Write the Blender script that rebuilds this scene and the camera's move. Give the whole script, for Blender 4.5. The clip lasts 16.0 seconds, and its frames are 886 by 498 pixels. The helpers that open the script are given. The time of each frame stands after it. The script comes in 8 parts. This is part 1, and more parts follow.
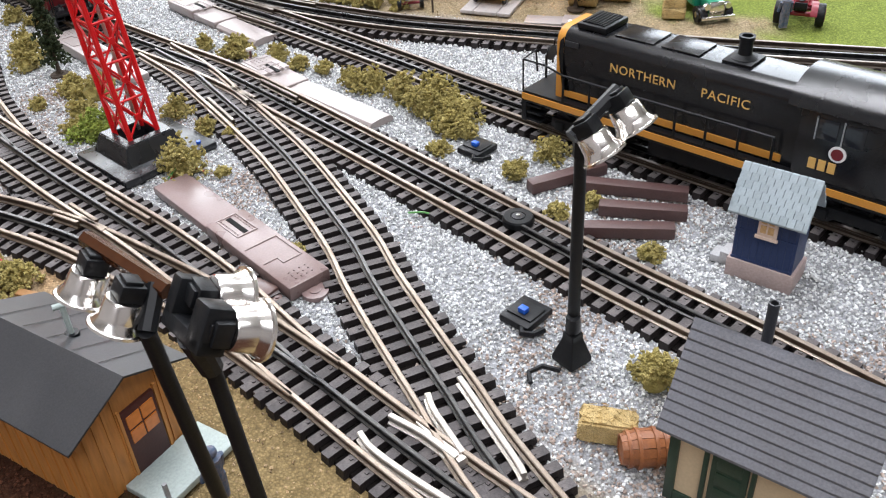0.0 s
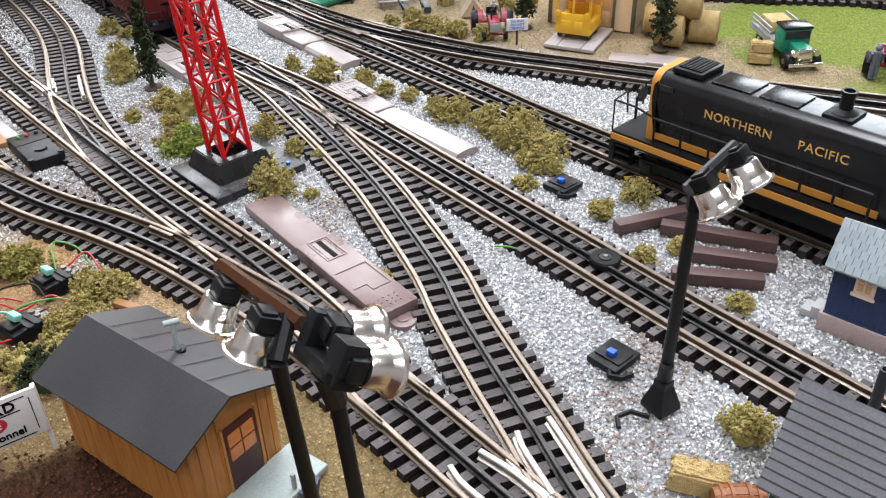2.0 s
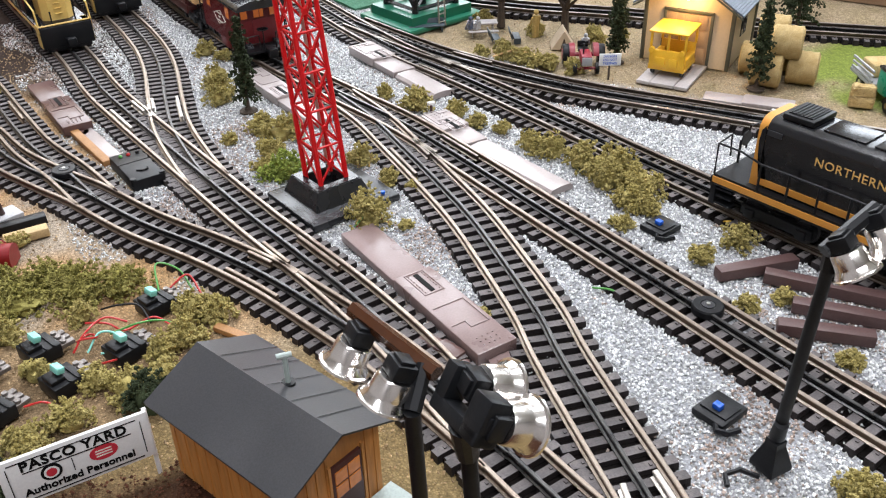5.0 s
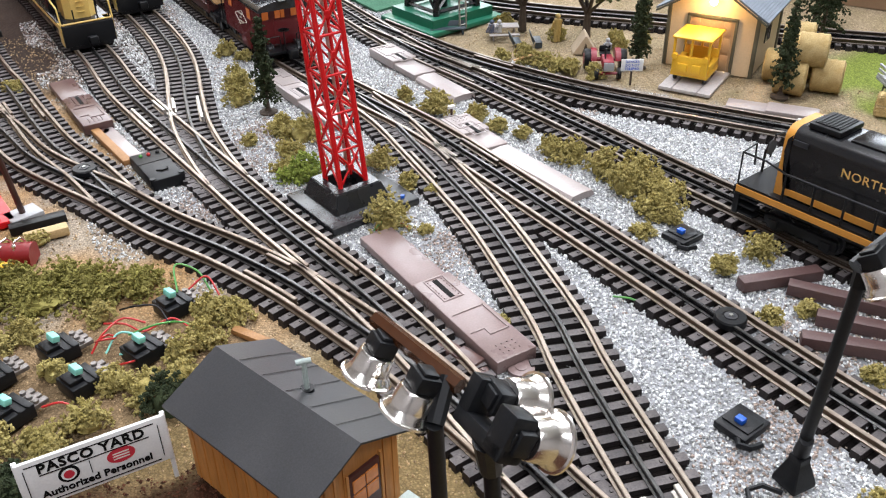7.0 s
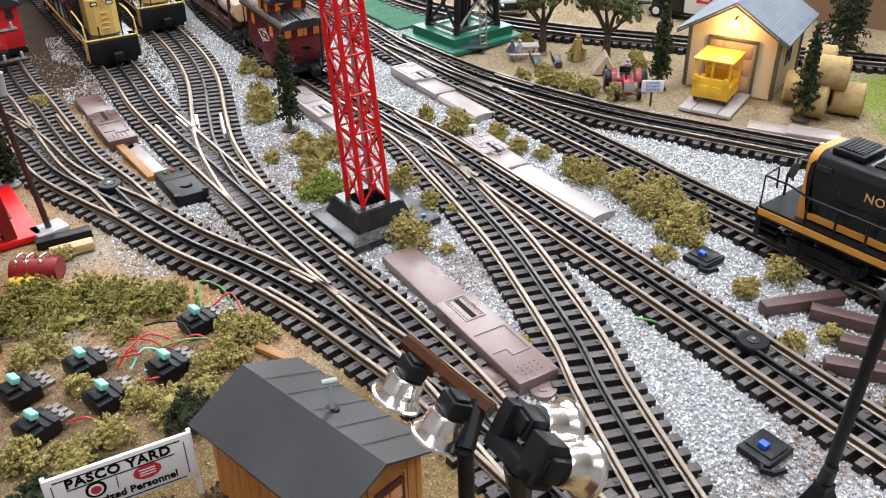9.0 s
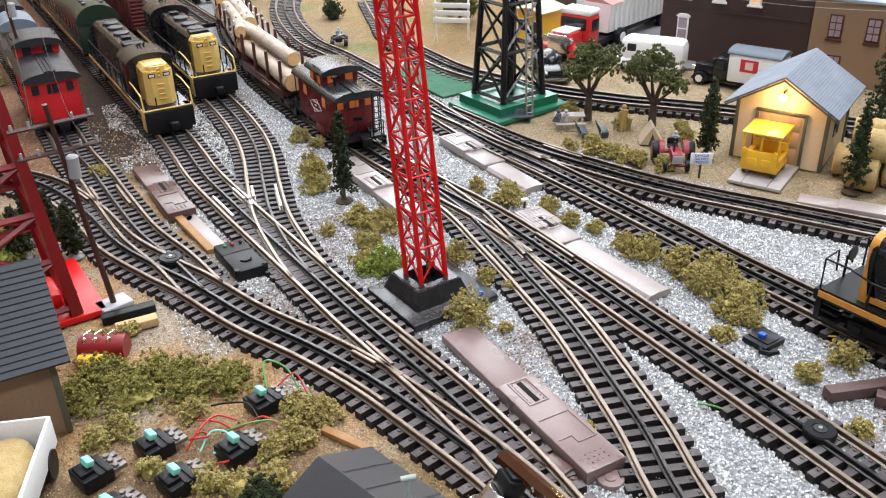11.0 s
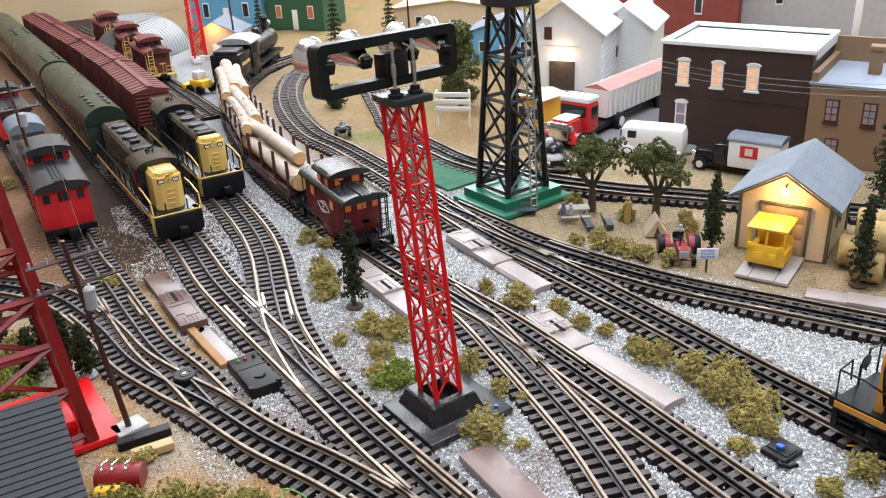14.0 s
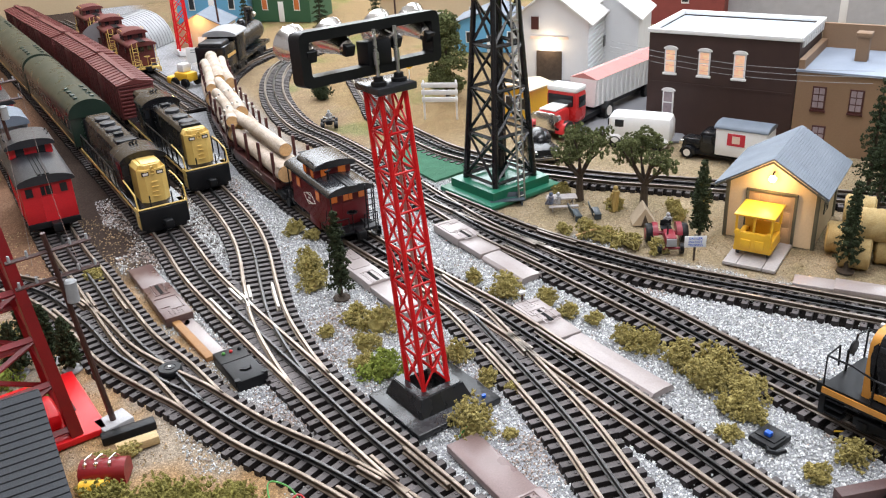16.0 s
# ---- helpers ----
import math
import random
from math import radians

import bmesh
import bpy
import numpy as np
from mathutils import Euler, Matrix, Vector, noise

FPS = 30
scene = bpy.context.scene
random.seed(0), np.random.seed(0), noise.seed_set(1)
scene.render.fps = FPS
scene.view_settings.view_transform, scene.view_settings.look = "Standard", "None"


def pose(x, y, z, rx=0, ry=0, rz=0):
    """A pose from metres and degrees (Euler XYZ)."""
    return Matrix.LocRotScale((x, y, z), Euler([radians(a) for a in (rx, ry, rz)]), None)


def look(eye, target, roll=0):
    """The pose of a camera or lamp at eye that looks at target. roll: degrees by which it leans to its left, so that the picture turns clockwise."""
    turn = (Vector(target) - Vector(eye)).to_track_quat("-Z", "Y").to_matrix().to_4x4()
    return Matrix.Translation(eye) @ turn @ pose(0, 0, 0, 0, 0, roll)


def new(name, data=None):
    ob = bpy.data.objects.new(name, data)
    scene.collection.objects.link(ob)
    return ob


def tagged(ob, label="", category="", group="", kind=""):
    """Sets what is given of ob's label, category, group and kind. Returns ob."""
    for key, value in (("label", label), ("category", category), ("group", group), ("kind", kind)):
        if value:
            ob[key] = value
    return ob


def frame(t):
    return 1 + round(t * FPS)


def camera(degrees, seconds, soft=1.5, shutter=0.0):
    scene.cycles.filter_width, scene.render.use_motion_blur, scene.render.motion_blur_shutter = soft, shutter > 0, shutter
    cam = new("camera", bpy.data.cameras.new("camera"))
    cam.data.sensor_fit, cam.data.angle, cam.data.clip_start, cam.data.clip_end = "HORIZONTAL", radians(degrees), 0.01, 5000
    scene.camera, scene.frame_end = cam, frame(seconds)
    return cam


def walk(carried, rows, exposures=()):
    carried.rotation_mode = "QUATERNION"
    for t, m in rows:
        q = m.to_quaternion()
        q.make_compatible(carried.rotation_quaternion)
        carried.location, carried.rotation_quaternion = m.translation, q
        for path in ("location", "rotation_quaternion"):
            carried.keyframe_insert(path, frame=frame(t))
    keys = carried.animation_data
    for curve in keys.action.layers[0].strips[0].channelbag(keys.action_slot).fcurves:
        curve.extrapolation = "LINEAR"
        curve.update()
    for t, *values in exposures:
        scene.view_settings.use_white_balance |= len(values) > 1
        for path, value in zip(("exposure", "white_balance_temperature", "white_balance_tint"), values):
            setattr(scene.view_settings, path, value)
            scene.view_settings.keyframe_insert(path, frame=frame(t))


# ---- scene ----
cam = camera(53.6, 16.0, 1.15)
PATH = [
    (0, (0.2867, 0.2607, 0.3276), (0.7596, 0.9290, -0.2467), -3.36),
    (0.5, (0.2823, 0.2618, 0.3290), (0.7486, 0.9386, -0.2407), -2.99),
    (1, (0.2761, 0.2671, 0.3331), (0.7347, 0.9521, -0.2329), -2.41),
    (1.5, (0.2718, 0.2733, 0.3372), (0.7198, 0.9699, -0.2232), -1.96),
    (2, (0.2631, 0.2777, 0.3395), (0.7041, 0.9837, -0.2147), -1.67),
    (2.5, (0.2557, 0.2806, 0.3396), (0.6900, 0.9929, -0.2117), -1.31),
    (3, (0.2483, 0.2877, 0.3439), (0.6734, 1.0091, -0.2028), -0.98),
    (3.5, (0.2429, 0.2928, 0.3464), (0.6570, 1.0247, -0.1947), -0.97),
    (4, (0.2421, 0.2957, 0.3479), (0.6466, 1.0367, -0.1882), -1.29),
    (6.5, (0.2425, 0.3061, 0.3476), (0.6275, 1.0596, -0.1853), -1.04),
    (7, (0.2412, 0.3070, 0.3485), (0.6220, 1.0630, -0.1838), -0.99),
    (7.5, (0.2397, 0.3062, 0.3484), (0.6191, 1.0644, -0.1819), -0.87),
    (8, (0.2372, 0.3089, 0.3509), (0.6155, 1.0693, -0.1772), -0.73),
    (8.5, (0.2372, 0.3089, 0.3525), (0.6134, 1.0728, -0.1718), -0.74),
    (11, (0.2137, 0.3264, 0.3807), (0.5723, 1.1310, -0.0926), -1.33),
    (11.5, (0.2143, 0.3345, 0.3974), (0.5757, 1.1468, -0.0603), -1.60),
    (12, (0.2144, 0.3372, 0.4120), (0.5756, 1.1585, -0.0295), -2.38),
    (12.5, (0.2145, 0.3372, 0.4251), (0.5797, 1.1627, -0.0051), -2.81),
    (13, (0.2131, 0.3374, 0.4272), (0.5823, 1.1658, 0.0060), -3.08),
    (13.5, (0.2133, 0.3409, 0.4268), (0.5835, 1.1705, 0.0090), -2.99),
    (14, (0.2135, 0.3448, 0.4265), (0.5851, 1.1748, 0.0105), -2.86),
    (14.5, (0.2124, 0.3457, 0.4261), (0.5869, 1.1753, 0.0119), -2.75),
    (15, (0.2132, 0.3474, 0.4272), (0.5902, 1.1765, 0.0142), -2.84),
    (15.5, (0.2159, 0.3475, 0.4239), (0.5940, 1.1741, 0.0069), -3.09),
    (16, (0.2181, 0.3465, 0.4215), (0.5977, 1.1689, -0.0022), -3.11),
]
walk(cam, [(t, look(eye, target, roll)) for t, eye, target, roll in PATH], ((0, -0.15), (4, -0.18), (8.5, -0.17), (11, -0.22), (16, -0.28)))

# ---- light: a closed train room with assumed unseen overhead lamps and one bright window side ----
world = bpy.data.worlds.new("room_air")
scene.world = world
world.use_nodes = True
world.node_tree.nodes["Background"].inputs[0].default_value = (0.9, 0.95, 1.0, 1)
world.node_tree.nodes["Background"].inputs[1].default_value = 0.003


def area_lamp(name, at, aim, sx, sy, watts, colour):
    data = bpy.data.lights.new(name, "AREA")
    data.shape, data.size, data.size_y, data.energy, data.color = "RECTANGLE", sx, sy, watts, colour
    ob = new(name, data)
    ob.matrix_world = look(at, aim)
    return ob


def point_lamp(name, at, watts, colour, radius=0.004):
    data = bpy.data.lights.new(name, "POINT")
    data.energy, data.color, data.shadow_soft_size = watts, colour, radius
    ob = new(name, data)
    ob.location = at
    return ob


area_lamp("unseen_overhead_light", (0.9, 1.0, 2.05), (0.9, 1.0, 0), 2.2, 0.35, 62, (0.92, 0.935, 1.0))
area_lamp("unseen_overhead_light", (0.9, 2.6, 2.05), (0.9, 2.6, 0), 2.2, 0.35, 50, (0.92, 0.935, 1.0))
area_lamp("window_light", (3.6, 1.9, 1.3), (0.6, 1.0, 0), 1.6, 1.3, 66, (0.84, 0.91, 1.0))
area_lamp("window_light", (0.9, 3.2, 1.10), (0.5, 1.0, 0), 2.6, 1.2, 96, (0.84, 0.91, 1.0))
# Fill lamp added behind the camera to brighten the hut and near scenery.
area_lamp("unseen_overhead_light", (-0.1, -0.6, 2.05), (-0.1, -0.6, 0), 2.2, 0.35, 54, (0.92, 0.935, 1.0))


# ---- materials ----
def mat(name, colour, rough=0.6, metal=0.0, var=0.25, scale=120.0, fine=900.0, bump=0.15, other=None, per_object=0.0,
        per_island=0.0, emit=0.0, glow=None, amount=0.5, stretch=None, alpha=None, transmission=0.0, coat=0.0, spec=0.5):
    """A surface with large and fine variation: colour fades to other in stains of 1/scale metres, with fine grain and bump."""
    m = bpy.data.materials.new(name)
    m.use_nodes = True
    nt = m.node_tree
    n, link = nt.nodes, nt.links
    b = n["Principled BSDF"]
    tc = n.new("ShaderNodeTexCoord")
    mp = n.new("ShaderNodeMapping")
    link.new(tc.outputs["Object"], mp.inputs[0])
    if stretch:
        mp.inputs["Scale"].default_value = stretch
    big, small = n.new("ShaderNodeTexNoise"), n.new("ShaderNodeTexNoise")
    big.inputs["Scale"].default_value, big.inputs["Detail"].default_value = scale, 5
    small.inputs["Scale"].default_value, small.inputs["Detail"].default_value = fine, 3
    link.new(mp.outputs[0], big.inputs["Vector"])
    link.new(mp.outputs[0], small.inputs["Vector"])
    ramp = n.new("ShaderNodeMapRange")
    ramp.inputs["From Min"].default_value, ramp.inputs["From Max"].default_value = 0.35, 0.65
    ramp.inputs["To Max"].default_value = amount
    link.new(big.outputs[0], ramp.inputs[0])
    mix = n.new("ShaderNodeMix")
    mix.data_type = "RGBA"
    c2 = other or tuple(c * (1 - var) for c in colour)
    mix.inputs["A"].default_value, mix.inputs["B"].default_value = (*colour, 1), (*c2, 1)
    link.new(ramp.outputs[0], mix.inputs["Factor"])
    hsv = n.new("ShaderNodeHueSaturation")
    link.new(mix.outputs["Result"], hsv.inputs["Color"])
    value = n.new("ShaderNodeMapRange")
    value.inputs["From Min"].default_value, value.inputs["From Max"].default_value = 0.3, 0.7
    value.inputs["To Min"].default_value, value.inputs["To Max"].default_value = 1 - var * 0.5, 1 + var * 0.5
    link.new(small.outputs[0], value.inputs[0])
    last = value.outputs[0]
    for strength, node, socket in ((per_object, "ShaderNodeObjectInfo", "Random"), (per_island, "ShaderNodeNewGeometry", "Random Per Island")):
        if strength:
            r, k, t = n.new(node), n.new("ShaderNodeMapRange"), n.new("ShaderNodeMath")
            k.inputs["To Min"].default_value, k.inputs["To Max"].default_value = 1 - strength, 1 + strength
            link.new(r.outputs[socket], k.inputs[0])
            t.operation = "MULTIPLY"
            link.new(last, t.inputs[0])
            link.new(k.outputs[0], t.inputs[1])
            last = t.outputs[0]
    link.new(last, hsv.inputs["Value"])
    link.new(hsv.outputs[0], b.inputs["Base Color"])
    rr = n.new("ShaderNodeMapRange")
    rr.inputs["To Min"].default_value, rr.inputs["To Max"].default_value = max(0.03, rough - 0.12), min(1, rough + 0.12)
    link.new(big.outputs[0], rr.inputs[0])
    link.new(rr.outputs[0], b.inputs["Roughness"])
    b.inputs["Metallic"].default_value = metal
    b.inputs["Specular IOR Level"].default_value = spec
    b.inputs["Transmission Weight"].default_value = transmission
    b.inputs["Coat Weight"].default_value = coat
    if bump:
        bp = n.new("ShaderNodeBump")
        bp.inputs["Strength"].default_value, bp.inputs["Distance"].default_value = bump, 0.001
        link.new(small.outputs[0], bp.inputs["Height"])
        link.new(bp.outputs[0], b.inputs["Normal"])
    if emit:
        b.inputs["Emission Color"].default_value, b.inputs["Emission Strength"].default_value = (*(glow or colour), 1), emit
    return m


RAIL = mat("worn_nickel_rail", (0.32, 0.272, 0.226), 0.38, 0.70, 0.35, 60, 1500, 0.1, other=(0.27, 0.215, 0.17), amount=0.9)
RAIL_DARK = mat("blackened_rail", (0.034, 0.034, 0.035), 0.30, 0.35, 0.4, 60, 1500, 0.1, other=(0.10, 0.097, 0.092), amount=0.8)
RAIL_TAN = mat("tarnished_tan_rail", (0.27, 0.222, 0.175), 0.42, 0.6, 0.35, 60, 1500, 0.1, other=(0.17, 0.130, 0.098), amount=0.9)
RAIL_OLD = mat("aged_brown_rail", (0.27, 0.235, 0.20), 0.36, 0.65, 0.35, 60, 1500, 0.1, other=(0.15, 0.122, 0.10), amount=0.9)
FROG = mat("bright_frog_metal", (0.56, 0.52, 0.47), 0.36, 0.7, 0.2, 80, 1200, 0.1)
def darken_sides(m, low):
    """Sides of a bar darker by normal, its top bright: tarnish and wear on rails, painted shade on ties."""
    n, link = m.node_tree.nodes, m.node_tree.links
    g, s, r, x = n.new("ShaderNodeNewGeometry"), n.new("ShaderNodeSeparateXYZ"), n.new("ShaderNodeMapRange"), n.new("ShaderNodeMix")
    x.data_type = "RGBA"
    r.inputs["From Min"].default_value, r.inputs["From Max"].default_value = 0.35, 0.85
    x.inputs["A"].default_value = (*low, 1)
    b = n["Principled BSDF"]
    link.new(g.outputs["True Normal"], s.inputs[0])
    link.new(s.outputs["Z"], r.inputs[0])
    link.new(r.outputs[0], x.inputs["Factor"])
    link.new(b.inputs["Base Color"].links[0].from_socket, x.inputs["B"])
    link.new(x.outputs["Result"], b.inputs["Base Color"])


darken_sides(RAIL, (0.16, 0.112, 0.078))
darken_sides(RAIL_TAN, (0.12, 0.084, 0.058))
darken_sides(RAIL_OLD, (0.075, 0.056, 0.042))
darken_sides(RAIL_DARK, (0.010, 0.010, 0.011))
TIE = mat("dusty_shaded_tie", (0.080, 0.072, 0.073), 0.6, 0, 0.4, 150, 1100, 0.4, other=(0.130, 0.116, 0.113), per_object=0.25, amount=0.8, spec=0.25)
# Tie sides coloured darker than the dusty tops: shade put in by normal.
darken_sides(TIE, (0.022, 0.018, 0.018))
RED = mat("red_enamel", (0.66, 0.008, 0.012), 0.40, 0, 0.12, 60, 900, 0.05, spec=0.4)
BLACK = mat("black_plastic", (0.007, 0.0075, 0.009), 0.42, 0, 0.35, 70, 900, 0.08, other=(0.012, 0.013, 0.014), spec=0.22)
BLACK_PAINT = mat("black_paint", (0.007, 0.0075, 0.009), 0.25, 0, 0.3, 40, 800, 0.04, other=(0.011, 0.011, 0.012), spec=0.5)
GLOSS_BLACK = mat("glossy_black_moulding", (0.016, 0.017, 0.019), 0.28, 0, 0.3, 40, 800, 0.06, other=(0.026, 0.027, 0.030), spec=0.5)
# Brown roadbed taken near black: the shade between ties is in its colour.
SHADED_ROADBED = mat("shade_dark_roadbed", (0.007, 0.006, 0.0055), 0.95, 0, 0.5, 90, 1500, 0.8, other=(0.013, 0.010, 0.009), spec=0.05)
MAT_MOSS = mat("mossy_olive_foliage", (0.20, 0.182, 0.05), 0.95, 0, 0.4, 90, 1200, 0.3, other=(0.31, 0.275, 0.10), per_island=0.35, spec=0.1)
CHROME = mat("chromed_plastic", (0.84, 0.81, 0.78), 0.20, 1.0, 0.06, 30, 300, 0.03)
STEEL = mat("bare_steel", (0.6, 0.6, 0.58), 0.3, 0.95, 0.15, 200, 900, 0.05)
BROWN_PLATE = mat("brown_plastic_cover", (0.092, 0.048, 0.042), 0.30, 0, 0.2, 25, 700, 0.06, other=(0.135, 0.082, 0.075), amount=0.7)
TAUPE_PLATE = mat("dusty_taupe_cover", (0.30, 0.255, 0.245), 0.34, 0, 0.2, 25, 700, 0.06, other=(0.36, 0.32, 0.31), amount=0.7)
# Brown cover plastic with its pinkish gloss reflection put into the colour.
MAUVE_PLATE = mat("sheen_mauve_cover", (0.175, 0.118, 0.110), 0.30, 0, 0.2, 25, 700, 0.06, other=(0.25, 0.185, 0.178), amount=0.8)
GREY_BLACK = mat("grey_black_roof", (0.019, 0.020, 0.024), 0.42, 0, 0.35, 60, 1400, 0.25, other=(0.032, 0.032, 0.036), spec=0.4)
TARPAPER = mat("worn_tarpaper", (0.034, 0.035, 0.038), 0.36, 0, 0.35, 25, 1100, 0.06, other=(0.044, 0.044, 0.047), amount=0.6, spec=0.5)
WOOD_ORANGE = mat("stained_board_siding", (0.55, 0.245, 0.065), 0.5, 0, 0.3, 60, 500, 0.2, other=(0.34, 0.13, 0.03), stretch=(1, 1, 0.15))
MAROON = mat("maroon_paint", (0.15, 0.012, 0.016), 0.42, 0, 0.2, 60, 900, 0.08)
MAROON_DARK = mat("dark_maroon_plastic", (0.066, 0.017, 0.015), 0.45, 0, 0.25, 60, 900, 0.08)
YELLOW = mat("yellow_enamel", (0.86, 0.50, 0.035), 0.38, 0, 0.12, 60, 900, 0.04)
LOCO_YELLOW = mat("loco_yellow", (0.70, 0.49, 0.15), 0.36, 0, 0.15, 60, 900, 0.04, other=(0.58, 0.38, 0.10))
LOCO_ORANGE = mat("loco_orange_yellow", (0.60, 0.27, 0.045), 0.36, 0, 0.12, 60, 900, 0.04)
GOLD = mat("gold_lettering", (0.66, 0.40, 0.12), 0.5, 0, 0.05, 60, 900, 0.0)
WHITE = mat("white_paint", (0.80, 0.80, 0.79), 0.5, 0, 0.08, 40, 900, 0.06)
OFFWHITE = mat("offwhite_lettering", (0.72, 0.68, 0.62), 0.6, 0, 0.05, 40, 900, 0.0)
GREEN_COACH = mat("olive_green_coach", (0.013, 0.030, 0.021), 0.30, 0, 0.25, 30, 600, 0.05, other=(0.025, 0.037, 0.029), spec=0.5)
GREEN_BASE = mat("green_plastic", (0.014, 0.15, 0.085), 0.35, 0, 0.15, 40, 800, 0.04)
BOXCAR = mat("boxcar_red", (0.13, 0.028, 0.026), 0.5, 0, 0.25, 40, 700, 0.08)
GREY = mat("grey_plastic", (0.32, 0.33, 0.34), 0.45, 0, 0.15, 60, 800, 0.05)
BROWN_BRICK = mat("dark_brown_wall", (0.045, 0.022, 0.018), 0.6, 0, 0.2, 30, 700, 0.1)
TAN_WALL = mat("tan_wall", (0.25, 0.155, 0.09), 0.7, 0, 0.12, 20, 500, 0.08)
CREAM_WALL = mat("cream_wall", (0.66, 0.52, 0.34), 0.6, 0, 0.1, 20, 700, 0.08)
SLATE = mat("blue_grey_shingle", (0.135, 0.165, 0.205), 0.6, 0, 0.2, 40, 900, 0.2)
PALE_SLATE = mat("pale_grey_shingle", (0.34, 0.40, 0.43), 0.55, 0, 0.15, 40, 900, 0.15, per_object=0.1)
NAVY = mat("navy_blue_wall", (0.022, 0.042, 0.12), 0.5, 0, 0.2, 60, 800, 0.1)
BARK = mat("log_bark", (0.52, 0.445, 0.37), 0.75, 0, 0.4, 40, 500, 0.7, other=(0.36, 0.28, 0.21), amount=0.9)
CABOOSE_ROOF = mat("glossy_black_roof", (0.022, 0.023, 0.026), 0.20, 0, 0.3, 50, 900, 0.06, other=(0.032, 0.032, 0.035), spec=0.5)
LOG_END = mat("sawn_log_end", (0.66, 0.42, 0.20), 0.7, 0, 0.3, 200, 900, 0.2, other=(0.50, 0.28, 0.11))
TRUNK = mat("tree_bark", (0.07, 0.05, 0.035), 0.85, 0, 0.4, 150, 900, 0.6)
OLIVE = mat("olive_clump_foliage", (0.275, 0.228, 0.076), 0.95, 0, 0.35, 90, 1200, 0.3, other=(0.40, 0.34, 0.14), per_island=0.30, amount=0.8, spec=0.1)
FRESH = mat("fresh_green_foliage", (0.19, 0.24, 0.035), 0.9, 0, 0.5, 120, 1200, 0.6, other=(0.24, 0.30, 0.05), per_island=0.35)
MOSS = mat("dark_green_foliage", (0.026, 0.036, 0.018), 0.9, 0, 0.5, 120, 1200, 0.6, other=(0.055, 0.068, 0.032), per_island=0.35, spec=0.15)
LEAF = mat("tree_leaf_green", (0.085, 0.100, 0.040), 0.9, 0, 0.4, 120, 1200, 0.3, other=(0.16, 0.17, 0.075), per_island=0.35, spec=0.1)
HAY = mat("hay_straw", (0.52, 0.39, 0.18), 0.9, 0, 0.5, 150, 1600, 1.0, other=(0.36, 0.23, 0.07), per_island=0.2)
GLASS_WARM = mat("lit_window", (0.26, 0.09, 0.03), 0.2, 0, 0.3, 60, 300, 0.0, emit=0.26, glow=(1.0, 0.24, 0.04))
GLASS_PALE = mat("pale_lit_pane", (0.75, 0.50, 0.36), 0.3, 0, 0.5, 90, 200, 0.0, other=(0.85, 0.60, 0.42), emit=0.45, glow=(1.0, 0.48, 0.22))
GLASS_DARK = mat("dark_glass", (0.02, 0.022, 0.026), 0.08, 0, 0.2, 60, 300, 0.0)
BULB = mat("lamp_bulb", (1, 0.9, 0.7), 0.3, 0, 0, 60, 300, 0, emit=14, glow=(1.0, 0.66, 0.26))
SLEEPER = mat("brown_plastic_sleeper", (0.085, 0.045, 0.042), 0.5, 0, 0.25, 60, 900, 0.15)
CONCRETE = mat("concrete_grey", (0.42, 0.42, 0.43), 0.75, 0, 0.2, 60, 900, 0.2)
STONE = mat("crushed_stone", (0.61, 0.62, 0.62), 0.75, 0, 0.2, 300, 2500, 0.3, per_island=0.52, spec=0.25)
STONE_RUST = mat("rusty_stone", (0.36, 0.29, 0.25), 0.8, 0, 0.2, 300, 2500, 0.3, per_island=0.5, spec=0.25)
BLUE_BUTTON = mat("blue_button", (0.01, 0.10, 0.55), 0.35, 0, 0.1, 60, 900, 0.0)
TERMINAL = mat("dull_solder_metal", (0.24, 0.22, 0.205), 0.5, 0.45, 0.35, 200, 900, 0.2, other=(0.12, 0.10, 0.09), amount=0.8)
TEAL = mat("teal_lever", (0.22, 0.58, 0.50), 0.4, 0, 0.1, 60, 900, 0.0)
WIRE_RED = mat("red_wire", (0.45, 0.02, 0.02), 0.4, 0, 0.1, 60, 900, 0.0)
WIRE_GREEN = mat("green_wire", (0.07, 0.26, 0.05), 0.4, 0, 0.1, 60, 900, 0.0)
PLASTER = mat("tan_room_wall", (0.50, 0.38, 0.235), 0.8, 0, 0.06, 3, 200, 0.05)
ROOM_GREY = mat("grey_room_wall", (0.30, 0.28, 0.27), 0.8, 0, 0.1, 3, 200, 0.05)
CEILING_WHITE = mat("white_ceiling", (0.6, 0.6, 0.6), 0.9, 0, 0.04, 3, 200, 0.05)
LETTER_BLACK = mat("black_lettering", (0.008, 0.008, 0.008), 0.7, 0, 0.1, 60, 900, 0.0, spec=0.1)
SIGN_RED = mat("sign_red", (0.55, 0.03, 0.05), 0.5, 0, 0.1, 60, 900, 0.0)
ROAD = mat("grey_street", (0.17, 0.17, 0.18), 0.8, 0, 0.15, 10, 500, 0.1)


# ---- building helpers ----
def part(name, bm, material, parent=None, label=""):
    me = bpy.data.meshes.new(name)
    bm.to_mesh(me)
    bm.free()
    me.polygons.foreach_set("use_smooth", [True] * len(me.polygons))
    me.set_sharp_from_angle(angle=radians(34))
    me.materials.append(material)
    ob = new(name, me)
    if parent:
        ob.parent = parent
    if label:
        ob["label"] = label
    return ob


def thing(name, m, label, category, group="", kind=""):
    ob = new(name)
    ob.empty_display_size = 0.02
    ob.matrix_world = m
    return tagged(ob, label, category, group, kind)


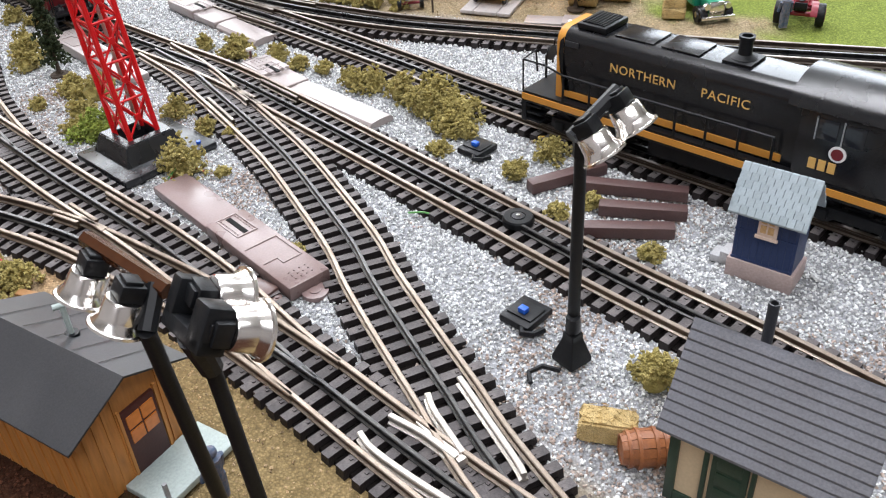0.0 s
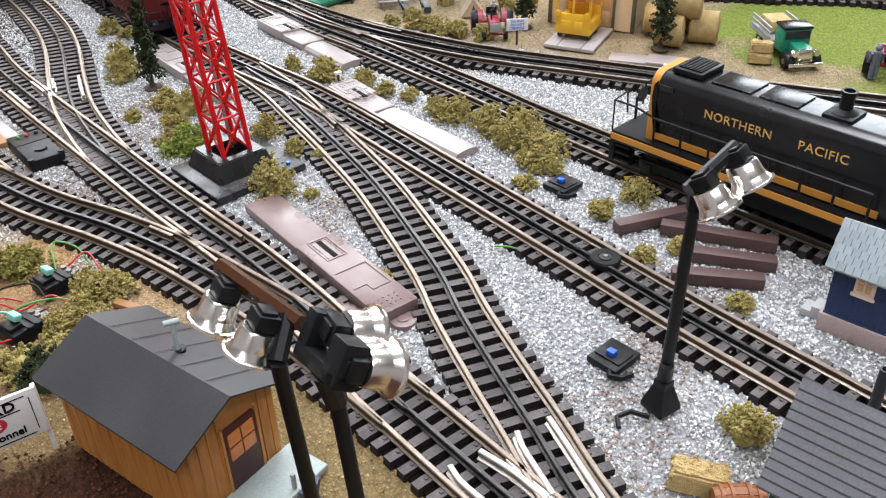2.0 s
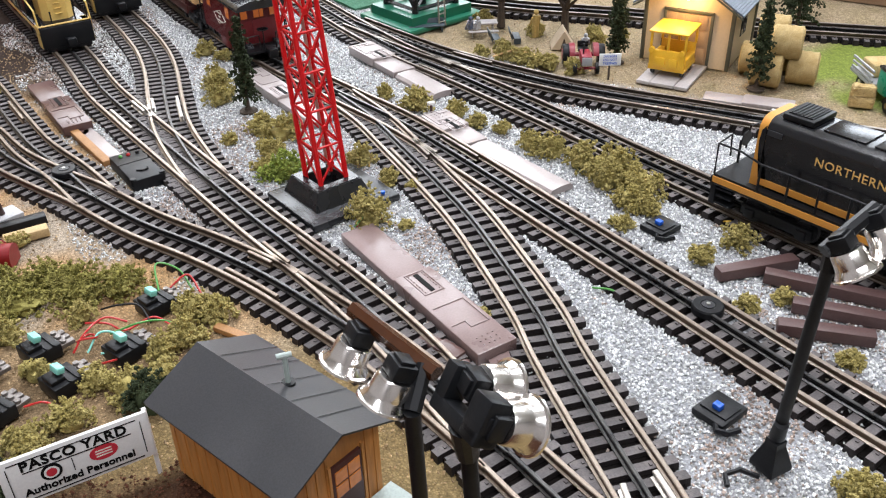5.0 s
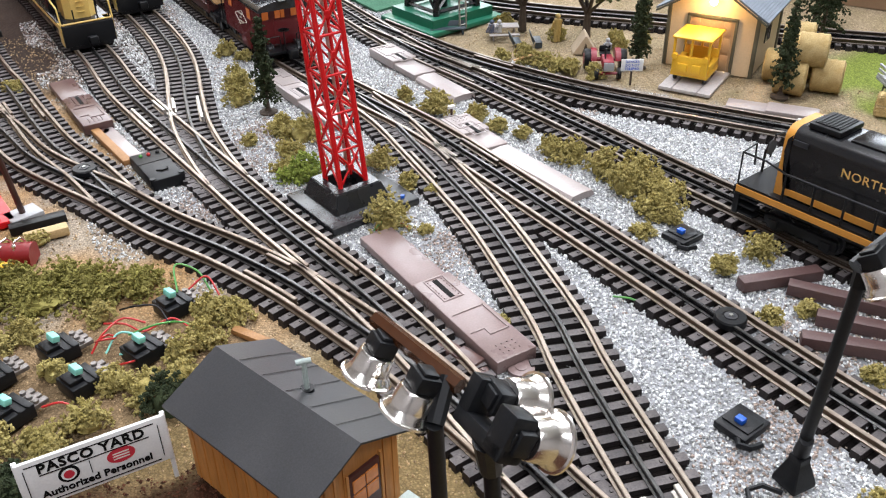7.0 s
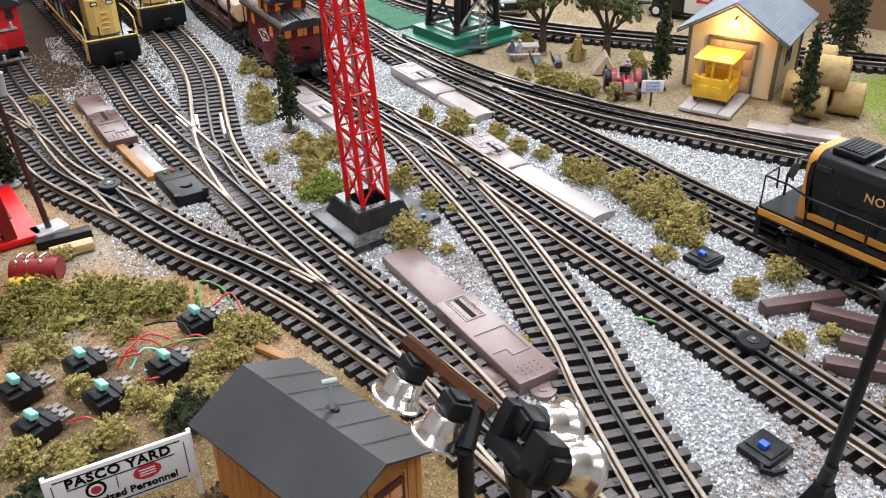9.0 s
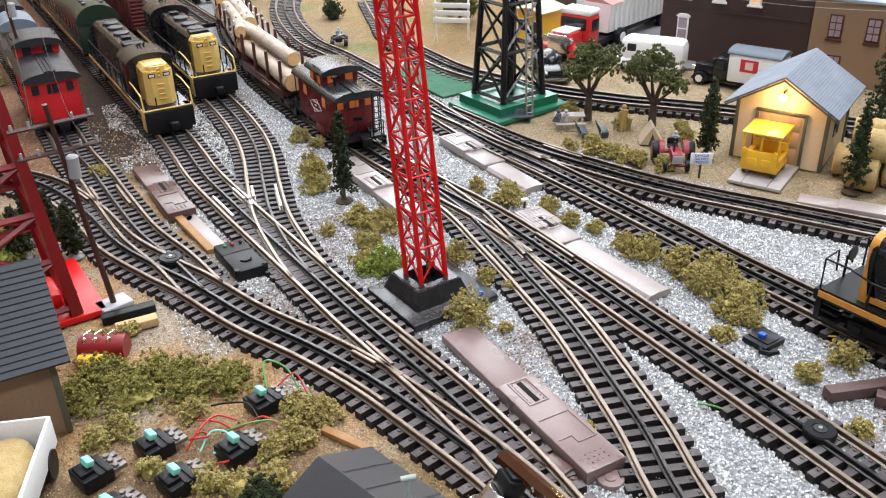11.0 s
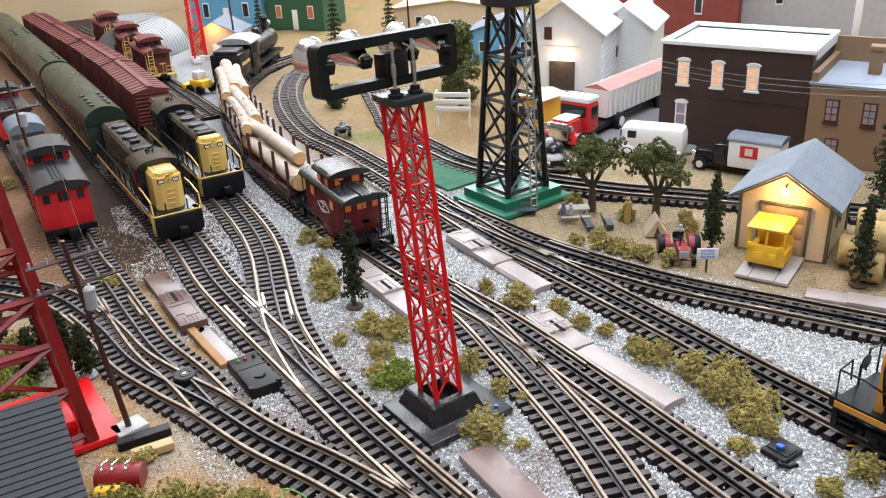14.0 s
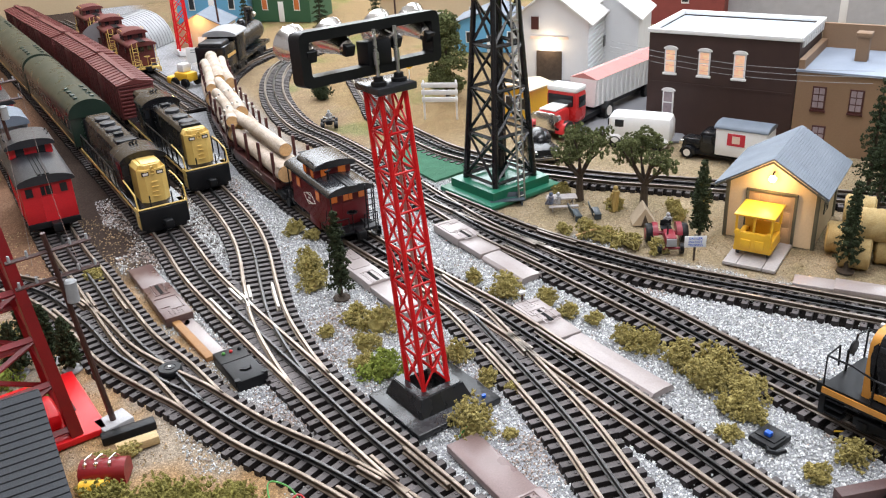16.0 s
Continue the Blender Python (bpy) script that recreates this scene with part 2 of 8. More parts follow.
def mesh(*makers):
    bm = bmesh.new()
    for f in makers:
        f(bm)
    return bm


def box(x0, x1, y0, y1, z0, z1, bevel=0.0, m=None):
    def f(bm):
        vs = bmesh.ops.create_cube(bm, size=1)["verts"]
        for v in vs:
            v.co = Vector(((x0 + x1) / 2 + v.co.x * (x1 - x0), (y0 + y1) / 2 + v.co.y * (y1 - y0), (z0 + z1) / 2 + v.co.z * (z1 - z0)))
        if bevel:
            es = list({e for v in vs for e in v.link_edges})
            vs = list({v for g in bmesh.ops.bevel(bm, geom=es, offset=bevel, segments=2, profile=0.5, affect="EDGES")["faces"] for v in g.verts} | {v for v in vs if v.is_valid})
        if m is not None:
            bmesh.ops.transform(bm, matrix=m, verts=vs)
    return f


def rod(a, b, r, r2=None, seg=10):
    """A round bar from a to b."""
    def f(bm):
        p, q = Vector(a), Vector(b)
        d = q - p
        m = Matrix.Translation((p + q) / 2) @ d.to_track_quat("Z", "Y").to_matrix().to_4x4()
        bmesh.ops.create_cone(bm, cap_ends=True, segments=seg, radius1=r, radius2=r if r2 is None else r2, depth=d.length, matrix=m)
        for face in bm.faces:
            face.smooth = len(face.verts) == 4 and seg > 7
    return f


def ball(at, r, sub=2, squash=(1, 1, 1)):
    def f(bm):
        bmesh.ops.create_icosphere(bm, subdivisions=sub, radius=r, matrix=Matrix.Translation(at) @ Matrix.Diagonal((*squash, 1)))
        for face in bm.faces:
            face.smooth = True
    return f


def slab(points, z0, z1, m=None):
    """A prism over the polygon points, from z0 to z1, then moved by m."""
    def f(bm):
        low = [bm.verts.new((x, y, z0)) for x, y in points]
        high = [bm.verts.new((x, y, z1)) for x, y in points]
        k = len(points)
        bm.faces.new(low[::-1])
        bm.faces.new(high)
        for i in range(k):
            bm.faces.new((low[i], low[(i + 1) % k], high[(i + 1) % k], high[i]))
        if m is not None:
            bmesh.ops.transform(bm, matrix=m, verts=low + high)
    return f


UPRIGHT = Matrix(((1, 0, 0, 0), (0, 0, -1, 0), (0, 1, 0, 0), (0, 0, 0, 1)))   # polygon (x, z), thickness along -y
SIDEWAYS = Matrix(((0, 0, 1, 0), (1, 0, 0, 0), (0, 1, 0, 0), (0, 0, 0, 1)))   # polygon (y, z), thickness along x


def lathe(profile, seg=20, m=None):
    """A turned body about z: profile of (radius, z)."""
    def f(bm):
        rings = [[bm.verts.new((r * math.cos(2 * math.pi * i / seg), r * math.sin(2 * math.pi * i / seg), z)) for i in range(seg)] for r, z in profile]
        for a, b in zip(rings, rings[1:]):
            for i in range(seg):
                bm.faces.new((a[i], a[(i + 1) % seg], b[(i + 1) % seg], b[i])).smooth = True
        bm.faces.new(rings[0][::-1])
        bm.faces.new(rings[-1])
        if m is not None:
            bmesh.ops.transform(bm, matrix=m, verts=[v for ring in rings for v in ring])
    return f


def tube(points, r, seg=6):
    """A bent wire or pipe through the points."""
    def f(bm):
        ps = [Vector(p) for p in points]
        rings = []
        for i, p in enumerate(ps):
            d = (ps[min(i + 1, len(ps) - 1)] - ps[max(i - 1, 0)]).normalized()
            q = d.to_track_quat("Z", "Y")
            rings.append([bm.verts.new(p + q @ Vector((r * math.cos(2 * math.pi * k / seg), r * math.sin(2 * math.pi * k / seg), 0))) for k in range(seg)])
        for a, b in zip(rings, rings[1:]):
            for k in range(seg):
                bm.faces.new((a[k], a[(k + 1) % seg], b[(k + 1) % seg], b[k])).smooth = True
        bm.faces.new(rings[0][::-1])
        bm.faces.new(rings[-1])
    return f


def glide(ctrl, step=0.004):
    """Points at even steps along a smooth curve through ctrl."""
    c = [Vector((*p, 0)) if len(p) == 2 else Vector(p) for p in ctrl]
    c = [2 * c[0] - c[1]] + c + [2 * c[-1] - c[-2]]
    fine = []
    for i in range(1, len(c) - 2):
        a, b, d, e = c[i - 1:i + 3]
        for k in range(24):
            t = k / 24
            fine.append(0.5 * ((2 * b) + (d - a) * t + (2 * a - 5 * b + 4 * d - e) * t * t + (3 * b - a - 3 * d + e) * t ** 3))
    fine.append(c[-2])
    out, need = [fine[0]], step
    for p, q in zip(fine, fine[1:]):
        left = (q - p).length
        while left >= need:
            p = p + (q - p) * (need / left) if left else p
            left -= need
            out.append(p.copy())
            need = step
        need -= left
    return out


def words(text, size, material, parent, m, name="lettering", extrude=0.0002, spacing=1.0, align="CENTER", bold=0.0):
    cu = bpy.data.curves.new(name, "FONT")
    cu.body, cu.size, cu.extrude, cu.align_x, cu.align_y, cu.space_character = text, size, extrude, align, "CENTER", spacing
    cu.resolution_u, cu.offset = 3, bold
    tmp = new("tmp_text", cu)
    me = bpy.data.meshes.new_from_object(tmp.evaluated_get(bpy.context.evaluated_depsgraph_get()))
    bpy.data.objects.remove(tmp)
    bpy.data.curves.remove(cu)
    me.materials.clear()
    me.materials.append(material)
    ob = new(name, me)
    ob.parent = parent
    ob.matrix_local = m
    return ob


def fbm(x, y, z=0.0, octaves=4):
    return noise.fractal(Vector((x, y, z)), 1.0, 2.0, octaves)

# ---- room ----
def room():
    for name, b in (("wall_north", (-1.5, 4.0, 3.30, 3.40)), ("wall_south", (-1.5, 4.0, -2.1, -2.0)), ("wall_west", (-1.6, -1.5, -2.1, 3.4)), ("wall_east", (4.0, 4.1, -2.1, 3.4))):
        tagged(part(name, mesh(box(*b, -0.9, 2.2)), PLASTER if name == "wall_north" else ROOM_GREY), "plain tan painted room wall" if name == "wall_north" else "plain grey room wall", "wall", kind="structure")
    tagged(part("ceiling", mesh(box(-1.6, 4.1, -2.1, 3.4, 2.2, 2.3)), CEILING_WHITE), "plain white room ceiling", "ceiling", kind="structure")
    tagged(part("floor", mesh(box(-1.6, 4.1, -2.1, 3.4, -1.0, -0.9)), TAN_WALL), "plain tan room floor", "floor", kind="structure")


room()

# ---- tracks: centre lines in plan ----
TRACKS = {
    "T1": [(.652, .20), (.638, .30), (.625, .44), (.611, .55), (.601, .66), (.589, .79), (.579, .90), (.567, 1.0), (.545, 1.10), (.521, 1.22), (.501, 1.38), (.488, 1.545), (.495, 1.714), (.52, 1.92), (.552, 2.06), (.60, 2.17), (.68, 2.27), (.82, 2.36), (.95, 2.42)],
    "T2": [(.815, .20), (.80, .32), (.775, .47), (.745, .62), (.722, .75), (.708, .838), (.700, .905), (.676, 1.058), (.655, 1.166), (.645, 1.272), (.636, 1.436), (.618, 1.6), (.600, 1.718), (.615, 1.894), (.664, 2.068), (.74, 2.196), (.9, 2.32)],
    "T3": [(1.1, .50), (.95, .70), (.87, .816), (.822, .886), (.76, .978), (.717, 1.066), (.688, 1.143), (.668, 1.225), (.652, 1.30)],
    "T4": [(.80, 1.95), (.763, 1.794), (.732, 1.653), (.737, 1.522), (.752, 1.434), (.80, 1.33), (.87, 1.235), (.94, 1.165), (1.074, 1.02), (1.3, .8)],
    "T5": [(.175, 2.7), (.236, 2.2), (.298, 1.65), (.328, 1.367), (.336, 1.236), (.348, 1.146), (.359, 1.076), (.374, .984), (.388, .894), (.400, .83), (.412, .765), (.421, .69), (.4245, .613), (.4295, .563), (.4360, .510), (.4450, .45), (.461, .37), (.478, .30)],
    "T5B": [(.25, 2.75), (.335, 2.2), (.381, 1.75), (.403, 1.508), (.410, 1.372), (.405, 1.276), (.387, 1.172), (.376, 1.097), (.374, 1.025), (.376, .97)],
    "T6": [(.112, 2.3), (.174, 1.8), (.211, 1.411), (.228, 1.297), (.243, 1.187), (.255, 1.116), (.274, 1.05), (.288, .985)],
    "T7": [(-.1, 1.50), (.0, 1.43), (.08, 1.38), (.137, 1.335), (.18, 1.279), (.212, 1.191), (.233, 1.106), (.262, 1.04), (.282, 1.0), (.311, .929), (.346, .864), (.372, .805), (.392, .743), (.407, .69), (.4185, .63), (.4270, .58)],
    "T8": [(.445, .36), (.462, .477), (.474, .53), (.485, .58), (.498, .635), (.511, .68), (.524, .745), (.535, .81), (.541, .88), (.545, .95), (.548, 1.02), (.543, 1.09)],
}
GAUGE, TIE_TOP, RAIL_TOP, TIE_STEP = 0.0335, 0.0040, 0.0095, 0.0117
LINES = {k: glide(v) for k, v in TRACKS.items()}
ALL_LINE = np.array([(p.x, p.y) for pts in LINES.values() for p in pts])


def near_track(x, y):
    return float(np.min((ALL_LINE[:, 0] - x) ** 2 + (ALL_LINE[:, 1] - y) ** 2)) ** 0.5


# ---- ground sheet ----
def smooth(a, b, v):
    t = min(1, max(0, (v - a) / (b - a)))
    return t * t * (3 - 2 * t)


def zone(x, y):
    """Shares of stone, sand, grass and dark earth on the ground at a place."""
    w = 0.03 * fbm(x * 14, y * 14)
    left = smooth(0.0, 0.03, (0.395 - 0.30 * (y - 0.8)) + w - x) if y < 1.0 else smooth(0.0, 0.03, 0.335 + w - x - 0.10 * (y - 1.0))
    right = smooth(0.0, 0.03, x - (0.775 + 0.55 * (1.0 - y)) + w) if y < 1.25 else smooth(0, 0.03, x - 0.685 + w)
    sand = max(left, right)
    grass = smooth(0, 0.05, x - 0.97 + w * 2) * smooth(0, 0.05, 0.98 - y + w)
    earth = smooth(0, 0.03, 0.325 + w - x) * smooth(0, 0.03, 0.70 + w - y)
    return sand, grass, earth


def ground():
    xs, ys = np.arange(-0.8, 2.6, 0.014), np.arange(-0.6, 3.3, 0.014)
    verts, cols = [], []
    for y in ys:
        for x in xs:
            sand, grass, earth = zone(x, y)
            verts.append((x, y, -0.0015 + 0.0022 * fbm(x * 20, y * 20)))
            speck = 0.5 + 0.5 * fbm(x * 45, y * 45, 3)
            c = Vector((0.36, 0.37, 0.39))
            c = c.lerp(Vector((0.44, 0.345, 0.235)).lerp(Vector((0.29, 0.235, 0.13)), speck), sand)
            w0 = 0.03 * fbm(x * 14, y * 14)
            if x < .46:
                near = smooth(0, .10, .80 - y)
                c = c.lerp(Vector((0.27, 0.19, 0.075)).lerp(Vector((0.17, 0.12, 0.05)), speck), sand * near * .8)
                litter = smooth(0, .05, .35 - x + w0) * smooth(0, .05, y - .69 + w0) * smooth(0, .05, .845 - y + w0)
                c = c.lerp(Vector((0.30, 0.205, 0.115)).lerp(Vector((0.15, 0.105, 0.06)), speck), sand * litter)
                patch = smooth(-.1, .35, fbm(x * 13 + 3, y * 13))
                c = c.lerp(Vector((0.42, 0.255, 0.12)).lerp(Vector((0.40, 0.34, 0.27)), patch), sand * (1 - near) * (1 - litter) * .85)
            far = smooth(1.40, 1.60, y) * smooth(.53, .60, x)
            c = c.lerp(Vector((0.25, 0.155, 0.075)).lerp(Vector((0.34, 0.25, 0.125)), speck).lerp(Vector((0.20, 0.19, 0.06)), smooth(.15, .55, fbm(x * 7 + 9, y * 7))), .9 * far)
            w = 0.03 * fbm(x * 14, y * 14)
            rust = smooth(0, .12, y - 1.22 + w * 2) * smooth(0, .05, .44 - x + w)
            c = c.lerp(Vector((0.23, 0.13, 0.08)).lerp(Vector((0.055, 0.038, 0.030)), smooth(.20, .24, x)), rust)
            c = c.lerp(Vector((0.20, 0.25, 0.05)), grass)
            c = c.lerp(Vector((0.060, 0.026, 0.015)), earth)
            cols.append((*c, 1))
    nx = len(xs)
    faces = [(j * nx + i, j * nx + i + 1, (j + 1) * nx + i + 1, (j + 1) * nx + i) for j in range(len(ys) - 1) for i in range(nx - 1)]
    me = bpy.data.meshes.new("ground")
    me.from_pydata(verts, [], faces)
    layer = me.color_attributes.new("zones", "FLOAT_COLOR", "POINT")
    layer.data.foreach_set("color", np.array(cols, dtype=np.float32).ravel())
    for p in me.polygons:
        p.use_smooth = True
    m = mat("scenery_ground", (0.3, 0.3, 0.3), 0.95, 0, 0.5, 250, 1500, 0.8, spec=0.12)
    n, link = m.node_tree.nodes, m.node_tree.links
    a = n.new("ShaderNodeVertexColor")
    a.layer_name = "zones"
    mix = next(k for k in n if k.type == "MIX")
    dark = n.new("ShaderNodeMix")
    dark.data_type, dark.blend_type = "RGBA", "MULTIPLY"
    dark.inputs["Factor"].default_value = 1
    dark.inputs["B"].default_value = (0.55, 0.53, 0.5, 1)
    link.new(a.outputs[0], dark.inputs["A"])
    link.new(a.outputs[0], mix.inputs["A"])
    link.new(dark.outputs["Result"], mix.inputs["B"])
    cell, k, tone, prod, into = (n.new("ShaderNode" + kind) for kind in ("TexVoronoi", "MapRange", "MapRange", "Math", "Math"))
    cell.inputs["Scale"].default_value = 620
    link.new(n["Mapping"].outputs[0], cell.inputs["Vector"])
    # Colour darkens towards cell edges, painting in the shade between stones.
    k.inputs["From Max"].default_value, k.inputs["To Min"].default_value, k.inputs["To Max"].default_value = .65, 1.25, .70
    link.new(cell.outputs["Distance"], k.inputs[0])
    tone.inputs["To Min"].default_value, tone.inputs["To Max"].default_value = .75, 1.3
    link.new(cell.outputs["Color"], tone.inputs[0])
    prod.operation = into.operation = "MULTIPLY"
    link.new(k.outputs[0], prod.inputs[0])
    link.new(tone.outputs[0], prod.inputs[1])
    hsv = n["Hue/Saturation/Value"]
    link.new(hsv.inputs["Value"].links[0].from_socket, into.inputs[0])
    link.new(prod.outputs[0], into.inputs[1])
    link.new(into.outputs[0], hsv.inputs["Value"])
    link.new(k.outputs[0], n["Bump"].inputs["Height"])
    me.materials.append(m)
    tagged(new("ground", me), "model landscape of grey ballast, sand and turf", "ground", kind="structure")


ground()


def sweep(bm, line, offset, profile, z):
    """A bar of that cross-section (across, up) along the line, offset to its side."""
    rings = []
    for i, p in enumerate(line):
        d = (line[min(i + 1, len(line) - 1)] - line[max(i - 1, 0)]).normalized()
        side = Vector((d.y, -d.x, 0))
        rings.append([bm.verts.new(p + side * (offset + a) + Vector((0, 0, z + h))) for a, h in profile])
    k = len(profile)
    for a, b in zip(rings, rings[1:]):
        for i in range(k):
            bm.faces.new((a[i], a[(i + 1) % k], b[(i + 1) % k], b[i]))
    bm.faces.new(rings[0][::-1])
    bm.faces.new(rings[-1])


H_ = RAIL_TOP - TIE_TOP
HALF = [(0.0010, H_), (0.0015, H_ - 0.0004), (0.0015, H_ - 0.0016), (0.0008, H_ - 0.0022), (0.0007, 0.0014), (0.0021, 0.0007), (0.0021, 0)]
PROFILE = [(-a, h) for a, h in HALF[::-1]] + HALF
PROFILE_MID = [(a * 0.85, h * 0.96) for a, h in PROFILE]


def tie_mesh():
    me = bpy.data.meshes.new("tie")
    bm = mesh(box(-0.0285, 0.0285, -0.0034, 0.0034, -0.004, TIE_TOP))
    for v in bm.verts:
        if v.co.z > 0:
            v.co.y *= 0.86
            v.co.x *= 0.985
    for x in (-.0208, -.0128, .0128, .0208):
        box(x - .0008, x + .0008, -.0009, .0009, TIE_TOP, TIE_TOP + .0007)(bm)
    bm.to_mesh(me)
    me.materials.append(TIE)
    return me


TIE_MESH = tie_mesh()


def track(key):
    line = LINES[key]
    metal = RAIL_OLD if key in ("T2", "T3", "T4", "T9") else RAIL_TAN if key in ("T6", "T7") else RAIL
    empty = thing("track", Matrix.Identity(4), "three-rail toy train track on dark ties in ballast", "train track", "model railway tracks")
    for off, name, material, prof in ((-GAUGE / 2, "rail", metal, PROFILE), (GAUGE / 2, "rail", metal, PROFILE), (0, "centre_rail", RAIL_DARK, PROFILE_MID)):
        bm = bmesh.new()
        sweep(bm, line, off, prof, TIE_TOP)
        part(name, bm, material, empty, "blackened middle rail" if off == 0 else "")
    # Roadbed strip under the ties; its near-black colour carries the gap shade.
    bm = bmesh.new()
    z = -.0006 + .00013 * list(TRACKS).index(key)
    sweep(bm, line, 0, [(-.0265, -.004), (-.0250, z), (.0250, z), (.0265, -.004)], 0)
    part("roadbed", bm, SHADED_ROADBED, empty, "brown roadbed strip coloured near-black for tie-gap shade")
    places = glide(TRACKS[key], TIE_STEP)
    far = []
    for i, p in enumerate(places):
        d = (places[min(i + 1, len(places) - 1)] - places[max(i - 1, 0)]).normalized()
        m = Matrix.Translation(p) @ pose(random.uniform(-.0004, .0004), random.uniform(-.0004, .0004), random.uniform(-.0003, .0003), 0, 0, math.degrees(math.atan2(-d.x, d.y)) + random.uniform(-1, 1))
        if p.y < 1.75 and p.y > 0.3:
            o = new("tie", TIE_MESH)
            o.parent = empty
            o.matrix_local = m
        else:
            far.append(m)
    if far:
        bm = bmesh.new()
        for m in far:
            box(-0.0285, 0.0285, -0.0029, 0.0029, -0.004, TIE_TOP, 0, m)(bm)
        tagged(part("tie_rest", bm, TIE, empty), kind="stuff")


for key in TRACKS:
    track(key)


def on_track(key, y, back=False):
    """The pose of a wagon on that track where it passes y, its front towards greater y (or, with back, towards the smaller)."""
    line = LINES[key]
    i = min(range(len(line)), key=lambda k: abs(line[k].y - y))
    a, b = line[max(i - 8, 0)], line[min(i + 8, len(line) - 1)]
    d = (b - a).normalized() * (1 if b.y > a.y else -1) * (-1 if back else 1)
    return Matrix.Translation(line[i] + Vector((0, 0, RAIL_TOP))) @ pose(0, 0, 0, 0, 0, math.degrees(math.atan2(-d.x, d.y)))


# ---- red floodlight tower ----
def floodlight_tower():
    low, high = Vector((.455, .904, 0)), Vector((.4445, .921, 0))
    turn = 10
    th = thing("floodlight_tower", pose(low.x, low.y, 0, 0, 0, turn), "tall red lattice floodlight tower on a black base", "light tower")
    inv = pose(0, 0, 0, 0, 0, -turn)
    lean = inv @ (high - low)
    part("base_plate", mesh(box(-.038, .044, -.041, .033, 0, .0065, .0015)), GLOSS_BLACK, th)
    part("bolt", mesh(rod((.033, -.032, .006), (.033, -.032, .0085), .0018)), BLUE_BUTTON, th)
    z0, z1 = .0215, .262
    def frustum(bm):
        a = [bm.verts.new((sx * .0262, sy * .0262, .006)) for sx, sy in ((-1, -1), (1, -1), (1, 1), (-1, 1))]
        b = [bm.verts.new((sx * .0205, sy * .0205, z0)) for sx, sy in ((-1, -1), (1, -1), (1, 1), (-1, 1))]
        c = [bm.verts.new((sx * .0125, sy * .0125, z0)) for sx, sy in ((-1, -1), (1, -1), (1, 1), (-1, 1))]
        d = [bm.verts.new((sx * .0125, sy * .0125, z0 - .012)) for sx, sy in ((-1, -1), (1, -1), (1, 1), (-1, 1))]
        for lo, hi in ((a, b), (b, c), (c, d)):
            for i in range(4):
                bm.faces.new((lo[i], lo[(i + 1) % 4], hi[(i + 1) % 4], hi[i]))
        bm.faces.new(d)
        bmesh.ops.bevel(bm, geom=[e for e in bm.edges], offset=.0008, segments=2, affect="EDGES")
    part("pedestal", mesh(frustum), GLOSS_BLACK, th)
    def corner(k, z):
        s = (z - z0) / (z1 - z0)
        h = .0118 + (.0103 - .0118) * s
        sx, sy = ((-1, -1), (1, -1), (1, 1), (-1, 1))[k % 4]
        return Vector((sx * h + lean.x * s, sy * h + lean.y * s, z))
    for k in range(4):
        part("leg", mesh(rod(corner(k, z0 - .004), corner(k, z1), .0021, .0019, 8)), RED, th)
    bays = 8
    zs = [z0 + (z1 - z0) * i / bays for i in range(bays + 1)]
    for i in range(bays):
        za, zb = zs[i], zs[i + 1]
        zm = (za + zb) / 2
        for k in range(4):
            bm = bmesh.new()
            a, b = corner(k, za), corner(k + 1, za)
            mid = (corner(k, zm) + corner(k + 1, zm)) / 2
            for p in (a, b, corner(k, zb), corner(k + 1, zb)):
                rod(p, mid, .0009, seg=6)(bm)
            out = (mid - corner(k, zm)).cross(Vector((0, 0, 1))).normalized()
            rod(mid - out * .0006, mid + out * .0012, .0026, seg=10)(bm)
            if i:
                rod(a, b, .0011, seg=6)(bm)
            part("brace", bm, RED, th)
    top = Matrix.Translation((lean.x, lean.y, 0))
    part("wire_conduit", mesh(rod((.004, .002, .02), (lean.x + .004, lean.y + .002, z1), .0013, seg=8)), STEEL, th)
    part("top_plate", mesh(box(-.0165, .0165, -.0175, .0145, z1, z1 + .0055, .0012, top)), GLOSS_BLACK, th)
    # floodlight bar, facing away from the near side
    yaw = math.degrees(math.atan2(.035, .118)) - turn
    g = Matrix.Translation((lean.x * 1.06 - .008, lean.y * 1.06, z1 + .0005)) @ pose(0, 0, 0, -4, 1.5, yaw) @ Matrix.Scale(1.045, 4)
    for x in (-.0025, .0150):
        part("collar", mesh(lathe([(.0055, .004), (.0055, .0065), (.0035, .007), (.0035, .010)], 14, g @ Matrix.Translation((x, -.0095, 0)))), BLACK, th)
        part("pin", mesh(rod(g @ Vector((x, -.0095, .003)), g @ Vector((x, -.0095, .041)), .0013), rod(g @ Vector((x, -.0095, .018)), g @ Vector((x, -.0095, .026)), .0020), tube([g @ Vector((x, -.0095, .035)), g @ Vector((x - .007, -.0085, .039))], .0006)), STEEL, th)
    def ring(bm):
        def loop(hx, z_lo, z_hi, r, y):
            pts = []
            for cx, cz, a0 in ((hx - r, z_hi - r, 0), (-hx + r, z_hi - r, 90), (-hx + r, z_lo + r, 180), (hx - r, z_lo + r, 270)):
                for s in range(5):
                    a = radians(a0 + 22.5 * s)
                    pts.append(bm.verts.new(g @ Vector((cx + r * math.cos(a), y, cz + r * math.sin(a)))))
            return pts
        o1, o2 = loop(.0585, .011, .046, .005, -.006), loop(.0585, .011, .046, .005, .006)
        i1, i2 = loop(.0515, .0175, .0395, .002, -.006), loop(.0515, .0175, .0395, .002, .006)
        k = len(o1)
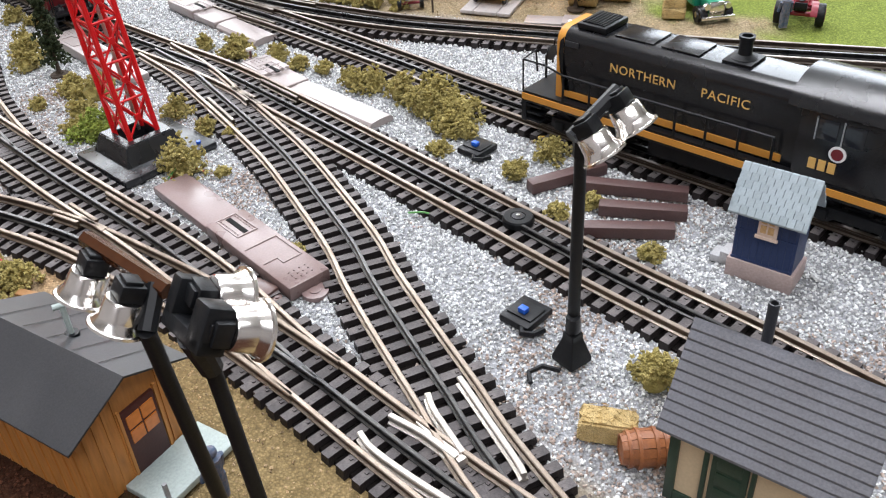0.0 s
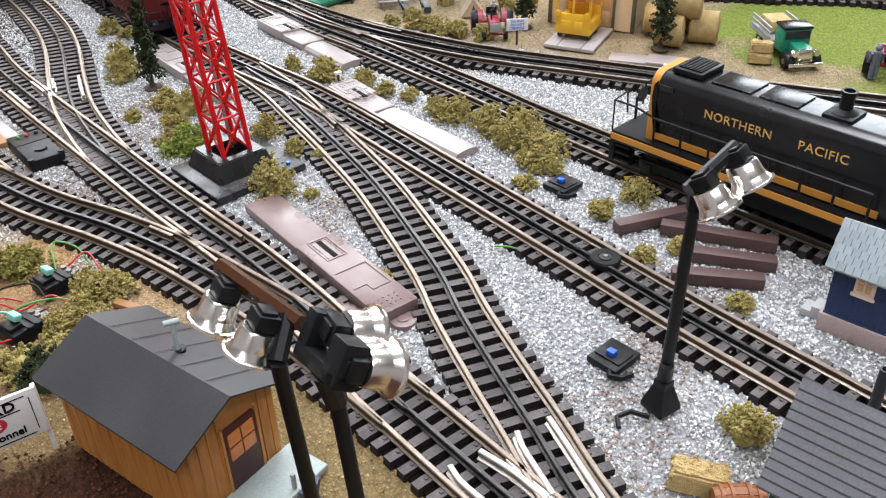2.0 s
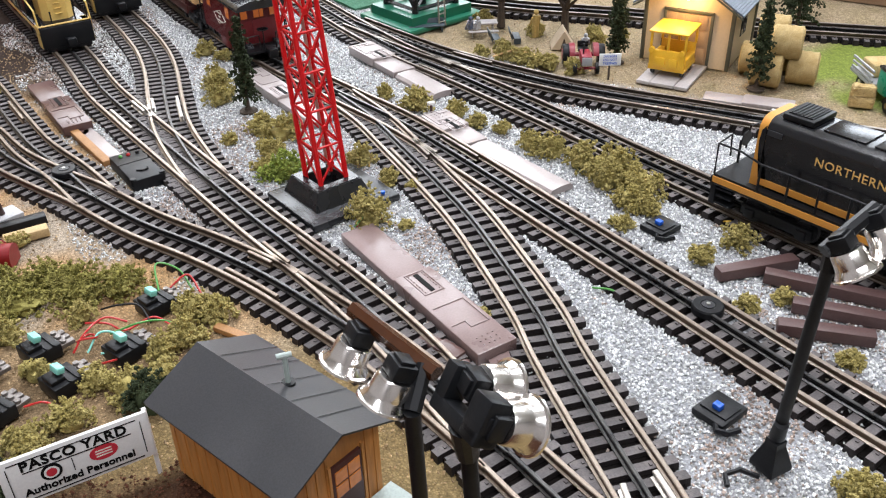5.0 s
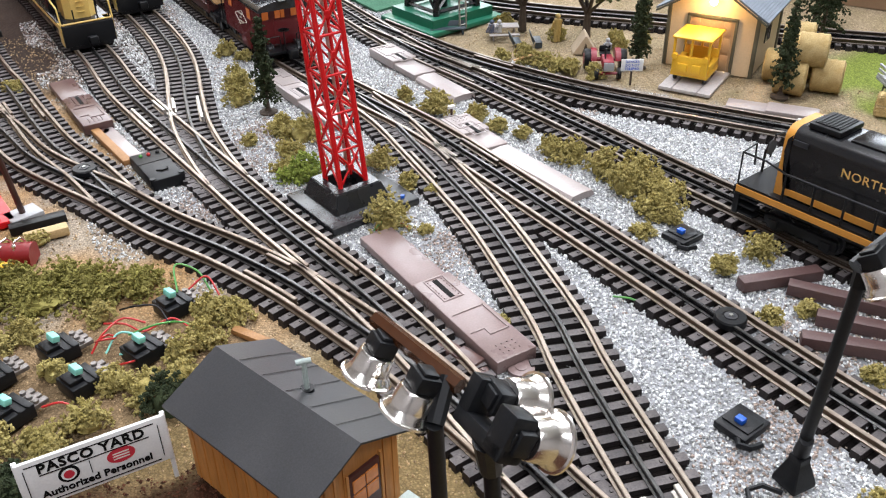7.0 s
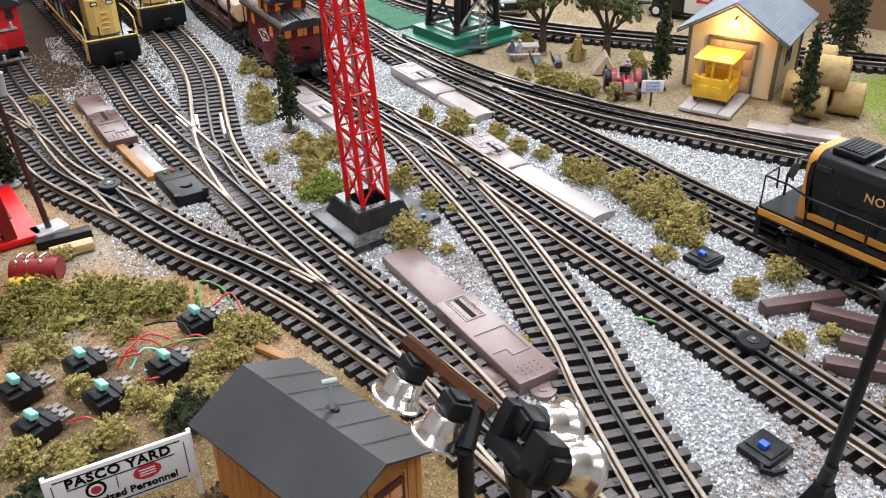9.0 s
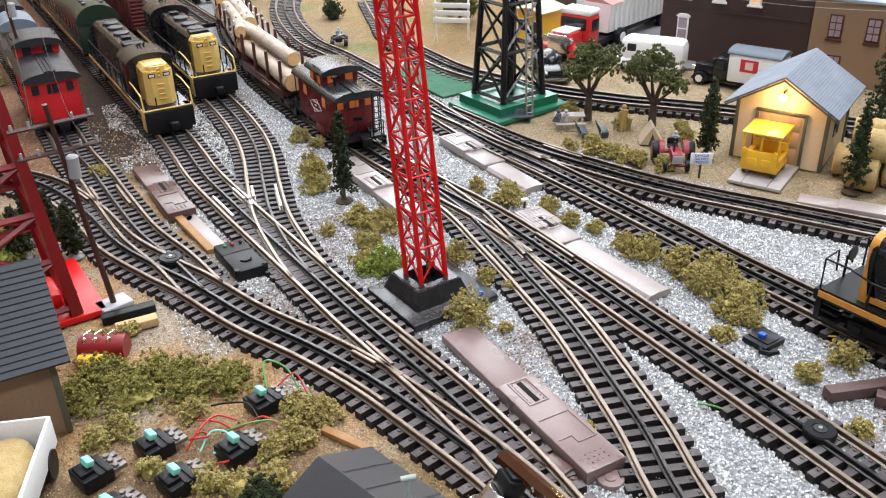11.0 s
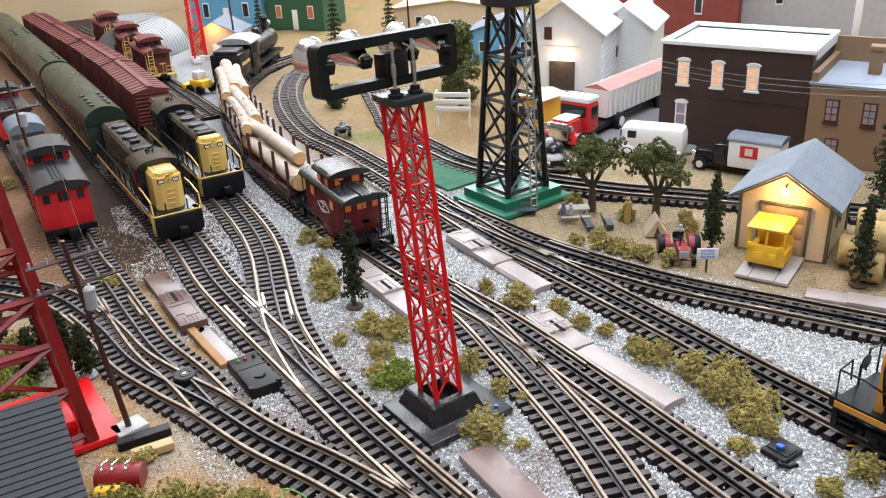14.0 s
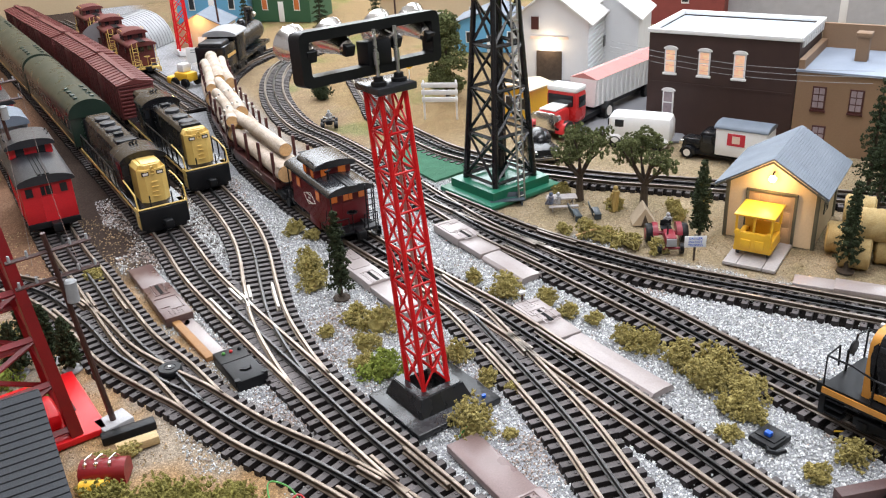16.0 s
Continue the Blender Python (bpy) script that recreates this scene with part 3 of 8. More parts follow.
        for a, b in ((o1, o2), (i2, i1), (i1, o1), (o2, i2)):
            for i in range(k):
                bm.faces.new((a[i], a[(i + 1) % k], b[(i + 1) % k], b[i]))
    part("lamp_frame", mesh(ring), BLACK, th)
    part("gear_box", mesh(box(-.006, .014, -.006, .007, .0150, .033, .001, g)), BLACK, th)
    for n, x in enumerate((-.050, -.020, .020, .050)):
        aim = g @ pose(x, .006, .034, -72 + 4 * n)
        lamp = part("lamp", mesh(lathe([(.003, -.010), (.0055, -.008), (.007, -.002), (.0105, .006), (.0125, .011), (.0128, .0125), (.0118, .0125), (.009, .005), (.004, .001), (.001, .0)], 22, aim)), CHROME, th, "chromed floodlight reflector")
        part("socket", mesh(box(-.0038, .0038, -.0038, .0038, -.013, -.007, .0008, aim)), BLACK, lamp)
    return th


floodlight_tower()


# ---- yard lamps with chromed reflectors ----
def reflector(rim, axis, parent, k=1.0):
    """A short chromed cup that opens along the axis, its rim centred there, with its black socket behind."""
    axis = Vector(axis).normalized()
    m = look(rim, rim - axis) @ Matrix.Translation((0, 0, -.0056 * k)) @ Matrix.Scale(k, 4)
    head = part("lamp_head", mesh(lathe([(.004, -.0074), (.0074, -.0072), (.0080, -.0064), (.0086, .0004), (.0088, .0012), (.0106, .0042), (.0116, .0046), (.0118, .0056), (.0110, .0056), (.0084, .0016), (.0074, -.004), (.001, -.005)], 26, m)), CHROME, parent, "chromed round reflector")
    part("lamp_socket", mesh(box(-.0054, .0054, -.0050, .0050, -.0146, -.0073, .0008, m), box(-.0040, .0040, -.0036, .0036, -.0162, -.0144, .0006, m)), BLACK, head)
    part("bulb", mesh(ball((m @ Vector((0, 0, -.0005))), .0026 * k)), mat_amber, head, "amber bulb")
    return m


mat_amber = mat("amber_bulb", (0.8, 0.35, 0.08), 0.15, 0, 0.1, 60, 300, 0, emit=0.3, glow=(1.0, 0.4, 0.08))


mat_smoked = mat("smoked_amber_plastic", (0.050, 0.017, 0.006), 0.2, 0, 0.2, 60, 300, 0)


def yard_lamp():
    th = thing("yard_lamp", pose(.546, .512, 0), "black yard lamp post with two chromed reflectors", "lamp post", "yard lamps")
    top = Vector((.5285 - .546, .4955 - .512, .142))
    def foot(bm):
        rings = []
        for h, z in ((.0078, 0), (.0078, .003), (.0045, .0145), (.0040, .016), (.0040, .020)):
            rings.append([bm.verts.new((sx * h, sy * h, z)) for sx, sy in ((-1, -1), (1, -1), (1, 1), (-1, 1))])
        for a, b in zip(rings, rings[1:]):
            for i in range(4):
                bm.faces.new((a[i], a[(i + 1) % 4], b[(i + 1) % 4], b[i]))
        bm.faces.new(rings[-1])
        bm.faces.new(rings[0][::-1])
        bmesh.ops.bevel(bm, geom=bm.edges[:], offset=.0006, segments=1, affect="EDGES")
    part("foot", mesh(foot), BLACK, th)
    part("pole", mesh(rod((0, 0, .02), top, .0033, .0028, 12), rod((0, 0, .022), (top - Vector((0, 0, 0))) * .22 + Vector((0, 0, .004)), .0042, .0036, 12)), BLACK, th)
    a, b = Vector((.5225 - .546, .4955 - .512, .1510)), Vector((.5480 - .546, .4940 - .512, .1655))
    part("cross_bar", mesh(rod(a, b, .0034, seg=8), rod(top - Vector((0, 0, .002)), a.lerp(b, .22), .0036, seg=8)), BLACK, th)
    for at in (Vector((.5308, .4838, .1440)), Vector((.5487, .4832, .1505))):
        reflector(at - Vector((.546, .512, 0)), (.207, -.565, -.80), th, .88)
    part("cable", mesh(tube([(-.012, -.004, .002), (-.018, .004, .003), (-.026, .006, .002), (-.03, .0, .001)], .0015)), BLACK, th)


yard_lamp()


def twin_lamps():
    for n, (base, top) in enumerate((((.350, .526), (.336, .5035, .142)), ((.357, .489), (.3495, .489, .132)))):
        o = Vector((*base, 0))
        th = thing("yard_lamp", Matrix.Translation(o), "black yard lamp post with chromed reflectors beside a wooden hut", "lamp post", "yard lamps")
        t = Vector(top) - o
        part("foot", mesh(lathe([(.011, 0), (.011, .003), (.006, .014), (.0036, .016)], 4)), BLACK, th)
        part("pole", mesh(rod((0, 0, .01), t, .0032, .0030, 12)), BLACK, th)
        if n == 0:
            a, b = Vector((.3345, .548, .1575)) - o, Vector((.3470, .5060, .1520)) - o
            part("cross_bar", mesh(rod(a, b, .0032, seg=6)), mat_smoked, th, "smoked amber cross bar")
            part("neck", mesh(rod(t, a.lerp(b, .86), .0034, seg=8)), BLACK, th)
            for at in (Vector((.3255, .5385, .1405)), Vector((.3290, .5120, .1425))):
                reflector(at - o, (-.50, .02, -.86), th, .86)
        else:
            # a black yoke: two arms on a cross piece, the sockets held behind them
            c = Matrix(((.035, .53, -.845, .343 - o.x), (-.993, .105, .027, .499 - o.y), (.106, .84, .53, .145), (0, 0, 0, 1)))
            part("bracket", mesh(box(0, .028, 0, .0058, -.005, .004, .0010, c)), BLACK, th)
            part("bracket_arm", mesh(box(0, .0062, .0048, .0180, -.005, .004, .0010, c)), BLACK, th)
            part("bracket_arm", mesh(box(.0180, .0280, 0, .0165, -.006, .004, .0012, c)), BLACK, th)
            part("neck", mesh(rod(t - Vector((0, 0, .004)), c @ Vector((.016, .002, 0)), .0042, .0050, seg=10)), BLACK, th)
            for at in (Vector((.3640, .4740, .1465)), Vector((.3665, .4910, .1485))):
                reflector(at - o, (.86, -.06, -.46), th, .90)


twin_lamps()


# ---- wooden hut ----
def gable_house(th, lx, ly, wall_h, ridge_h, over, wall_mat, roof_mat, trim_mat=None, roof_t=.002, boards=0, ridge_along="y"):
    """Walls and a two-sided roof about the thing's origin; the ridge runs along y."""
    hx, hy = lx / 2, ly / 2
    slope = (ridge_h - wall_h) / (hx + over)
    wh = wall_h + over * slope
    for s in (-1, 1):
        part("wall", mesh(box(s * hx - (.0015 if s > 0 else 0), s * hx + (.0015 if s < 0 else 0), -hy, hy, 0, wh)), wall_mat, th)
        part("gable_wall", mesh(slab([(-hx + .0015, 0), (hx - .0015, 0), (hx - .0015, wh), (0, ridge_h - .0004), (-hx + .0015, wh)], 0, .0015, Matrix.Translation((0, hy if s > 0 else -hy + .0015, 0)) @ UPRIGHT)), wall_mat, th)
    for s in (-1, 1):
        part("roof", mesh(slab([(0, ridge_h), (s * (hx + over), wall_h), (s * (hx + over), wall_h + roof_t), (0, ridge_h + roof_t)], -hy - over, hy + over, Matrix(((1, 0, 0, 0), (0, 0, 1, 0), (0, 1, 0, 0), (0, 0, 0, 1))))), roof_mat, th)
    if boards:
        for i in range(boards):
            for s in (-1, 1):
                y = -hy + ly * (i + .5) / boards
                part("batten", mesh(box(s * hx - .0007, s * hx + .0007, y - .0006, y + .0006, .001, wh - .0015)), trim_mat or wall_mat, th)


def hut():
    yaw = math.degrees(math.atan2(.038, .097))
    th = thing("wooden_hut", pose(.3165, .631, 0, 0, 0, yaw), "small orange wooden yard hut with a black tarpaper roof", "hut")
    gable_house(th, .058, .094, .048, .0645, .007, WOOD_ORANGE, TARPAPER, WOOD_ORANGE, .0012, 11)
    for i in range(5):
        y = -.046 + .018 * (i + .5)
        s = (.0645 - .048) / .036
        part("roof_seam", mesh(slab([(.001, .0657), (.036, .0657 - .035 * s), (.036, .0659 - .035 * s), (.001, .0659)], y, y + .0005, Matrix(((1, 0, 0, 0), (0, 0, 1, 0), (0, 1, 0, 0), (0, 0, 0, 1))))), TARPAPER, th)
    part("chimney", mesh(lathe([(.0036, .056), (.0036, .0615)], 12, Matrix.Translation((.012, -.003, 0)))), BLACK, th, "black chimney collar")
    part("vent_pipe", mesh(rod((.012, -.003, .06), (.012, -.003, .078), .0014), rod((.0085, -.001, .0782), (.0150, -.005, .0782), .0015)), mat_deck, th, "pale grey-green vent pipe with a cross cap")
    door = part("door", mesh(box(-.005, .015, -.0489, -.0462, .002, .043, .0004)), MAROON_DARK, th, "dark red-brown door with four lit panes")
    for ix in range(2):
        for iz in range(2):
            part("pane", mesh(box(-.0030 + ix * .0085, .0045 + ix * .0085, -.0495, -.0487, .023 + iz * .009, .0305 + iz * .009)), mat_window_dim, door)
    for x in (-.0245, -.0185, -.0125, -.0065, .0195, .0255):
        part("batten", mesh(box(x - .0006, x + .0006, -.0478, -.0468, .001, .0495 + (.029 - abs(x)) * .42)), WOOD_ORANGE, th)
    for x in (-.0065, .0155):
        part("door_frame", mesh(box(x, x + .0015, -.0490, -.0468, .001, .045)), WOOD_ORANGE, th)
    part("platform", mesh(box(-.014, .034, -.075, -.048, 0, .004, .0006)), mat_deck, th, "pale grey-green platform")
    for x, y in ((.012, -.073), (-.010, -.073)):
        part("rail_post", mesh(box(x, x + .0018, y, y + .0018, .004, .014)), GREY, th)


mat_window_dim = mat("dim_lit_pane", (0.45, 0.14, 0.03), 0.2, 0, 0.3, 80, 300, 0, emit=0.10, glow=(1, .35, .08))
mat_deck = mat("pale_deck", (0.36, 0.42, 0.40), 0.7, 0, 0.2, 60, 700, 0.1)
hut()


def yard_sign():
    a, b = Vector((.192, .663, 0)), Vector((.263, .666, 0))
    d = b - a
    th = thing("yard_sign", pose((a.x + b.x) / 2, (a.y + b.y) / 2, 0, 0, 0, math.degrees(math.atan2(d.y, d.x))), "white yard name sign with black lettering on two posts", "sign")
    w = d.length / 2
    part("board", mesh(box(-w, w, -.0008, .0012, .016, .0455, .0004)), WHITE, th)
    for s in (-1, 1):
        part("post", mesh(box(s * (w - .0005) - .0012, s * (w - .0005) + .0012, .0012, .0034, 0, .0455, .0004)), WHITE, th)
    up = pose(0, -.0011, 0, 90)
    def bar(x0, x1, z0, z1):
        part("line", mesh(box(x0, x1, -.0012, -.0007, z0, z1)), LETTER_BLACK, th)
    bar(-w + .004, w - .006, .0425, .0429)
    bar(-w + .004, w - .006, .0180, .0184)
    bar(w - .0045, w - .0041, .020, .041)
    bar(-w + .0030, -w + .0034, .020, .041)
    words("PASCO YARD", .0078, LETTER_BLACK, th, pose(-.001, -.0011, .0392, 90), spacing=1.10, bold=.00022)
    bar(-.026, .026, .0352, .0356)
    bar(-.0035, -.0031, .0262, .0340)
    words("Authorized Personnel", .0060, LETTER_BLACK, th, pose(-.001, -.0011, .0226, 90), bold=.00016)
    part("badge", mesh(rod((-.0135, -.0007, .0305), (-.0135, -.0012, .0305), .0050, seg=24)), LETTER_BLACK, th, "black and red round badge")
    part("badge_ring", mesh(rod((-.0135, -.0010, .0305), (-.0135, -.0014, .0305), .0036, seg=24)), WHITE, th)
    part("badge_centre", mesh(rod((-.0135, -.0012, .0305), (-.0135, -.0016, .0305), .0025, seg=20)), SIGN_RED, th)
    part("oval_badge", mesh(lathe([(.0046, 0), (.0046, .0005)], 24, Matrix.Translation((.0115, -.0007, .0308)) @ pose(0, 0, 0, 90) @ Matrix.Diagonal((1.5, 1, 1, 1)))), SIGN_RED, th, "red oval badge with illegible lettering")
    for k in range(3):
        part("badge_bar", mesh(box(.0075, .0155, -.0015, -.0011, .0288 + k * .0017, .0294 + k * .0017)), OFFWHITE, th)


yard_sign()


# ---- switch levers with wires ----
def toggle(x, y, yaw):
    th = thing("switch_controller", pose(x, y, .0, 0, 0, yaw), "black toggle switch with a teal lever and metal terminals", "switch", "row of toggle switches")
    part("body", mesh(box(-.011, .009, -.010, .010, 0, .0095, .0008), box(-.010, -.001, -.006, .006, .0095, .0125, .0006)), BLACK, th)
    part("lever", mesh(box(-.008, -.003, -.0042, .0042, .0125, .0168, .0006, pose(0, 0, 0, 0, 14, 0))), TEAL, th)
    for k in range(3):
        t = part("terminal", mesh(box(.007, .0185, -.0088 + k * .0062, -.0045 + k * .0062, .0035, .0065, .0004), rod((.012, -.0065 + k * .0062, .006), (.012, -.0065 + k * .0062, .0085), .0018)), TERMINAL, th)
    part("tab", mesh(box(-.004, .004, .010, .014, .001, .003, .0003), rod((0, .0122, .003), (0, .0122, .0042), .0016)), TERMINAL, th)
    part("rib", mesh(box(-.001, .0, -.010, .010, .0095, .0105), box(.004, .005, -.010, .010, .0095, .0105)), BLACK, th)


for x, y in ((.296, .819), (.268, .779), (.221, .805), (.229, .766), (.189, .757), (.182, .796)):
    toggle(x, y, 24 + random.uniform(-6, 6))


def wire(points, material, colour):
    th = part("wire", mesh(tube(glide(points, .002), .0007, 6)), material)
    tagged(th, f"thin {colour} hookup wire lying on the ground", "wire", "loose wires")


wire([(.300, .825, .010), (.305, .850, .016), (.318, .842, .012), (.322, .825, .004)], WIRE_GREEN, "green")
wire([(.308, .828, .008), (.322, .832, .012), (.326, .815, .004)], WIRE_RED, "red")
wire([(.250, .818, .006), (.262, .805, .010), (.272, .800, .004), (.290, .800, .008), (.300, .790, .003)], WIRE_RED, "red")
wire([(.262, .798, .006), (.280, .792, .012), (.296, .795, .006), (.304, .786, .002)], WIRE_GREEN, "green")
wire([(.242, .800, .006), (.246, .792, .012), (.254, .796, .008), (.250, .806, .005), (.242, .800, .006)], WIRE_RED, "red")
wire([(.250, .770, .006), (.258, .764, .010), (.262, .772, .004)], WIRE_RED, "red")
wire([(.262, .832, .004), (.272, .822, .010), (.284, .812, .012), (.288, .796, .006)], BLACK, "black")
wire([(.238, .792, .004), (.248, .800, .011), (.262, .812, .010), (.276, .806, .005)], WIRE_RED, "red")
wire([(.246, .788, .004), (.256, .797, .010), (.266, .792, .008), (.262, .782, .004), (.252, .782, .005)], TEAL, "teal")
wire([(.205, .752, .006), (.216, .748, .008), (.224, .742, .003)], WIRE_RED, "red")


# ---- long plastic covers between the tracks ----
def cover(corners, material, label, slot=True, rounded=False, h=.010, flip=False):
    a, b = Vector((*corners[0], 0)), Vector((*corners[1], 0))
    w = corners[2]
    d = (b - a)
    th = thing("machine_cover", Matrix.Translation((a + b) / 2) @ pose(0, 0, 0, 0, 0, math.degrees(math.atan2(-d.x, d.y)) + (180 if flip else 0)), label, "cover", "covers between the tracks")
    L = d.length / 2
    if rounded:
        h = .0065
        prof = [(-w / 2, 0), (w / 2, 0), (w / 2, .003), (w * .40, h - .0008), (w * .06, h), (-w * .06, h), (-w * .40, h - .0008), (-w / 2, .003)]
        part("body", mesh(slab(prof, -L, L, Matrix(((1, 0, 0, 0), (0, 0, 1, 0), (0, 1, 0, 0), (0, 0, 0, 1))))), material, th)
        return th
    part("body", mesh(box(-w / 2, w / 2, -L * .12, L, 0, h, .0012), box(-w / 2 + .001, w / 2 - .001, -L, -L * .10, 0, h * .72, .0012)), material, th)
    part("tongue", mesh(rod((0, L + .004, 0), (0, L + .004, .003), w * .28, seg=16), rod((0, L + .004, .003), (0, L + .004, .0036), w * .12, seg=12)), material, th)
    if slot:
        y = L * .06
        part("slot", mesh(box(-.0018, .0018, y - .0115, y + .0115, h - .0006, h + .0004)), LETTER_BLACK, th)
        part("rim", mesh(*[box(x0, x1, y0, y1, h, h + .0005) for x0, x1, y0, y1 in ((-.007, .007, y + .013, y + .0138), (-.007, .007, y - .0138, y - .013), (-.0078, -.007, y - .0138, y + .0138), (.007, .0078, y - .0138, y + .0138))]), material, th)
        part("rivet_strip", mesh(*[rod((sx, y - .011 + .0036 * k, h), (sx, y - .011 + .0036 * k, h + .0006), .0006, seg=6) for sx in (-.0055, .0055) for k in range(7)]), material, th)
        y2 = L * .52
        part("raised_panel", mesh(box(-w / 2 + .003, w / 2 - .003, y2 - .012, y2 - .0112, h, h + .0006), box(-w / 2 + .003, -w / 2 + .0038, y2 - .012, y2 + .018, h, h + .0006), box(-w / 2 + .003, .002, y2 + .017, y2 + .018, h, h + .0006), box(.0015, .0023, y2 + .010, y2 + .018, h, h + .0006), box(.0015, w / 2 - .003, y2 + .010, y2 + .0108, h, h + .0006)), material, th)
        part("rivet_strip", mesh(*[rod((-.006 + .004 * i, L - .014 + .004 * j, h), (-.006 + .004 * i, L - .014 + .004 * j, h + .0006), .0006, seg=6) for i in range(4) for j in range(3)]), material, th)
    return th


cover(((.452, .838), (.468, .659), .030), MAUVE_PLATE, "long glossy brown plastic cover beside the track", flip=False)
cover(((.602, .996), (.607, .924), .029), TAUPE_PLATE, "dusty taupe plastic cover between the tracks", flip=True)
cover(((.609, .922), (.625, .815), .026), TAUPE_PLATE, "dusty taupe rounded cover between the tracks", rounded=True)
cover(((.622, 1.215), (.632, 1.118), .030), TAUPE_PLATE, "dusty taupe plastic cover between the tracks", flip=True)
cover(((.632, 1.116), (.640, 1.045), .027), TAUPE_PLATE, "dusty taupe rounded cover between the tracks", rounded=True)
cover(((.281, 1.290), (.298, 1.146), .028), BROWN_PLATE, "long brown plastic cover beside the track")
cover(((.486, 1.20), (.505, 1.04), .026), TAUPE_PLATE, "dusty taupe plastic cover beside the track", flip=True)
cover(((.437, .700), (.446, .668), .012), BROWN_PLATE, "short brown plastic cover inside a switch", slot=False, h=.006)


mat_pine_strip = mat("pine_strip", (.34, .17, .06), .6, 0, .3, 60, 700, .2)


def uncoupler():
    th = thing("track_controller", pose(.328, 1.027, 0, 0, 0, 8), "black control box with red and green lamps", "controller")
    part("body", mesh(box(-.014, .014, -.030, .030, 0, .011, .0012)), BLACK, th)
    part("groove", mesh(box(-.0138, .0138, .006, .0066, .0106, .0113)), LETTER_BLACK, th)
    for x, m in ((-.006, WIRE_GREEN), (.001, WIRE_RED), (.009, BLACK)):
        part("lens", mesh(ball((x, .022, .0115), .0018)), m, th)
    for s in (-1, 1):
        part("screw_lug", mesh(rod((s * .0125, -.027, .006), (s * .0125, -.027, .012), .0026)), BLACK, th)
    part("hook", mesh(tube([(-.004, -.012, .0115), (0, -.016, .0118), (.005, -.015, .0118), (.006, -.011, .0115)], .0007)), LETTER_BLACK, th)
    strip = thing("wood_strip", pose(.300, 1.105, 0, 0, 0, 10), "raw pine wood strip between the tracks", "wood strip")
    part("strip", mesh(box(-.003, .005, -.045, .045, 0, .005, .0005)), mat_pine_strip, strip)
    part("lid", mesh(box(.0055, .017, -.045, .040, 0, .003, .0005)), TAUPE_PLATE, strip)
    th = thing("wood_strip", pose(.335, .760, 0, 0, 0, 32), "raw pine wood strip beside the track", "wood strip")
    part("strip", mesh(box(-.003, .003, -.020, .020, 0, .004, .0005)), mat_pine_strip, th)


uncoupler()


def push_pad(x, y, yaw):
    th = thing("push_button_pad", pose(x, y, 0, 0, 0, yaw) @ Matrix.Scale(.88, 4), "black plastic pad with a blue push button in the gravel", "button", "push buttons")
    part("pad", mesh(box(-.0135, .0135, -.012, .012, 0, .0055, .001), box(-.008, .008, -.010, .010, .0055, .0068, .0005)), BLACK, th)
    part("button", mesh(box(-.0052, -.0002, -.003, .003, .0065, .0105, .0006)), BLUE_BUTTON, th)
    part("cable", mesh(tube([(-.012, -.006, .003), (-.017, -.010, .003), (-.013, -.016, .0025), (-.004, -.018, .0015)], .0022)), BLACK, th)


push_pad(.551, .555, 10)
push_pad(.656, .729, 10)


def disc(x, y, r, z):
    th = thing("track_magnet", pose(x, y, z), "round black magnet disc set between the rails", "magnet", "round magnets")
    part("rim", mesh(lathe([(r, 0), (r, .004), (r * .92, .0052), (r * .5, .0052), (r * .45, .0047)], 28)), BLACK, th)
    part("hub", mesh(lathe([(r * .42, .004), (r * .40, .0054), (r * .14, .0056)], 20)), GREY_BLACK, th)
    part("screw", mesh(rod((0, 0, .0055), (0, 0, .0062), r * .13)), STEEL, th)


disc(.609, .628, .0105, .0048)
disc(.272, 1.053, .0105, .0052)


def sleepers():
    for ax, ay, bx, by in ((.645, .657, .704, .642), (.672, .640, .719, .577), (.662, .606, .700, .562), (.636, .594, .678, .554)):
        a, b = Vector((ax, ay, 0)), Vector((bx, by, 0))
        d = b - a
        tagged(part("loose_sleeper", mesh(box(-d.length / 2, d.length / 2, -.0048, .0048, 0, .0085, .0006)), SLEEPER), "loose brown plastic sleeper lying on the ballast", "sleeper", "loose sleepers").matrix_world = Matrix.Translation((a + b) / 2) @ pose(0, 0, .0005, 0, 0, math.degrees(math.atan2(d.y, d.x)))


sleepers()


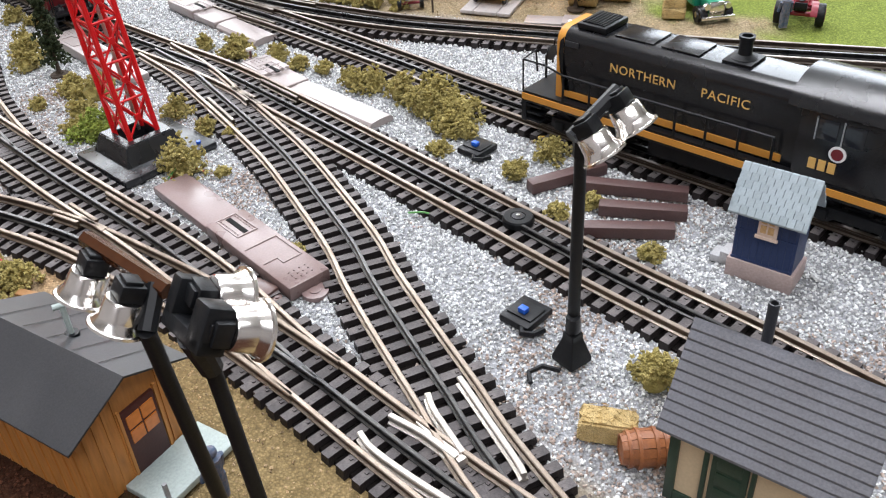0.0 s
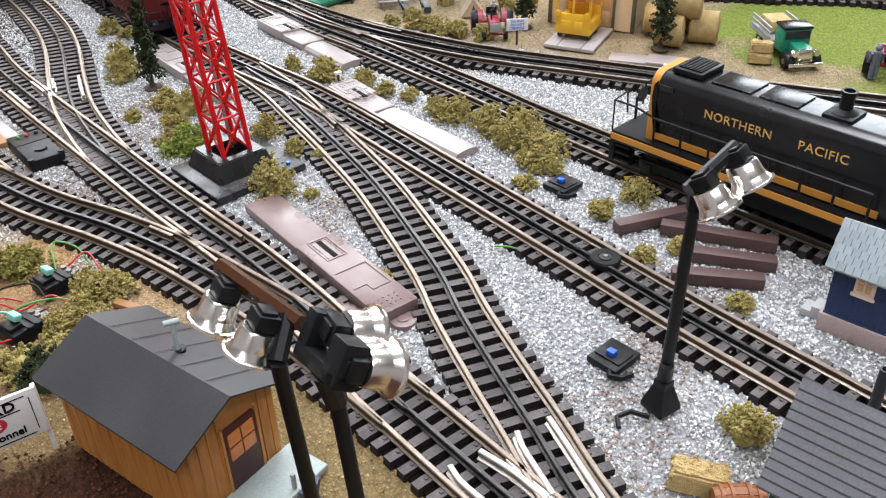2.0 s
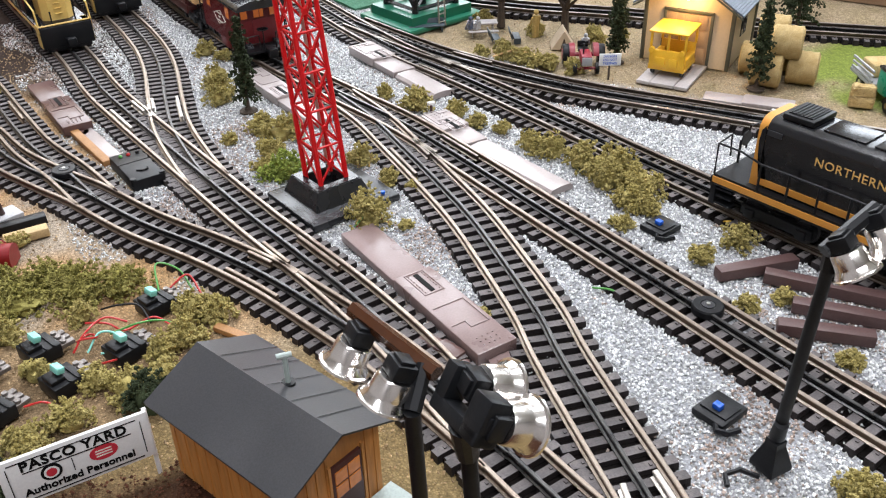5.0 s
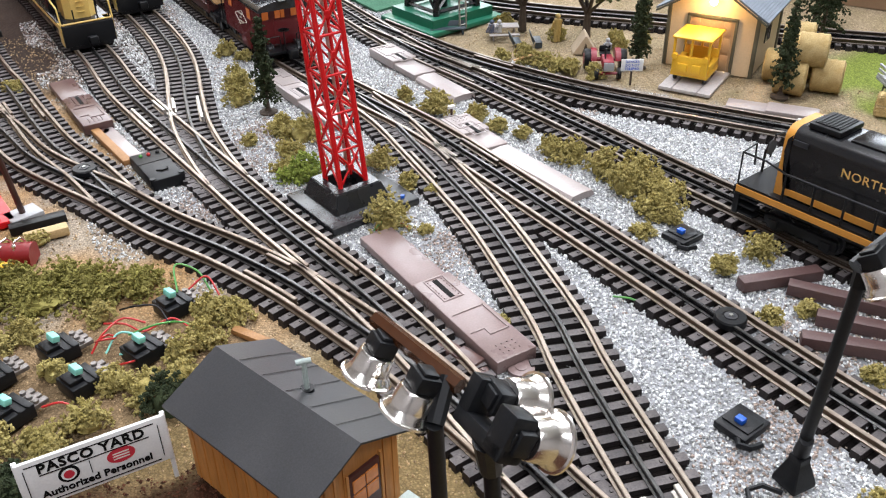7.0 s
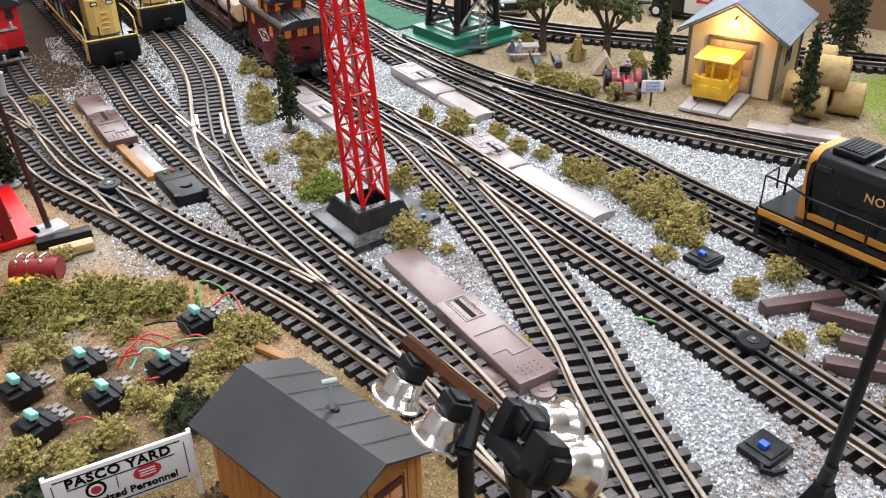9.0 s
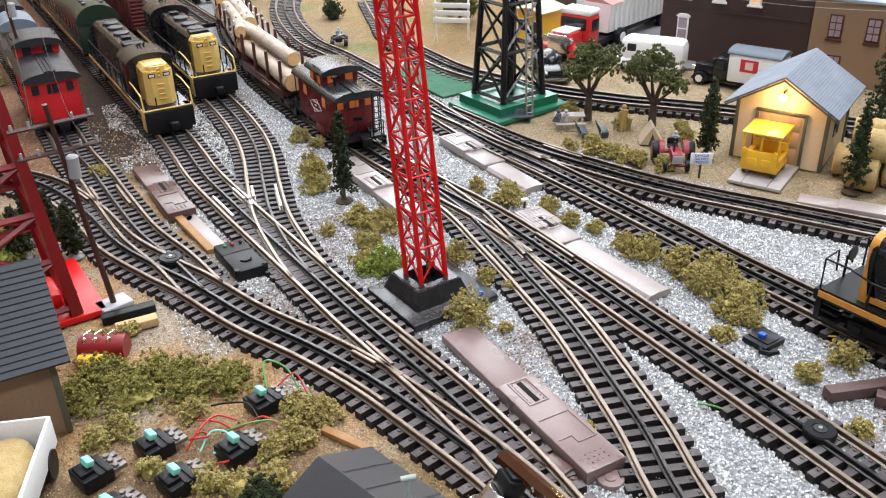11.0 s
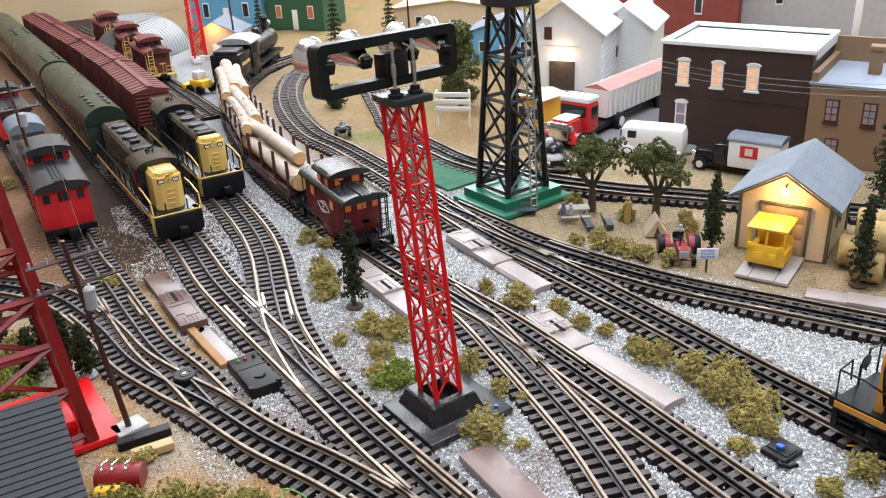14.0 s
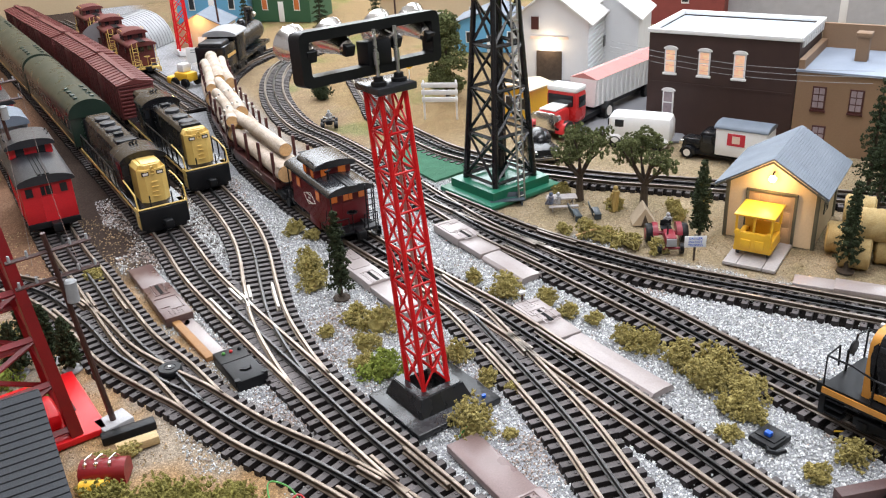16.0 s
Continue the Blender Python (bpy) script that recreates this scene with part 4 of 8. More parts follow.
def blue_shanty():
    a, b = Vector((.670, .508, 0)), Vector((.681, .470, 0))
    d = (b - a).normalized()
    c = (a + b) / 2 + Vector((-d.y, d.x, 0)) * .0125
    th = thing("watch_shanty", Matrix.Translation(c) @ pose(0, 0, 0, 0, 0, math.degrees(math.atan2(d.y, d.x)) + 0), "navy blue shanty with pale shingle roof on a plinth", "shanty")
    # local x runs along the front, local y away from the near side
    part("plinth", mesh(box(-.020, .020, -.0125, .0125, 0, .013, .0006)), mat_pink, th, "pinkish concrete plinth")
    part("step", mesh(box(-.027, -.020, -.004, .008, 0, .009, .0004), box(-.033, -.027, -.004, .008, 0, .005, .0004)), CONCRETE, th)
    part("wall", mesh(box(-.0180, .0180, -.0105, .0105, .013, .052)), NAVY, th)
    for s in (-1, 1):
        part("gable_wall", mesh(slab([(-.0105, .052), (.0105, .052), (0, .068)], s * .018 - (.001 if s > 0 else 0), s * .018 + (0 if s > 0 else .001), SIDEWAYS)), NAVY, th)
    for i in range(9):
        x = -.016 + .004 * i
        part("board_batten", mesh(box(x - .0004, x + .0004, -.0110, -.0104, .013, .050)), NAVY, th)
    part("belt_rail", mesh(box(-.0182, .0182, -.0112, -.0104, .033, .0345), box(-.0182, .0182, -.0112, -.0104, .013, .0145)), NAVY, th)
    w = part("window", mesh(box(-.0052, .0062, -.0118, -.0104, .033, .050, .0003), box(-.0062, .0072, -.0125, -.0104, .032, .034, .0002)), mat_pink_light, th, "cream window frame")
    for ix in range(2):
        for iz in range(2):
            part("pane", mesh(box(-.0036 + ix * .0044, -.0003 + ix * .0044, -.0121, -.0116, .0362 + iz * .0064, .0412 + iz * .0064)), LOG_END, w)
    run, rise = .0165, .0235
    for s in (-1, 1):
        part("roof", mesh(slab([(0, .0700), (s * run, .0700 - rise), (s * run, .0712 - rise), (0, .0712)], -.0225, .0225, SIDEWAYS)), PALE_SLATE, th)
        ang = math.degrees(math.atan2(rise, run))
        for r in range(6):
            for k in range(10):
                o = .0022 if r % 2 else 0
                x = -.0225 + .0045 * k + o
                t = (r + .5) / 6
                o2 = part("shingle", mesh(box(0, .0042 if x + .0042 < .0226 else max(.0008, .0226 - x), -.0026, .0026, 0, .0008)), PALE_SLATE, th)
                o2.matrix_local = Matrix.Translation((x, s * run * t, .0714 - rise * t)) @ pose(0, 0, 0, -ang * s, 0, 0) @ pose(0, 0, 0, -4 * s, 0, 0)


mat_pink = mat("pinkish_concrete", (0.42, 0.33, 0.31), 0.8, 0, 0.2, 60, 700, 0.2)
mat_pink_light = mat("cream_frame", (0.78, 0.62, 0.52), 0.6, 0, 0.1, 60, 700, 0.1)
blue_shanty()


# ---- rolling stock: local y forward, z up from the rail tops ----
def arch(hw, z_side, z_top, steps=10):
    """Half-round roof section from (hw, z_side) over to (-hw, z_side)."""
    return [(hw * math.cos(math.pi * k / steps), z_side + (z_top - z_side) * math.sin(math.pi * k / steps)) for k in range(steps + 1)]


ALONG = Matrix(((1, 0, 0, 0), (0, 0, 1, 0), (0, 1, 0, 0), (0, 0, 0, 1)))   # polygon (x, z), length along y


def bogie(th, y, r=.0078, base=.032, material=None):
    t = part("truck", mesh(*[box(s * .0215 - .0022, s * .0215 + .0022, y - base / 2 - .008, y + base / 2 + .008, .006, .014, .001) for s in (-1, 1)], box(-.02, .02, y - .006, y + .006, .009, .016)), material or BLACK, th)
    for yy in (y - base / 2, y + base / 2):
        for s in (-1, 1):
            part("wheel", mesh(lathe([(r, -.0025), (r, .0015), (r * 1.15, .0018), (r * 1.15, .003), (r * .4, .003)], 18, Matrix.Translation((s * .0165, yy, r)) @ pose(0, 0, 0, 0, -90 * s, 0))), GREY_BLACK, t)
            part("axle_box", mesh(box(s * .0235 - .002, s * .0235 + .002, yy - .004, yy + .004, .005, .012, .0008)), material or BLACK, t)


def coupler(th, y, s):
    part("coupler", mesh(box(-.004, .004, y - .004, y + .012 * s if s > 0 else y + .004, .008, .014, .001) if s > 0 else box(-.004, .004, y - .012, y + .004, .008, .014, .001), box(-.006, .004, y + .010 * s - .004, y + .010 * s + .004, .006, .016, .0015)), BLACK, th)


def rails_along(th, x, y0, y1, z0, z1, n, material, r=.0010):
    for k in range(n):
        y = y0 + (y1 - y0) * k / (n - 1)
        part("stanchion", mesh(rod((x, y, z0), (x, y, z1), r, seg=6)), BLACK, th)
    part("handrail", mesh(rod((x, y0, z1), (x, y1, z1), r, seg=6)), material, th)


def wall_text(text, size, material, th, x, y, z, spacing=1.0):
    """Lettering on the side that faces -x (reads from there)."""
    m = Matrix.Translation((x, y, z)) @ Matrix(((0, 0, -1, 0), (-1, 0, 0, 0), (0, 1, 0, 0), (0, 0, 0, 1)))
    return words(text, size, material, th, m, spacing=spacing)


HOOD_TOP = [(.0118 + .010 * math.cos(radians(a)), .0740 + .010 * math.sin(radians(a))) for a in range(0, 91, 10)]


def road_switcher():
    th = thing("diesel_locomotive", on_track("T2", .603), "black road switcher locomotive with orange stripes and gold lettering", "locomotive")
    part("frame", mesh(box(-.029, .029, -.189, .1285, .0225, .0300, .001)), BLACK, th)
    part("walkway", mesh(box(-.0285, .0285, -.188, .1275, .0300, .0315)), BLACK, th)
    for s in (-1, 1):
        part("sill_stripe", mesh(box(s * .0292 - .0004, s * .0292 + .0004, -.188, .1275, .0250, .0298)), LOCO_ORANGE, th)
        part("stripe", mesh(box(s * .0222 - .0004, s * .0222 + .0004, -.072, .0955, .0335, .0385)), LOCO_ORANGE, th)
    part("hood", mesh(slab([(-.0218, .0315), (.0218, .0315)] + HOOD_TOP + [(-x, z) for x, z in HOOD_TOP[::-1]], -.083, .0955, ALONG)), BLACK_PAINT, th)
    part("hood_end", mesh(slab([(-.0222, .0315), (.0222, .0315)] + HOOD_TOP + [(-x, z) for x, z in HOOD_TOP[::-1]], .0955, .1015, ALONG), box(-.016, .016, .1015, .105, .0315, .074, .003)), LOCO_ORANGE, th, "orange rounded hood end")
    # swept black side panels over the orange end
    for s in (-1, 1):
        part("end_panel", mesh(slab([(.0954, .0385), (.0895, .0385), (.0954, .0480), (.0985, .0560), (.0995, .0660), (.0985, .0750), (.0954, .0790)], s * .0223 - .0003, s * .0223 + .0003, SIDEWAYS)), BLACK_PAINT, th)
        part("number_board", mesh(box(s * .0227 - .0004, s * .0227 + .0004, .083, .094, .0725, .0765)), GREY_BLACK, th)
    part("headlight", mesh(rod((0, .104, .079), (0, .1065, .079), .003), rod((.007, .103, .079), (.007, .1055, .079), .002)), STEEL, th)
    part("radiator", mesh(box(-.015, .015, .066, .090, .084, .0885, .0012), box(-.012, .012, .069, .087, .0885, .0893)), BLACK, th)
    for k in range(6):
        part("grille_bar", mesh(box(-.0115, .0115, .0705 + k * .0028, .0715 + k * .0028, .0893, .0899)), BLACK, th)
    for y0, y1 in ((.030, .060), (-.004, .024)):
        part("roof_hatch", mesh(box(-.0125, .0125, y0, y1, .084, .0853, .0005)), BLACK_PAINT, th)
    part("exhaust_chimney", mesh(lathe([(.0085, .084), (.0085, .0862), (.0045, .0885), (.0042, .098), (.0052, .0982), (.0052, .1005), (.0036, .1005), (.0036, .096)], 18, Matrix.Translation((0, -.029, 0))), box(-.011, .011, -.039, -.019, .0838, .0858, .0006)), BLACK, th)
    part("cab", mesh(box(-.028, .028, -.141, -.081, .0315, .078, .001)), BLACK_PAINT, th)
    part("cab_roof", mesh(slab([(-.030, .077)] + [(-x, z) for x, z in arch(.0305, .0775, .0925)][:: 1] + [(.030, .077)], -.147, -.073, ALONG)), BLACK_PAINT, th)
    for s in (-1, 1):
        for y in (-.1145, -.0985):
            part("cab_window", mesh(box(s * .0282 - .0006, s * .0282 + .0006, y - .006, y + .006, .060, .073, .0004)), GLASS_DARK, th)
            part("window_post", mesh(box(s * .0284 - .0006, s * .0284 + .0006, y + .0065, y + .0072, .059, .074)), GREY, th)
        part("badge_ring", mesh(rod((s * .0282, -.107, .053), (s * .0288, -.107, .053), .0052, seg=24)), WHITE, th, "white and red round badge")
        part("badge", mesh(rod((s * .0284, -.107, .053), (s * .0291, -.107, .053), .0037, seg=24)), MAROON, th)
    part("short_hood", mesh(box(-.020, .020, -.179, -.134, .0315, .078, .003)), BLACK_PAINT, th)
    wall_text("NORTHERN", .0090, GOLD, th, -.0221, .031, .0650, 1.08)
    wall_text("PACIFIC", .0090, GOLD, th, -.0221, -.030, .0650, 1.08)
    for k in range(3):
        part("number_bar", mesh(box(-.0286, -.0280, -.1075 + k * .006, -.103 + k * .006, .0395, .0465)), GOLD, th, "gold road number bars")
    part("fuel_tank", mesh(slab([(-.024, .022), (.024, .022), (.024, .010), (.016, .005), (-.016, .005), (-.024, .010)], -.065, .020, ALONG)), BLACK, th)
    bogie(th, .075, .0085, .042)
    bogie(th, -.125, .0085, .042)
    for s in (-1, 1):
        rails_along(th, s * .0282, -.068, .091, .0315, .052, 8, BLACK)
        part("steps", mesh(*[box(s * .021, s * .029, .110, .123, .008 + k * .006, .0095 + k * .006) for k in range(3)]), BLACK, th)
    for s in (-1, 1):
        part("end_rail", mesh(tube([(s * .028, .1275, .0315), (s * .028, .1275, .056), (s * .012, .1275, .058), (s * .010, .1275, .040)], .0008), tube([(s * .0282, .091, .052), (s * .0282, .108, .056), (s * .028, .1275, .056)], .0008)), BLACK, th)
    part("pilot", mesh(box(-.028, .028, .1245, .1295, .006, .0225, .001)), BLACK, th)
    part("hand_brake", mesh(rod((0, .1265, .03), (0, .1265, .05), .001), lathe([(.006, 0), (.006, .001)], 14, Matrix.Translation((.006, .1265, .05)) @ pose(0, 0, 0, 90))), BLACK, th)
    coupler(th, .1305, 1)


road_switcher()


def yellow_nose_diesel(key, y_front, long_first):
    """long_first: the long hood leads and the cab stands behind it; otherwise a short nose before the cab."""
    c0, c1 = (-.092, -.048) if long_first else (.050, .094)
    n0 = .112 if long_first else .094
    th = thing("diesel_locomotive", on_track(key, y_front + .165, True), "black diesel locomotive with a yellow nose and railings", "locomotive", "yellow-nosed locomotives")
    part("frame", mesh(box(-.029, .029, -.165, .155, .019, .029, .001)), BLACK_PAINT, th)
    for s in (-1, 1):
        part("sill_stripe", mesh(box(s * .0292 - .0004, s * .0292 + .0004, -.165, .155, .023, .0265)), LOCO_YELLOW, th)
    for y0, y1 in ((-.150, c0 + .004), (c1 - .004, n0 + .001)):
        part("hood", mesh(slab([(-.0175, .029), (.0175, .029), (.0175, .071), (.014, .0755), (-.014, .0755), (-.0175, .071)], y0, y1, ALONG)), BLACK_PAINT, th)
    nose = [(-.0175, .029), (.0175, .029), (.0175, .070), (.0135, .0755), (-.0135, .0755), (-.0175, .070)]
    part("nose", mesh(slab(nose, n0, .126, ALONG), slab([(-.0175, n0), (.0175, n0), (.0175, .127), (.010, .134), (-.010, .134), (-.0175, .127)], .029, .070), slab([(-.0135, n0 + .006), (.0135, n0 + .006), (.0135, .125), (.008, .131), (-.008, .131), (-.0135, .125)], .070, .0752)), LOCO_YELLOW, th, "yellow high nose")
    part("nose_top", mesh(box(-.0095, .0095, n0 + .004, .127, .0750, .0764, .001)), LOCO_YELLOW, th)
    part("cab", mesh(box(-.0275, .0275, c0, c1, .029, .073, .001)), BLACK_PAINT, th)
    part("cab_roof", mesh(slab([(-.0285, .0715)] + [(-x, z) for x, z in arch(.029, .072, .084)] + [(.0285, .0715)], c0 - .004, c1 + .004, ALONG)), BLACK_PAINT, th)
    for s in (-1, 1):
        part("cab_window", mesh(box(s * .0277 - .0005, s * .0277 + .0005, c0 + .008, c1 - .008, .055, .068, .0004)), GLASS_DARK, th)
        part("front_window", mesh(box(s * .0225 - .0035, s * .0225 + .0035, c1 - .0002, c1 + .0008, .055, .067, .0004)), GLASS_DARK, th)
        part("number_board", mesh(box(s * .0088 - .0042, s * .0088 + .0042, .1325, .1342, .063, .068, .0004, None)), BLACK, th)
        part("number_bar", mesh(box(s * .0088 - .0030, s * .0088 + .0030, .1341, .1346, .0642, .0668)), OFFWHITE, th)
    for z in (.0668, .0715):
        part("headlight", mesh(lathe([(.0026, 0), (.0026, .0025), (.0018, .0025), (.0012, .001)], 14, Matrix.Translation((0, .1335, z)) @ pose(0, 0, 0, -90))), LOCO_YELLOW, th)
    part("ladder", mesh(*[box(-.004, .004, .134, .1352, .036 + .006 * k, .0368 + .006 * k) for k in range(4)]), LOCO_YELLOW, th)
    for y in ((.015, .055, .085) if long_first else (-.115, -.085, -.05)):
        part("roof_fan", mesh(lathe([(.0105, .0755), (.0105, .0782), (.0085, .079), (.003, .0785)], 20, Matrix.Translation((0, y, 0)))), GREY_BLACK, th)
    part("exhaust", mesh(box(-.006, .006, -.030, -.018, .0755, .0785, .0006), box(-.0125, .0125, .098 if long_first else .0, .110 if long_first else .022, .0755, .0785, .0006)), BLACK, th)
    part("horn", mesh(rod((-.004, c0 + .005, .084), (-.004, c0 + .012, .0865), .0012), rod((.0, c0 + .002, .084), (.0, c0 + .010, .0872), .0012), rod((.004, c0 + .005, .084), (.004, c0 + .012, .0865), .0012)), BLACK, th)
    part("fuel_tank", mesh(slab([(-.023, .020), (.023, .020), (.023, .009), (.016, .005), (-.016, .005), (-.023, .009)], -.045, .03, ALONG)), BLACK, th)
    bogie(th, .10, .008, .038)
    bogie(th, -.11, .008, .038)
    part("pilot", mesh(box(-.029, .029, .152, .157, .004, .0285, .001), box(-.025, .025, .150, .156, .0, .006, .001)), BLACK, th)
    for x in (-.026, -.013, .013, .026):
        part("stanchion", mesh(rod((x, .153, .029), (x, .153, .045), .0009, seg=6)), BLACK, th)
    part("front_rail", mesh(tube([(-.029, .153, .031), (-.027, .154, .030), (.027, .154, .030), (.029, .153, .031)], .0011), tube([(-.0285, .098, .052), (-.029, .120, .052), (-.029, .150, .048), (-.029, .155, .030)], .0010), tube([(.0285, .098, .052), (.029, .120, .052), (.029, .150, .048), (.029, .155, .030)], .0010)), LOCO_YELLOW, th, "yellow bent handrail")
    for s in (-1, 1):
        rails_along(th, s * .0285, -.150 if not long_first else -.042, c0 - .004 if not long_first else .118, .029, .050, 7, BLACK)
        part("step_side", mesh(box(s * .0225, s * .0295, .136, .152, .004, .029, .0006)), LOCO_YELLOW, th)
    coupler(th, .157, 1)
    coupler(th, -.165, -1)


yellow_nose_diesel("T5", 1.365, False)
yellow_nose_diesel("T5B", 1.478, True)


def coach(key, y):
    th = thing("passenger_coach", on_track(key, y + .20, True), "olive green passenger coach with a rounded roof", "train car", "green coaches")
    part("body", mesh(box(-.030, .030, -.196, .196, .016, .062, .001)), GREEN_COACH, th)
    part("roof", mesh(slab([(-.031, .060)] + [(-x, z) for x, z in arch(.0315, .062, .086, 14)] + [(.031, .060)], -.198, .198, ALONG)), GREEN_COACH, th)
    for s in (-1, 1):
        for k in range(13):
            yy = -.168 + .028 * k
            part("window", mesh(box(s * .0301 - .0005, s * .0301 + .0005, yy - .008, yy + .008, .040, .054, .0005)), GLASS_DARK, th)
        part("window_band", mesh(box(s * .0303 - .0004, s * .0303 + .0004, -.190, .190, .0355, .0372), box(s * .0303 - .0004, s * .0303 + .0004, -.190, .190, .0570, .0582)), GREEN_COACH, th)
        part("letter_stripe", mesh(box(s * .0303 - .0004, s * .0303 + .0004, -.190, .190, .0215, .0222)), GOLD, th)
    for yy in (.10, .125, .15, .172):
        for s in (-1, 1):
            part("roof_vent", mesh(box(s * .012 - .003, s * .012 + .003, yy - .006, yy + .006, .080, .0865, .001)), GREEN_COACH, th)
    for k in range(6):
        part("end_rib", mesh(box(-.014, .014, .1955, .1985, .022 + .006 * k, .0245 + .006 * k)), GREEN_COACH, th)
    part("diaphragm", mesh(box(-.012, .012, -.204, .204, .018, .058, .001)), BLACK, th)
    part("underframe", mesh(box(-.02, .02, -.10, .10, .007, .016, .001)), BLACK, th)
    bogie(th, .145, .0085, .04)
    bogie(th, -.145, .0085, .04)


for y in (1.735, 2.145, 2.555):
    coach("T5", y)


def boxcar(key, y):
    th = thing("boxcar", on_track(key, y + .13, True), "maroon ribbed steel boxcar with dusty roof", "train car", "boxcars")
    part("body", mesh(box(-.029, .029, -.127, .127, .016, .074, .001)), BOXCAR, th)
    part("roof", mesh(slab([(-.0305, .0725), (.0305, .0725), (.0305, .074), (0, .0805), (-.0305, .074)], -.129, .129, ALONG)), BOXCAR, th)
    part("running_board", mesh(box(-.005, .005, -.129, .129, .0812, .0822)), BOXCAR, th)
    for k in range(13):
        yy = -.118 + .0197 * k
        for s in (-1, 1):
            part("roof_rib", mesh(slab([(0, .0806), (s * .030, .0742), (s * .030, .0752), (0, .0816)], yy - .0008, yy + .0008, ALONG)), BOXCAR, th)
            part("side_rib", mesh(box(s * .0292 - .0008, s * .0292 + .0008, yy - .0008, yy + .0008, .017, .0725)), BOXCAR, th)
    for k in range(9):
        part("end_rib", mesh(box(-.027, .027, .1265, .1292, .0185 + .0062 * k, .0215 + .0062 * k, .0006)), BOXCAR, th)
    for s in (-1, 1):
        part("door", mesh(box(s * .0298 - .0008, s * .0298 + .0008, -.022, .022, .018, .070, .0005)), BOXCAR, th)
    part("underframe", mesh(box(-.02, .02, -.12, .12, .009, .016)), BLACK, th)
    bogie(th, .095)
    bogie(th, -.095)
    coupler(th, .128, 1)


for y in (1.845, 2.115, 2.385, 2.655):
    boxcar("T5B", y)


